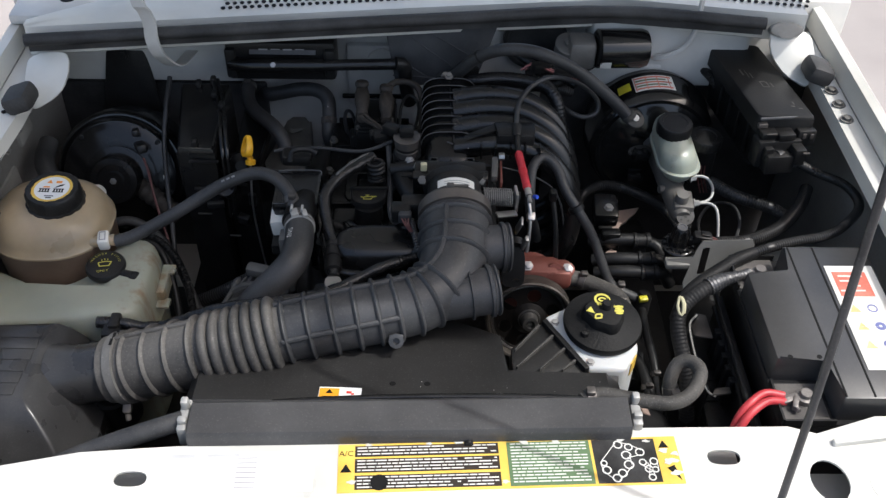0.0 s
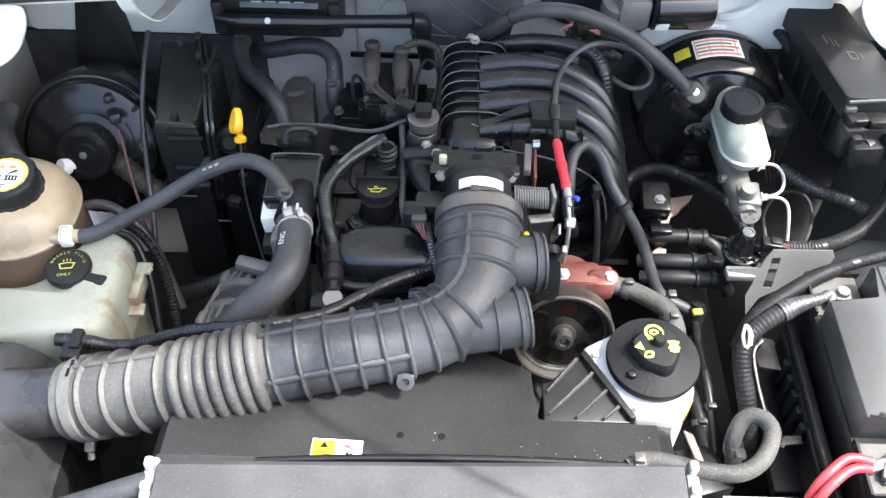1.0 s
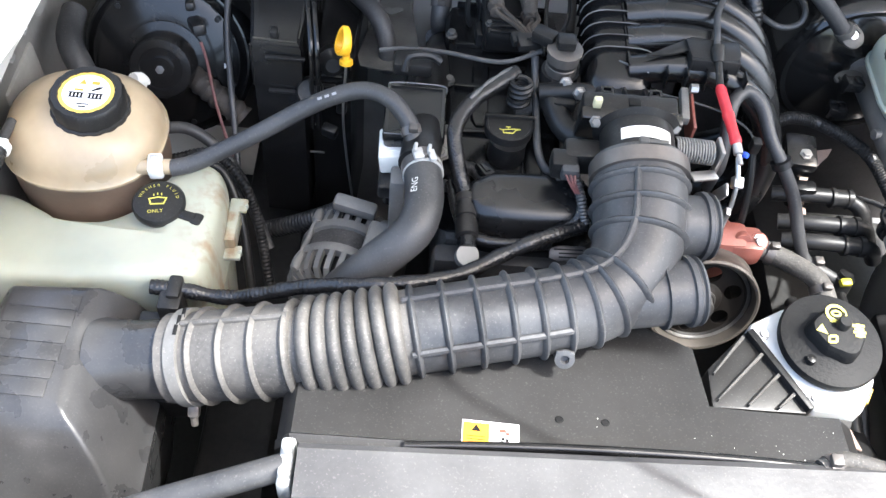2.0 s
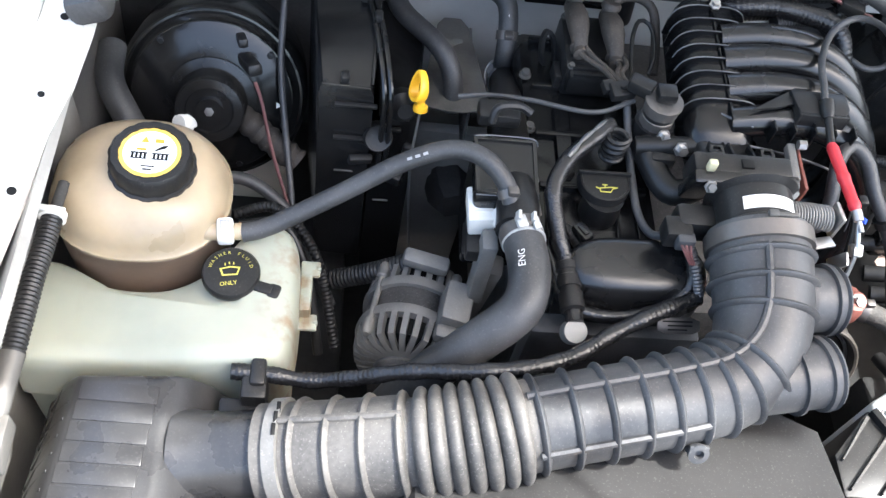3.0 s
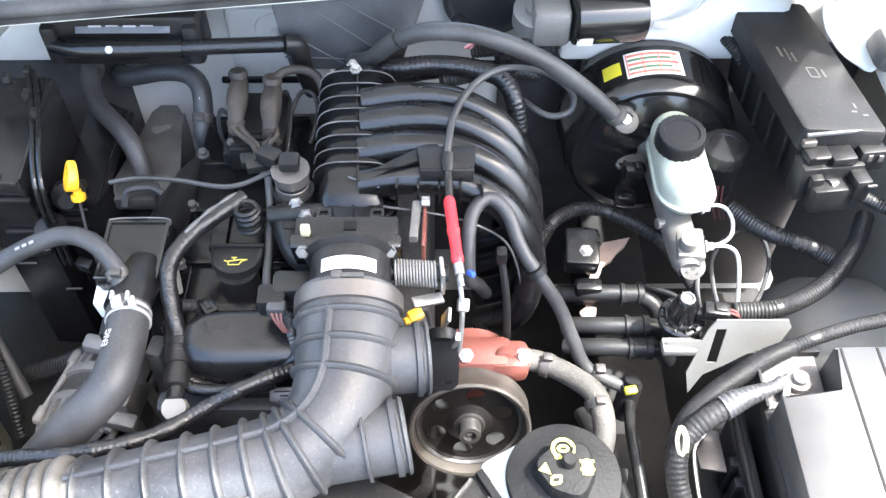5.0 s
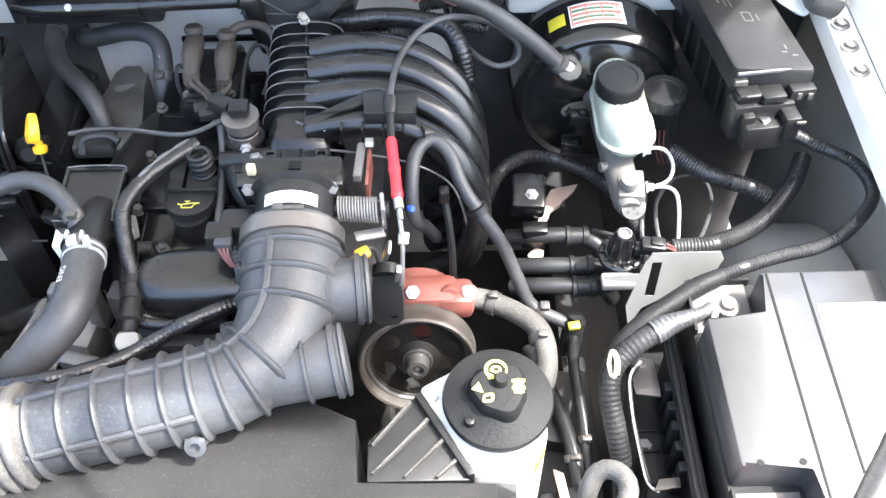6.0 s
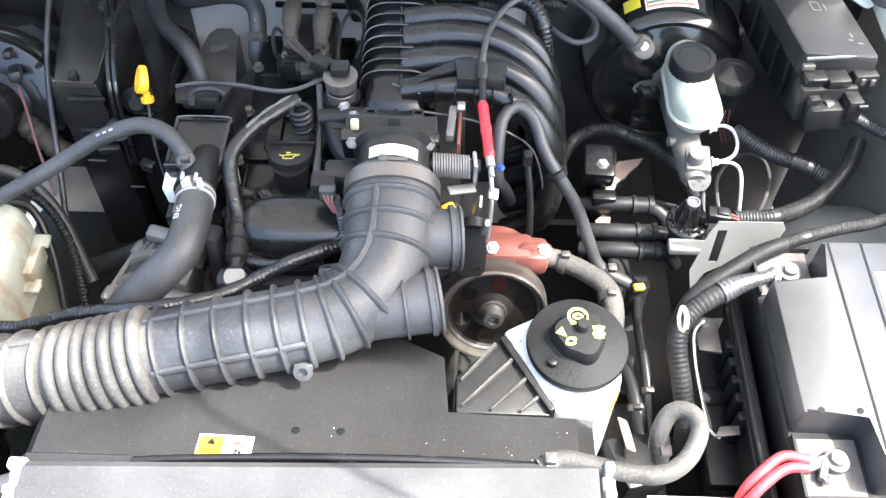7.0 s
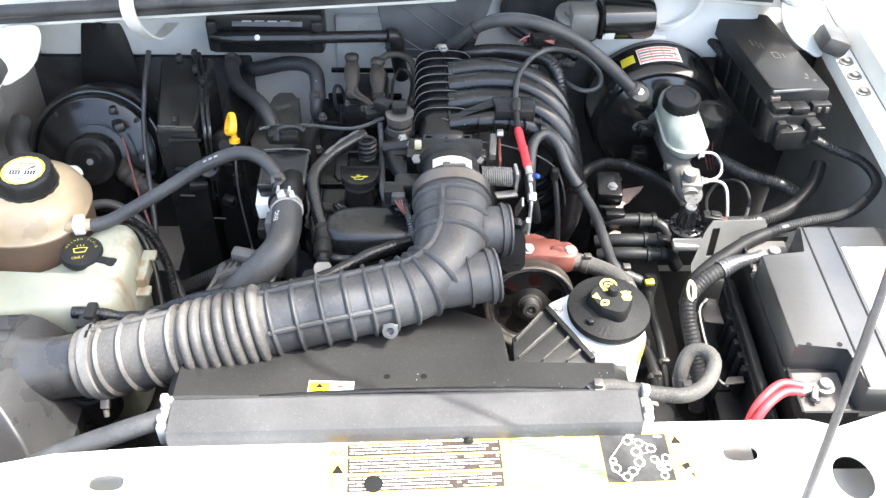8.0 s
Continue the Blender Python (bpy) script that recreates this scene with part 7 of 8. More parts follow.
single("cable_tape", b, SILVER, "crinkled silver-grey tape on the battery cable", "tape")
b = B()
pts = [(0.411, 1.02, 0.914), (0.4145, 1.01, 0.912), (0.4135, 0.997, 0.902), (0.4095, 0.996, 0.9), (0.407, 1.008, 0.907), (0.411, 1.02, 0.914)]
tube(b, pts, 0.0022, 8)
tube(b, [(0.4135, 1.019, 0.914), (0.417, 1.008, 0.911), (0.416, 0.997, 0.902)], 0.002, 8)
single("tape_loop", b, FADEY, "loop of yellowed tape on the cable bundle", "tape")
for dx in (0.0, 0.014):
    b = B()
    tube(b, [bw(-0.09, -0.118 - dx * 0.5, 0.92 - dx * 0.3), (0.49, 0.832 - dx, 0.922), (0.465, 0.815 - dx, 0.92), (0.45, 0.802 - dx, 0.905), (0.443, 0.79 - dx * 0.6, 0.875), (0.442, 0.79 - dx * 0.5, 0.8)], 0.0056, 12)
    single("positive_cable", b, REDCAB, "red battery cable from the positive terminal", "cable", group="red battery cables")
# battery tray
ty = thing("battery_tray", (0.45, 0.95, 0.65), "black battery tray with a pale steel edge strap", "battery tray")
b = B()
box(b, (0.6, 0.95, 0.7), (0.26, 0.38, 0.03), 0.006)
box(b, (0.494, 0.94, 0.78), (0.008, 0.26, 0.17), 0.002)
box(b, (0.472, 0.96, 0.772), (0.04, 0.2, 0.02), 0.003)
part("tray", b, BATT, ty)
b = B()
sweep(b, spline([(0.456, 1.046, 0.846), (0.441, 1.026, 0.845), (0.438, 0.98, 0.842), (0.44, 0.935, 0.84), (0.444, 0.902, 0.838), (0.455, 0.893, 0.836)], 0.006), 0.0016, 8)
es = part("edge_strap", b, APRON, ty, "thin pale painted steel edge")
b = B()
loft(b, [[(x, y, 0.842), (x + 0.002, y, 0.842), (x + 0.002, y, 0.77), (x, y, 0.77)] for x, y in ((0.4565, 1.046), (0.4415, 1.026), (0.4385, 0.98), (0.4405, 0.935), (0.4445, 0.902))])
part("side_wall", b, BATT, ty)
for poly in ([(0.446, 1.008), (0.474, 1.004), (0.473, 1.052), (0.456, 1.056), (0.444, 1.03)], [(0.449, 0.893), (0.478, 0.896), (0.478, 0.908), (0.456, 0.906)]):
    b = B()
    prism(b, poly, Matrix.Translation((0, 0, 0.836)), 0.004, 0.001)
    part("corner_plate", b, CLAMP, ty, "dusty pale steel corner plate")
for k in range(5):
    b = B()
    box(b, (0.484, 0.918 + 0.024 * k, 0.815), (0.012, 0.012, 0.06), 0.002)
    part("wall_notch", b, BATT, ty)
for y_ in (0.925, 0.965, 0.99):
    b = B()
    box(b, (0.462, y_, 0.784), (0.03, 0.003, 0.004), 0.001)
    part("floor_rib", b, BATT, ty)
b = B()
hexbolt(b, (0.459, 0.972, 0.783), (0, 0, 1), 0.006, 0.006)
part("bolt", b, ALTM, ty)
for k in range(3):
    b = B()
    box(b, (0.485 + 0.004 * k, 0.95, 0.87 - k * 0.03), (0.006, 0.24, 0.01), 0.002)
    part("rib", b, BATT, ty)

# white slotted bracket and purge valve
wb = thing("slotted_bracket", (0.5, 1.16, 0.75), "pale white steel bracket plate with a slot", "bracket")
PA_, PB_, PC_ = Vector((0.478, 1.159, 0.9)), Vector((0.556, 1.151, 0.91)), Vector((0.468, 1.129, 0.83))
ex_ = (PB_ - PA_).normalized()
nz_ = ex_.cross(PA_ - PC_).normalized()
PM = Matrix((ex_, nz_.cross(ex_), nz_)).transposed().to_4x4()
PM.translation = PA_
b = B()
plate(b, [(0.0003, -0.0002), (0.0778, 0.0008), (0.0813, -0.0083), (0.0661, -0.0362), (0.0354, -0.0444), (0.0109, -0.0607), (-0.0123, -0.0739), (-0.0283, -0.1006), (-0.0310, -0.0717), (-0.0195, -0.0418), (-0.0543, -0.0429), (-0.0548, -0.0302), (-0.0149, -0.0275), (-0.0089, -0.0134)],
      [[(0.0004, -0.0118), (0.0117, -0.0117), (0.0025, -0.0575), (-0.0091, -0.0577)]], PM, -0.003)
part("plate", b, BRACK, wb)
b = B()
box(b, PM @ Vector((-0.04, -0.04, -0.006)), (0.04, 0.02, 0.012), 0.003)
part("tab", b, BRACK, wb)
pv = thing("purge_valve", (0.448, 1.187, 0.84), "round black ribbed purge valve on the bracket", "valve")
PVA = (-0.03, -0.06, 1)
b = B()
lathe(b, (0.45, 1.188, 0.862), PVA, [(0.019, -0.034), (0.02, -0.006), (0.0265, -0.005), (0.0275, -0.003), (0.0275, 0.003), (0.0255, 0.005), (0.022, 0.0055), (0.02, 0.009)], 48)
part("housing", b, DUSKY, pv)
b = B()
lathe(b, (0.45, 1.188, 0.867), PVA, [(0.019, 0), (0.0175, 0.012), (0.0145, 0.028), (0.012, 0.036), (0.0105, 0.0375), (0.008, 0.036), (0.007, 0.03), (0.0, 0.03)], 64, lambda i: 1.0 if i % 8 < 3 else 0.86)
part("fluted_cone", b, GLOSS, pv, "fluted black cone")
# port rim in the same painted highlight grey
b = B()
lathe(b, (0.449, 1.1865, 0.903), PVA, [(0.0085, 0), (0.0085, 0.0022), (0.0065, 0.0026), (0.0058, 0.001)], 20)
part("port_ring", b, EDGE, pv, "port rim in pale highlight grey")
for k in range(12):
    a_ = 2 * math.pi * k / 12
    b = B()
    box(b, (0.45 + 0.0235 * math.cos(a_), 1.188 + 0.0235 * math.sin(a_), 0.8685), (0.006, 0.0025, 0.003), 0.0006, turn(0, 0, math.degrees(a_)))
    part("cap_rib", b, GLOSS, pv)
b = B()
box(b, (0.484, 1.18, 0.887), (0.03, 0.018, 0.016), 0.003, turn(0, 5, -6))
box(b, (0.47, 1.182, 0.88), (0.016, 0.012, 0.012), 0.002)
box(b, (0.488, 1.18, 0.8965), (0.014, 0.012, 0.003), 0.001, turn(0, 5, -6))
part("plug", b, BLACK, pv)
b = B()
for k in range(2):
    tube(b, [(0.499, 1.178 + 0.005 * k, 0.887), (0.508, 1.176 + 0.005 * k, 0.884), (0.515, 1.18, 0.87), (0.516, 1.188, 0.84)], 0.0016, 6)
part("plug_wire", b, OXBLOOD, pv)

# solenoid
so = thing("fuel_solenoid", (0.35, 1.3, 0.8), "square black solenoid block with a bright bolt", "solenoid")
b = B()
box(b, (0.348, 1.312, 0.832), (0.044, 0.055, 0.032), 0.006, turn(8, 0, -4))
box(b, (0.348, 1.33, 0.835), (0.03, 0.025, 0.025), 0.008)
box(b, (0.355, 1.27, 0.80), (0.035, 0.02, 0.04), 0.005)
part("block", b, GLOSS, so)
b = B()
hexbolt(b, (0.351, 1.3, 0.847), (0, -0.15, 1), 0.006, 0.006)
part("bolt", b, STEEL, so)
tf = thing("torn_foil", (0.39, 1.27, 0.8), "torn pale pinkish insulation scraps behind the hoses", "scrap")
b = B()
prism(b, [(0.357, 1.287), (0.368, 1.315), (0.373, 1.334), (0.386, 1.358), (0.402, 1.36), (0.424, 1.367), (0.414, 1.35), (0.4, 1.338), (0.394, 1.326), (0.381, 1.319), (0.378, 1.308), (0.372, 1.296), (0.366, 1.29), (0.359, 1.279)], Matrix.Translation((0, 0, 0.788)), 0.004, 0.001)
part("scrap", b, SCRAP, tf)
b = B()
prism(b, [(0.345, 1.25), (0.357, 1.262), (0.368, 1.258), (0.366, 1.246), (0.35, 1.236)], Matrix.Translation((0, 0, 0.78)), 0.004, 0.001)
part("scrap", b, SCRAP, tf)

# fuse box
fb = thing("fuse_box", (0.62, 1.4, 0.9), "black under-hood fuse box with a moulded lid", "fuse box")
FB = Matrix(((0.768, -0.12, 0.0, 0.6206), (-0.048, 1.02, 0.07, 1.432), (0.0, -0.07, 1.0, 0.9925), (0.0, 0.0, 0.0, 1.0)))


def fuse_loop(s, z, dx=0.0):
    return [FB @ Vector((x * s + dx, y * s if y < 0 else y * s + 0.065, z)) for x, y in rrect(0.125, 0.19, 0.008, 4)]


b = B()
loft(b, [fuse_loop(s, z) for z, s in ((-0.012, 0.96), (-0.01, 1.0), (0.017, 1.0), (0.021, 0.98), (0.022, 0.95))])
part("lid", b, COVERB, fb)
b = B()
loft(b, [fuse_loop(s, z, 0.006) for z, s in ((-0.09, 0.8), (-0.03, 0.86), (-0.011, 0.9))])
part("base", b, BLACK, fb)
for k in range(4):
    b = B()
    box(b, FB @ Vector((-0.055, -0.06 + k * 0.042, -0.045)), (0.006, 0.004, 0.06), 0.001, turn(-4, 0.5, 7))
    part("side_rib", b, BLACK, fb)
# bar along the lid front, a highlight painted in pale grey
b = B()
box(b, FB @ Vector((0, -0.094, 0.0195)), (0.092, 0.004, 0.004), 0.001, turn(-4, 0.5, 7))
part("edge_glint", b, EDGE, fb, "front edge bar in pale highlight grey")
b = B()
for x, y, w, h in ((-0.03, 0.05, 0.004, 0.02), (-0.02, 0.045, 0.002, 0.026), (-0.012, 0.04, 0.003, 0.018), (0.004, 0.02, 0.012, 0.002), (0.004, 0.002, 0.012, 0.002), (-0.003, 0.011, 0.002, 0.018), (0.011, 0.011, 0.002, 0.018), (0.02, 0.01, 0.003, 0.014), (0.03, -0.06, 0.008, 0.003), (0.044, -0.066, 0.008, 0.003), (0.036, -0.05, 0.003, 0.008)):
    slab(b, FB @ Matrix.Translation((0, 0, 0.0218)), x, y, w, h, 0.0005)
part("moulded_print", b, SHIELD, fb)["kind"] = "stuff"
for x, y, z, w, d, h in ((-0.018, -0.108, -0.035, 0.075, 0.03, 0.05), (-0.02, -0.13, -0.045, 0.05, 0.025, 0.035), (-0.04, -0.108, -0.006, 0.03, 0.022, 0.014), (-0.005, -0.108, -0.004, 0.03, 0.026, 0.012),
                         (0.045, -0.1, -0.012, 0.032, 0.016, 0.03), (0.02, -0.125, -0.03, 0.02, 0.03, 0.03), (-0.045, -0.125, -0.03, 0.016, 0.022, 0.024)):
    b = B()
    box(b, FB @ Vector((x, y, z)), (w, d, h), 0.003, turn(-4, 0.5, 7))
    part("connector", b, BLACK, fb)
for x, y, z, w, d, h in ((0.038, -0.1085, -0.006, 0.006, 0.003, 0.01), (0.054, -0.1085, -0.006, 0.006, 0.003, 0.01), (-0.04, -0.12, 0.0015, 0.018, 0.003, 0.003), (-0.052, -0.1, 0.006, 0.016, 0.008, 0.008), (0.03, -0.14, -0.02, 0.012, 0.003, 0.004)):
    b = B()
    box(b, FB @ Vector((x, y, z)), (w, d, h), 0.001, turn(-4, 0.5, 7))
    part("latch", b, CLAMP, fb)

lr = thing("main_loom", (0.64, 1.3, 0.85), "thick corrugated main loom from fuse box to battery", "wiring loom")
b = B()
corrugated(b, [(0.622, 1.3, 0.963), (0.645, 1.308, 0.955), (0.69, 1.295, 0.937), (0.735, 1.265, 0.932), (0.742, 1.215, 0.93), (0.7, 1.166, 0.928), (0.661, 1.145, 0.925), (0.618, 1.134, 0.925), (0.575, 1.12, 0.925), (0.54, 1.107, 0.923)], 0.0082, 0.0042, 0.0008, 14)
part("conduit", b, CORR, lr)
b = B()
tube(b, [(0.545, 1.109, 0.923), (0.52, 1.1, 0.918), (0.498, 1.089, 0.912), (0.455, 1.064, 0.9), (0.43, 1.045, 0.885), (0.415, 1.02, 0.86)], lambda k, s: 0.0092 + 0.002 * min(1, s / 0.03) + 0.0003 * math.sin(s * 900), 14, 0.003)
part("sheath", b, TAPE, lr, "black taped sheath at the loom end")
b = B()
tube(b, [(0.615, 1.297, 0.965), (0.63, 1.303, 0.961), (0.655, 1.308, 0.95)], 0.0125, 12)
part("tape", b, SILVER, lr)
b = B()
corrugated(b, [(0.516, 1.201, 0.855), (0.572, 1.204, 0.86), (0.635, 1.239, 0.86), (0.684, 1.294, 0.86), (0.711, 1.343, 0.86)], 0.0118, 0.0042, 0.0009, 14)
part("conduit", b, CORR, lr)
b = B()
corrugated(b, [(0.54, 1.36, 0.86), (0.58, 1.32, 0.86), (0.63, 1.3, 0.855), (0.663, 1.285, 0.845)], 0.0118, 0.0042, 0.0009, 14)
part("conduit", b, CORR, lr)
b = B()
corrugated(b, [(0.29, 1.33, 0.79), (0.315, 1.37, 0.815), (0.345, 1.386, 0.825), (0.37, 1.388, 0.826), (0.395, 1.381, 0.825), (0.438, 1.357, 0.82), (0.468, 1.332, 0.81), (0.5, 1.29, 0.78)], 0.0095, 0.0038, 0.0008, 14)
part("conduit", b, CORR, lr)
for k, pts_ in enumerate(([(0.522, 1.256, 0.79), (0.519, 1.285, 0.8), (0.525, 1.322, 0.805), (0.555, 1.357, 0.81), (0.59, 1.356, 0.81), (0.598, 1.32, 0.805), (0.58, 1.272, 0.8), (0.555, 1.236, 0.79), (0.53, 1.2, 0.76)],
                          [(0.505, 1.24, 0.77), (0.5, 1.28, 0.79), (0.51, 1.33, 0.8), (0.52, 1.36, 0.8)], [(0.49, 1.2, 0.8), (0.482, 1.24, 0.8), (0.47, 1.27, 0.79), (0.44, 1.3, 0.77)])):
    b = B()
    tube(b, pts_, 0.0036 if k else 0.003, 8)
    part("wire_loop", b, CABLE, lr)

# ==== firewall side ====
bl = thing("blower_housing", (-0.55, 1.48, 0.75), "round gloss black heater blower housing with a motor", "blower housing")
HC, HA = Vector((-0.538, 1.428, 0.81)), Vector((0.04, -0.86, 0.44)).normalized()
b = B()
lathe(b, HC, HA, [(0.1, -0.1), (0.118, -0.08), (0.12, 0.0), (0.114, 0.01), (0.105, 0.014), (0.1, 0.024), (0.085, 0.03), (0.05, 0.032)], 56)
part("drum", b, DUSKY, bl)
b = B()
lathe(b, HC + HA * 0.03, HA, [(0.058, 0), (0.057, 0.004), (0.045, 0.006), (0.044, 0.034), (0.041, 0.039), (0.03, 0.04), (0.0285, 0.036), (0.017, 0.036), (0.0165, 0.042), (0.0, 0.042)], 40)
part("motor", b, DUSKY, bl)
for r0, h in ((0.1, 0.021), (0.112, 0.0115)):
    b = B()
    lathe(b, HC + HA * h, HA, [(r0 - 0.003, 0), (r0 - 0.0015, 0.003), (r0 + 0.0015, 0.003), (r0 + 0.003, 0)], 64)
    part("rim_bead", b, ENAMEL, bl)
for a in (40, 130, 200, 290, 340):
    m = frame_of(HC, HA)
    b = B()
    hexbolt(b, m @ Vector((0.095 * math.cos(radians(a)), 0.095 * math.sin(radians(a)), 0.024)), HA, 0.004, 0.005)
    part("screw", b, BLACK, bl)
b = B()
lathe(b, HC + HA * 0.071, HA, [(0.006, 0), (0.006, 0.003), (0.003, 0.0035)], 6)
part("motor_nut", b, STEEL, bl)
b = B()
prism(b, [(-0.004, -0.004), (0.004, 0), (-0.004, 0.004)], frame_of(HC + HA * 0.031 + Vector((0.085, 0, 0.0)), HA), 0.001)
part("arrow_mark", b, WHITE, bl)
b = B()
lathe(b, (-0.562, 1.365, 0.818), (-0.5, -0.6, 0.5), [(0.01, -0.024), (0.0135, 0.0), (0.0135, 0.014), (0.011, 0.018), (0.0, 0.018)], 20)
part("drain_cap", b, WORN, bl, "small off-white rubber cap")
b = B()
box(b, (-0.488, 1.41, 0.885), (0.018, 0.05, 0.016), 0.004, turn(-25, 0, 25))
box(b, (-0.5, 1.435, 0.9), (0.012, 0.03, 0.012), 0.003, turn(-25, 0, 15))
part("motor_plug", b, BLACK, bl)
b = B()
tube(b, [(-0.48, 1.39, 0.875), (-0.47, 1.37, 0.86), (-0.455, 1.33, 0.82), (-0.43, 1.28, 0.77)], 0.0022, 8)
part("motor_wire", b, OXBLOOD, bl, "thin red-brown motor wire")
b = B()
tube(b, [(-0.51, 1.405, 0.81), (-0.49, 1.385, 0.805), (-0.455, 1.365, 0.79), (-0.425, 1.352, 0.772)], lambda k, s: 0.017 + 0.0016 * math.sin(s * 420), 16, 0.004)
part("air_pipe", b, TAN, bl)

eb = thing("evaporator_housing", (-0.37, 1.47, 0.7), "tall black plastic evaporator housing against the firewall", "evaporator housing")
b = B()
loft(b, [[(x0, y0, z0 - d), (x1, y1, z0 - d), (x2, y2, z2 - d), (x3, y3, z2 - d)] for d, x0, y0, x1, y1, x2, y2, x3, y3, z0, z2 in
         ((0.35, -0.4, 1.335, -0.335, 1.33, -0.33, 1.5, -0.42, 1.5, 0.94, 0.965), (0.01, -0.4, 1.335, -0.335, 1.33, -0.33, 1.5, -0.42, 1.5, 0.94, 0.965), (0.0, -0.395, 1.34, -0.34, 1.336, -0.335, 1.495, -0.415, 1.495, 0.94, 0.965))])
part("case", b, DUSKY, eb)
b = B()
loft(b, [[(x0, y0, z0 - d), (x1, y1, z0 - d), (x2, y2, z2 - d), (x3, y3, z2 - d)] for d, x0, y0, x1, y1, x2, y2, x3, y3, z0, z2 in
         ((0.35, -0.33, 1.365, -0.275, 1.37, -0.265, 1.55, -0.33, 1.58, 0.855, 0.86), (0.01, -0.33, 1.365, -0.275, 1.37, -0.265, 1.55, -0.33, 1.58, 0.855, 0.86), (0.0, -0.325, 1.37, -0.28, 1.375, -0.27, 1.545, -0.325, 1.575, 0.855, 0.86))])
part("side_case", b, DUSKY, eb)
for dx in (0.0, 0.008):
    b = B()
    tube(b, [(-0.36 + dx, 1.5, 0.972), (-0.34 + dx, 1.43, 0.962), (-0.327 + dx, 1.36, 0.945), (-0.322 + dx, 1.33, 0.91), (-0.322 + dx, 1.32, 0.8)], 0.0035, 8)
    part("seam_flange", b, GLOSS, eb)
for x, y, z in ((-0.385, 1.49, 0.97), (-0.352, 1.46, 0.968), (-0.335, 1.43, 0.965), (-0.315, 1.385, 0.862), (-0.37, 1.345, 0.945), (-0.36, 1.5, 0.972), (-0.3, 1.4, 0.864)):
    b = B()
    box(b, (x, y, z), (0.01, 0.014, 0.012), 0.003)
    part("seam_clip", b, BLACK, eb)
for x, y, z, l in ((-0.315, 1.362, 0.84, 0.04), (-0.355, 1.326, 0.92, 0.05), (-0.355, 1.326, 0.86, 0.05)):
    b = B()
    box(b, (x, y, z), (l, 0.006, 0.004), 0.001)
    part("ledge", b, BLACK, eb)
for pts_ in ([(-0.396, 1.337, 0.941), (-0.34, 1.333, 0.942)], [(-0.338, 1.338, 0.943), (-0.333, 1.49, 0.967)], [(-0.323, 1.368, 0.856), (-0.282, 1.373, 0.857)], [(-0.278, 1.378, 0.858), (-0.268, 1.54, 0.862)], [(-0.4, 1.336, 0.93), (-0.4, 1.335, 0.86)]):
    b = B()
    sweep(b, spline(pts_, 0.01), 0.0022, 8)
    part("edge_bead", b, ENAMEL, eb)
b = B()
lathe(b, (-0.325, 1.325, 0.865), (0.1, -0.8, 0.6), [(0.018, -0.02), (0.018, 0.0), (0.016, 0.003), (0.013, 0.002), (0.0, 0.002)], 28)
part("boss", b, BLACK, eb)
for x, y, z, w, d, h, rz in ((-0.345, 1.318, 0.83, 0.03, 0.01, 0.014, 12), (-0.3, 1.325, 0.79, 0.022, 0.014, 0.02, -20), (-0.285, 1.345, 0.82, 0.014, 0.01, 0.03, -8)):
    b = B()
    box(b, (x, y, z), (w, d, h), 0.003, turn(10, 5, rz))
    part("moulded_tab", b, BLACK, eb)
# highlights on the housing's shiny edges, painted as small paler bars
for x, y, z, l in ((-0.3, 1.362, 0.86, 0.028), (-0.365, 1.31, 0.815, 0.024), (-0.315, 1.3, 0.772, 0.02)):
    b = B()
    box(b, (x, y, z), (l, 0.0025, 0.0025), 0.0008, turn(0, 8, 6))
    part("edge_glint", b, SHIELD, eb, "pale bar painting an edge highlight")
b = B()
lathe(b, (-0.3, 1.365, 0.89), (0.2, -1, 0.4), [(0.02, 0), (0.02, 0.015), (0.014, 0.02), (0.01, 0.028)], 16)
part("actuator", b, BLACK, eb)

vl = thing("vacuum_pipe", (-0.16, 1.53, 0.95), "black pipe with tape wrap along the firewall", "pipe")
b = B()
tube(b, [(-0.33, 1.535, 0.985), (-0.3, 1.522, 0.99), (-0.27, 1.518, 0.992), (-0.16, 1.52, 0.992)], 0.0135, 18)
part("sleeve", b, GLOSS, vl)
b = B()
tube(b, [(-0.165, 1.52, 0.992), (-0.1, 1.521, 0.994), (-0.03, 1.523, 0.995)], lambda k, s: 0.0105 + 0.0003 * math.sin(s * 900), 14, 0.004)
part("tape_wrap", b, LOOM, vl)
b = B()
tube(b, [(-0.03, 1.52, 0.998), (-0.015, 1.525, 0.99), (-0.012, 1.53, 0.95), (-0.005, 1.54, 0.9)], 0.013, 12)
part("elbow", b, BLACK, vl)
b = B()
hexbolt(b, (-0.25, 1.507, 1.0), (0, -1, 0.9), 0.0035, 0.004)
part("bolt", b, STEEL, vl)

ecu = thing("control_module", (-0.22, 1.57, 0.98), "black control module with a printed silver label", "control module")
b = B()
box(b, (-0.24, 1.565, 0.988), (0.2, 0.06, 0.08), 0.008)
for x in (-0.33, -0.15):
    box(b, (x, 1.55, 0.988), (0.02, 0.05, 0.06), 0.005)
part("case", b, BLACK, ecu)
b = B()
slab(b, Matrix.Translation((-0.235, 1.536, 1.014)) @ turn(45, 0, 0).to_4x4(), 0, 0, 0.12, 0.018, 0.001)
lb = part("label", b, SILVER, ecu)
b = B()
for k in range(4):
    slab(b, Matrix.Translation((-0.235, 1.5353, 1.0147)) @ turn(45, 0, 0).to_4x4(), -0.035 + k * 0.022, 0.001 * (k % 2), 0.016, 0.003, 0.0012)
part("print", b, GREYINK, lb)

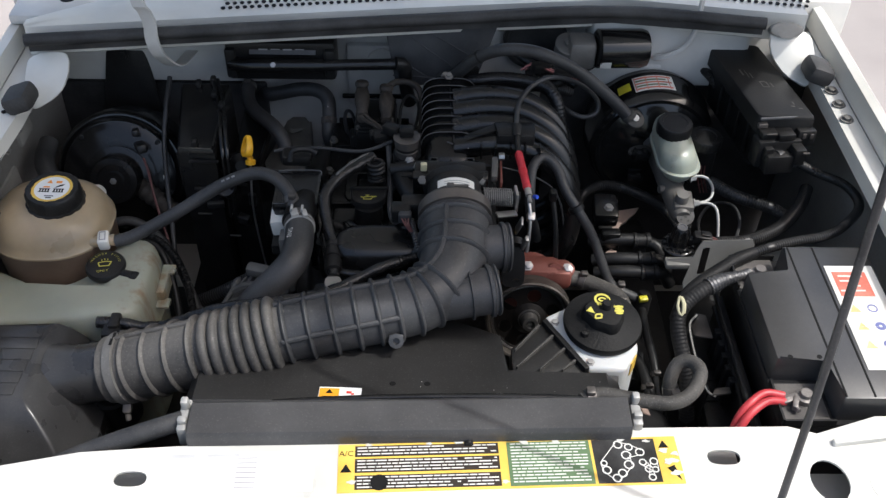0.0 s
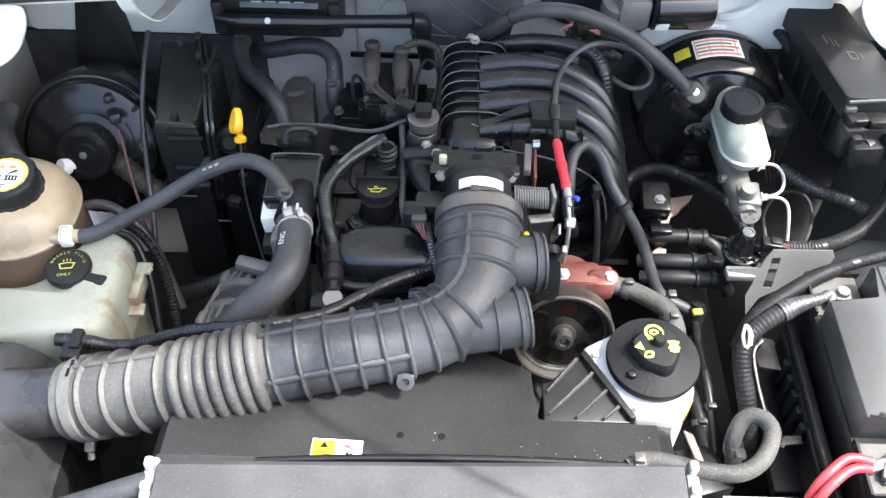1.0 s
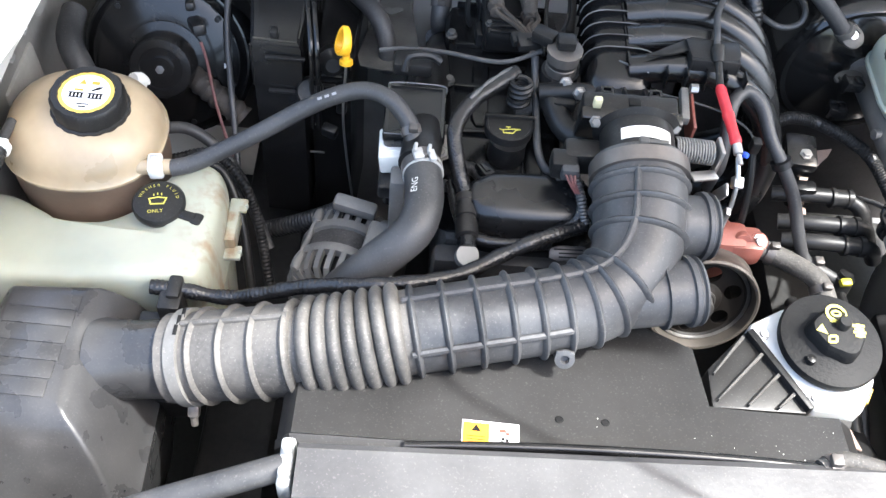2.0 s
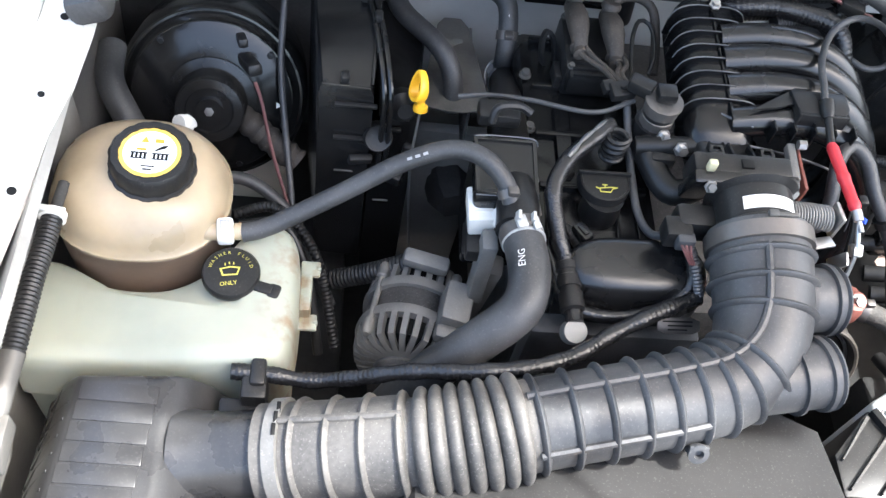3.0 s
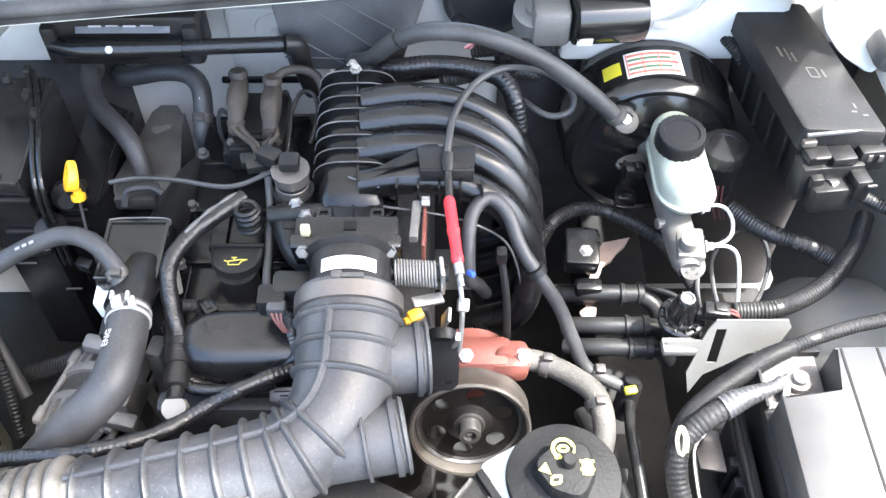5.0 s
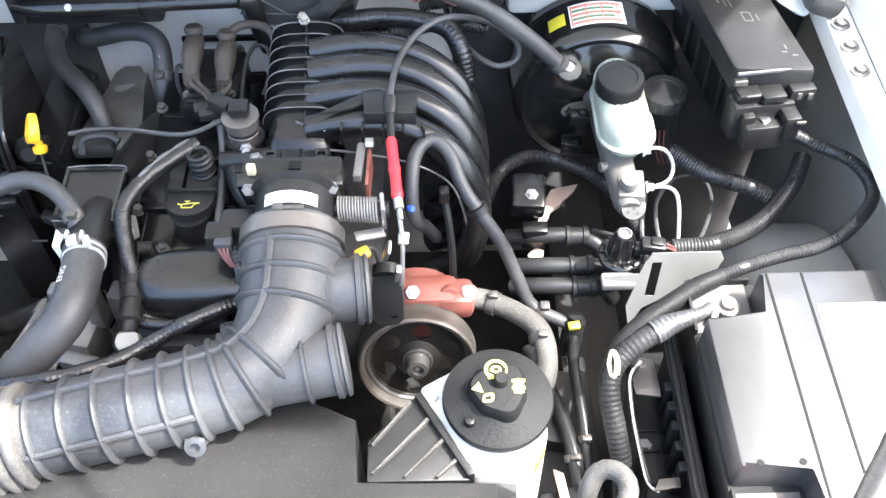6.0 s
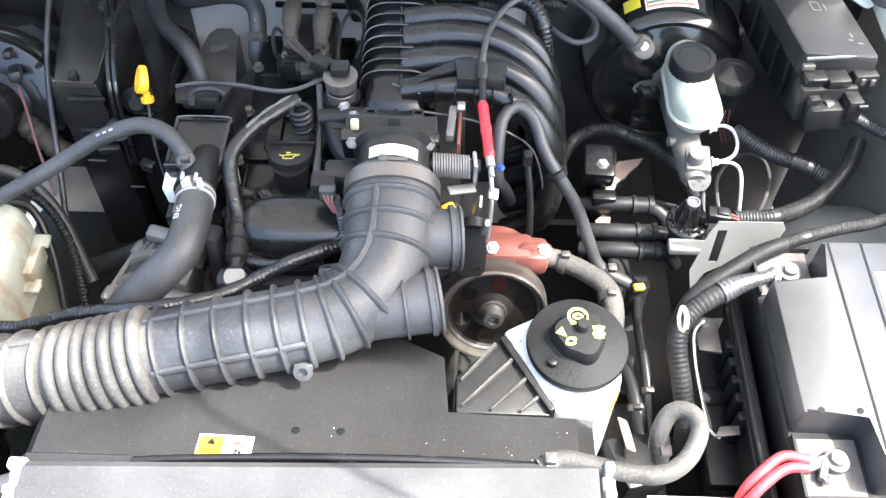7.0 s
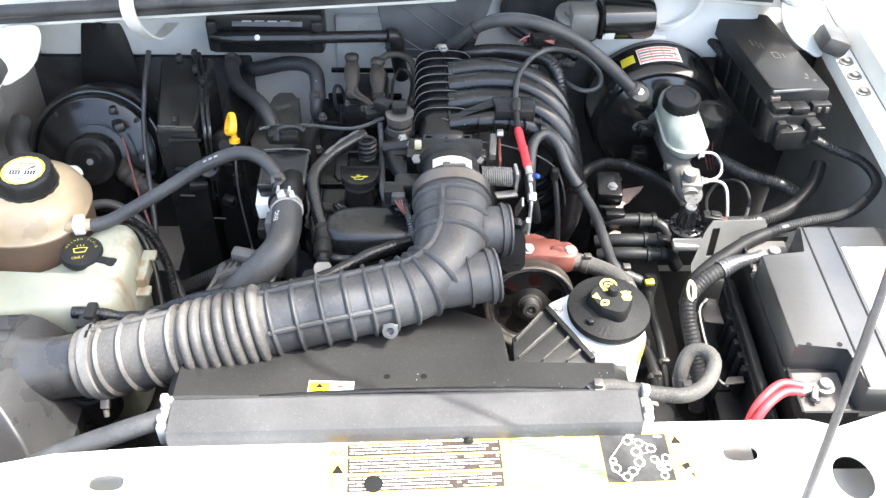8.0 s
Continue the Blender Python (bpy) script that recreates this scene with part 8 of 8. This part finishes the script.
pn = thing("firewall_cover", (0.04, 1.6, 0.9), "dark flat plastic cover panel on the firewall", "cover panel")
PNM = Matrix.Translation((0.04, 1.552, 0.995)) @ turn(78, 0, 0).to_4x4()
b = B()
prism(b, [(-0.07, -0.055), (0.075, -0.055), (0.115, 0.06), (-0.09, 0.06)], PNM, 0.008, 0.003)
part("panel", b, COVERM, pn)
for a_, e_ in (((-0.06, 0.05), (0.06, -0.035)), ((-0.02, 0.055), (0.09, -0.01)), ((-0.07, 0.0), (0.0, -0.045)), ((-0.075, -0.035), (0.07, -0.042))):
    b = B()
    sweep(b, [PNM @ Vector((*a_, 0.0085)), PNM @ Vector((*e_, 0.0085))], 0.0014, 6)
    part("moulded_line", b, COVERM, pn)
b = B()
prism(b, ellipse(0.055, -0.035, 0.008, 0.006, 14), PNM, 0.0088)
part("grommet", b, LBLACK, pn)

wm = thing("wiper_motor", (0.36, 1.55, 0.97), "black cylindrical wiper motor with a cast gearbox", "wiper motor")
b = B()
lathe(b, (0.335, 1.545, 1.02), (1, 0.12, -0.05), [(0.03, 0), (0.036, 0.004), (0.036, 0.085), (0.033, 0.095), (0.015, 0.098)], 36)
part("motor_can", b, ENAMEL, wm)
b = B()
box(b, (0.31, 1.545, 1.015), (0.05, 0.05, 0.055), 0.01)
lathe(b, (0.29, 1.56, 1.0), (0, -0.3, 1), [(0.028, 0), (0.028, 0.026), (0.026, 0.027), (0.012, 0.027), (0.012, 0.034), (0.0, 0.034)], 24)
part("gearbox", b, ALTM, wm)
b = B()
slab(b, Matrix.Translation((0.352, 1.514, 1.004)) @ turn(105, 0, 0).to_4x4(), 0, 0, 0.02, 0.014, 0.001)
part("label", b, WORN, wm)

# clutter at the back of the engine
for i, (pts, r, mt, lab) in enumerate((
        ([(0.09, 1.52, 0.93), (0.15, 1.51, 0.96), (0.23, 1.52, 0.955), (0.3, 1.54, 0.93)], 0.012, CORR, "black corrugated conduit behind the manifold"),
        ([(0.17, 1.48, 0.97), (0.22, 1.5, 0.965), (0.28, 1.53, 0.96), (0.36, 1.57, 0.985), (0.46, 1.6, 0.99), (0.55, 1.58, 0.96), (0.6, 1.52, 0.92)], 0.01, CORR, "black corrugated conduit over the brake booster"),
        ([(0.19, 1.58, 0.99), (0.22, 1.55, 0.985), (0.26, 1.53, 0.98), (0.3, 1.5, 0.97)], 0.009, LOOM, "taped loom behind the manifold"))):
    b = B()
    (corrugated if mt is CORR else tube)(b, pts, r)
    single("conduit", b, mt, lab, "conduit")
b = B()
tube(b, [(-0.45, 1.54, 0.95), (-0.452, 1.49, 0.92), (-0.452, 1.43, 0.87), (-0.442, 1.37, 0.82), (-0.43, 1.31, 0.77), (-0.42, 1.25, 0.72)], 0.0045, 10)
single("cable", b, CABLE, "grey cable dropping beside the blower housing", "cable")
b = B()
tube(b, [(-0.235, 1.345, 0.93), (-0.2, 1.345, 0.937), (-0.15, 1.335, 0.945), (-0.08, 1.315, 0.955), (-0.03, 1.33, 0.965)], 0.003, 8)
single("cable", b, CABLE, "thin wire crossing behind the thermostat housing", "cable")
for k, pts in enumerate(([(-0.48, 1.2, 0.84), (-0.43, 1.21, 0.83), (-0.4, 1.17, 0.79), (-0.38, 1.1, 0.72)], [(-0.49, 1.22, 0.83), (-0.44, 1.24, 0.82), (-0.39, 1.2, 0.78), (-0.36, 1.12, 0.7)],
                         [(-0.54, 1.27, 0.82), (-0.48, 1.28, 0.82), (-0.42, 1.25, 0.78), (-0.37, 1.18, 0.7)])):
    b = B()
    (corrugated if k == 1 else tube)(b, pts, 0.006 + 0.001 * k)
    single("hose", b, BLACK if k < 2 else RUBBER, "dark hose low beside the washer bottle", "hose", group="low hoses")
lc = thing("lamp_conduit", (-0.657, 1.05, 0.93), "black corrugated conduit with a white clip along the fender", "conduit")
b = B()
corrugated(b, [(-0.655, 1.13, 0.932), (-0.656, 1.1, 0.93), (-0.658, 1.06, 0.93), (-0.658, 1.02, 0.93), (-0.659, 0.975, 0.927)], 0.0115, 0.005)
part("conduit", b, CORR, lc)
b = B()
tube(b, [(-0.653, 1.175, 0.93), (-0.654, 1.15, 0.931), (-0.655, 1.125, 0.932)], 0.006, 10)
part("tail", b, RUBBER, lc)
b = B()
lathe(b, (-0.655, 1.127, 0.932), (0, 1, 0), [(0.0115, 0), (0.014, 0.001), (0.014, 0.009), (0.0115, 0.01)], 16)
box(b, (-0.655, 1.132, 0.945), (0.03, 0.006, 0.006), 0.002, turn(0, 10, 0))
part("clip", b, WORN, lc)
b = B()
tube(b, [(-0.659, 0.978, 0.927), (-0.662, 0.94, 0.922), (-0.665, 0.9, 0.912)], 0.012, 14)
box(b, (-0.666, 0.895, 0.91), (0.036, 0.05, 0.03), 0.004)
part("connector", b, CAST, lc, "pale grey sleeve connector")
# exhaust-side heat shield and bracket behind the dipstick
hs = thing("heat_shield", (-0.2, 1.4, 0.8), "bent dull steel heat shield with a torn bright patch", "heat shield")
HM = Matrix.Translation((-0.225, 1.49, 0.835)) @ turn(-4, 0, 0).to_4x4()
b = B()
prism(b, rounded([(-0.05, -0.085), (0.0, -0.095), (0.048, -0.085), (0.034, 0.0), (0.02, 0.095), (-0.02, 0.095), (-0.03, 0.02)], 1), HM, 0.003, 0.001)
part("plate", b, SHEET, hs)
b = B()
box(b, (-0.2, 1.5, 0.78), (0.004, 0.13, 0.11), 0.001)
part("side_fold", b, SHEET, hs)
b = B()
prism(b, [(-0.008, 0.036), (-0.002, 0.03), (0.006, 0.033), (0.018, 0.039), (0.019, 0.045), (0.008, 0.047), (0.002, 0.043), (-0.003, 0.049), (-0.008, 0.044)], HM @ Matrix.Translation((0, 0, 0.0045)) @ turn(0, 0, 8).to_4x4(), 0.0015)
part("torn_patch", b, BRACK, hs, "torn bright foil patch")
b = B()
hexbolt(b, HM @ Vector((0.0, -0.06, 0.003)), (0, 0, 1), 0.005, 0.006)
part("bolt", b, SHIELD, hs)
wr = thing("wire_clamp_ring", (-0.152, 1.53, 0.775), "bright wire clamp ring round the heater hose end", "clamp")
RM = frame_of((-0.152, 1.528, 0.782), (0.0, -0.62, 0.78))
b = B()
sweep(b, [RM @ Vector((0.0205 * math.cos(2 * math.pi * i / 40), 0.024 * math.sin(2 * math.pi * i / 40), 0)) for i in range(41)], 0.0015, 8)
part("ring", b, STEEL, wr)
b = B()
tube(b, [(-0.165, 1.5, 0.82), (-0.155, 1.525, 0.79), (-0.15, 1.53, 0.76), (-0.15, 1.52, 0.72)], 0.012, 14)
part("hose_stub", b, RUBBER, wr)
b = B()
tube(b, [(-0.149, 1.51, 0.79), (-0.152, 1.475, 0.822), (-0.158, 1.41, 0.858), (-0.164, 1.34, 0.885), (-0.168, 1.285, 0.9)], 0.0225, 20)
lathe(b, (-0.15, 1.49, 0.81), (0, -0.75, 0.6), [(0.0225, 0), (0.0255, 0.001), (0.0255, 0.006), (0.0225, 0.007)], 28)
single("coolant_pipe", b, BLACK, "black coolant pipe running to the thermostat housing", "pipe")

# core support stickers
RND = random.Random(4)


def print_rows(bm, m, x0, x1, y0, y1, pitch, high, lift=0.0012):
    """Rows of short bars, standing for small print."""
    y = y1
    while y > y0:
        x = x0
        while x < x1:
            w = min(RND.uniform(0.004, 0.016), x1 - x)
            if w > 0.002 and not (x > x0 + 0.6 * (x1 - x0) and RND.random() < 0.15):
                slab(bm, m, x + w / 2, y, w, high, lift)
            x += w + 0.0015
        y -= pitch


LM = Matrix.Translation((0.136, 0.708, 0.9346)) @ turn(0, 0, 2.2).to_4x4()
b = B()
slab(b, LM, 0, 0, 0.428, 0.07, 0.0006)
sk = part("service_sticker", b, LYELLOW, cs, "long yellow service sticker with small print")
b = B()
for yy, h in ((0.024, 0.016), (0.003, 0.02), (-0.021, 0.02)):
    slab(b, LM, -0.103, yy, 0.18, h, 0.0009)
part("dark_panel", b, BROWN, sk)
b = B()
slab(b, LM, 0.05, 0, 0.105, 0.064, 0.0009)
part("green_panel", b, LGREEN, sk)
b = B()
slab(b, LM, 0.146, 0, 0.08, 0.064, 0.0009)
part("belt_diagram", b, DIAGRAM, sk)
b = B()
print_rows(b, LM, 0.002, 0.098, -0.03, 0.029, 0.0046, 0.0017)
for lo, hi in ((0.018, 0.029), (-0.005, 0.01), (-0.029, -0.014)):
    print_rows(b, LM, -0.19, -0.016, lo, hi, 0.0046, 0.0017)
part("print_line", b, WORN, sk)["kind"] = "stuff"
BELT_A = ((0.139, 0.024, 0.006), (0.152, 0.02, 0.0055), (0.165, 0.012, 0.006), (0.147, 0.008, 0.0065), (0.148, -0.006, 0.0065), (0.138, -0.018, 0.006), (0.13, -0.025, 0.006), (0.119, -0.013, 0.006), (0.117, -0.003, 0.0045))
BELT_B = ((0.166, -0.003, 0.005), (0.172, -0.013, 0.0055), (0.174, -0.025, 0.005), (0.18, -0.002, 0.0055), (0.18, -0.014, 0.0045))
for cx, cy, r in BELT_A + BELT_B:
    b = B()
    plate(b, ellipse(cx, cy, r, r, 16), [ellipse(cx, cy, r - 0.0016, r - 0.0016, 16)], LM, 0.0013)
    part("belt_pulley_mark", b, WORN, sk)
words("lettering", "A/C", 0.011, LM @ Matrix.Translation((-0.204, 0.021, 0.0006)), LBLACK, sk)
for tri_ in ([(-0.211, -0.006), (-0.197, -0.006), (-0.204, 0.006)], [(0.19, 0.018), (0.203, 0.018), (0.197, 0.029)], [(0.195, -0.012), (0.21, -0.03), (0.205, -0.008)]):
    b = B()
    prism(b, tri_, LM, 0.001)
    part("hazard_mark", b, LBLACK, sk)
b = B()
prism(b, ellipse(-0.026, 0.68, 0.011, 0.011, 20), Matrix.Translation((0, 0, 0.9354)), 0.0012)
part("punched_hole", b, LBLACK, sk, "dark hole punched through the sticker")
b = B()
for loop in (BELT_A, BELT_B):
    for (ax_, ay_, ar_), (bx_, by_, br_) in zip(loop, loop[1:] + loop[:1]):
        d = (Vector((bx_, by_)) - Vector((ax_, ay_))).normalized()
        o, w_ = Vector((-d.y, d.x)) * 0.004, Vector((-d.y, d.x)) * 0.0005
        p_, q_ = Vector((ax_, ay_)) + o, Vector((bx_, by_)) + o
        prism(b, [tuple(p_ - w_), tuple(q_ - w_), tuple(q_ + w_), tuple(p_ + w_)], LM, 0.0012)
part("belt_line", b, WORN, sk)["kind"] = "stuff"
RW = random.Random(23)
for cx, cy, r in ((0.2, -0.002, 0.009), (0.205, -0.02, 0.0075), (0.196, 0.014, 0.006), (0.21, 0.008, 0.005), (-0.062, 0.034, 0.005), (-0.1, 0.033, 0.004), (0.02, 0.0325, 0.006), (0.06, 0.031, 0.0055), (0.142, 0.031, 0.005), (0.176, 0.028, 0.004), (-0.008, -0.026, 0.004), (-0.196, -0.02, 0.005), (-0.176, 0.033, 0.004)):
    b = B()
    prism(b, [(cx + r * RW.uniform(0.5, 1.5) * math.cos(a_), cy + 0.6 * r * RW.uniform(0.4, 1.3) * math.sin(a_)) for a_ in [2 * math.pi * k / 11 for k in range(11)]], LM, 0.0015)
    part("torn_patch", b, PAINT, sk, "bare patch where the sticker is scraped")
L2 = Matrix.Translation((-0.2, 0.694, 0.9346)) @ turn(0, 0, 1.8).to_4x4()
b = B()
slab(b, L2, 0, 0, 0.185, 0.058, 0.0006)
s2 = part("white_sticker", b, WHITE, cs, "white sticker with faint grey print")
b = B()
for k in range(7):
    slab(b, L2, -0.05, 0.022 - k * 0.007, 0.075, 0.0008, 0.0009)
    slab(b, L2, 0.01, 0.02 - k * 0.007, 0.025, 0.002, 0.0009)
for x, y, w, h in ((0.06, 0.018, 0.02, 0.0012), (0.07, 0.01, 0.001, 0.016), (0.08, 0.005, 0.001, 0.03), (0.065, -0.002, 0.012, 0.0012), (-0.07, 0.025, 0.03, 0.005), (-0.02, 0.025, 0.04, 0.004)):
    slab(b, L2, x, y, w, h, 0.0009)
part("print_line", b, FAINT, s2)["kind"] = "stuff"
L3 = Matrix.Translation((0.62, 0.68, 0.9346))
b = B()
prism(b, ellipse(0, 0, 0.04, 0.035, 28), L3, 0.0006)
part("round_sticker", b, WORN, cs, "worn round sticker")

# hood prop rod
b = B()
tube(b, [(0.415, 0.56, 0.94), (0.42, 0.585, 0.942), (0.427, 0.604, 0.96), (0.429, 0.61, 1.0), (0.436, 0.65, 1.2), (0.44, 0.69, 1.4), (0.445, 0.73, 1.6), (0.449, 0.77, 1.78), (0.452, 0.81, 1.92), (0.455, 0.89, 2.005)], 0.0045, 10, 0.02)
rod = single("hood_prop_rod", b, CABLE, "thin dark hood prop rod standing on the core support", "prop rod")

b = B()
tube(b, [(-0.655, 1.42, 0.885), (-0.65, 1.37, 0.88), (-0.625, 1.33, 0.86), (-0.6, 1.3, 0.83), (-0.55, 1.27, 0.79)], 0.017, 14)
single("ac_hose", b, RUBBER, "thick dusty rubber hose behind the coolant bottle", "hose")

fl2 = thing("rear_loom", (0.12, 1.46, 0.98), "shiny taped loom with pink-wired connectors behind the manifold", "wiring loom")
b = B()
tube(b, [(0.08, 1.5, 0.97), (0.115, 1.487, 0.985), (0.16, 1.49, 0.988), (0.21, 1.486, 0.985), (0.245, 1.475, 0.98), (0.262, 1.455, 0.96), (0.27, 1.44, 0.92)], lambda k, s: 0.013 + 0.0004 * math.sin(s * 1000), 14, 0.0016)
part("wrap", b, LOOM, fl2)
for x, y, z, rz in ((0.235, 1.52, 0.995, 20), (0.275, 1.508, 0.985, -15), (0.105, 1.512, 0.99, 35)):
    b = B()
    box(b, (x, y, z), (0.034, 0.018, 0.016), 0.003, turn(0, 10, rz))
    part("connector", b, BLACK, fl2)
for k in range(4):
    b = B()
    tube(b, [(0.2 + 0.004 * k, 1.525, 0.985), (0.218, 1.524 + 0.002 * k, 0.997), (0.255, 1.516 - 0.003 * k, 0.992), (0.295 + 0.003 * k, 1.5, 0.98)], 0.0017, 6)
    part("pink_wire", b, OXBLOOD if k % 2 else PINK, fl2)
b = B()
corrugated(b, [(0.21, 1.53, 0.975), (0.25, 1.525, 0.985), (0.3, 1.54, 0.985), (0.37, 1.565, 0.985)], 0.009, 0.005)
part("conduit", b, CORR, fl2)
b = B()
lathe(b, (0.235, 1.632, 0.985), (0, -1, 0), [(0.062, 0), (0.062, 0.006), (0.056, 0.008), (0.052, 0.006), (0.052, 0.001), (0.0, 0.001)], 36)
part("vent_ring", b, SEAL, fw, "black rubber ring round a firewall opening")
for x, z in ((0.47, 0.985), (0.52, 0.96), (0.55, 1.0), (-0.36, 0.97), (-0.41, 1.0)):
    b = B()
    prism(b, ellipse(0, 0, 0.006, 0.006, 14), Matrix.Translation((x, 1.6395, z)) @ turn(90, 0, 0).to_4x4(), 0.0012)
    part("plug_hole", b, LBLACK, fw)
for x in (0.575, 0.592):
    b = B()
    box(b, (x, 1.6385, 0.985), (0.007, 0.004, 0.05), 0.002)
    part("pressed_slot", b, PRIMER, fw)
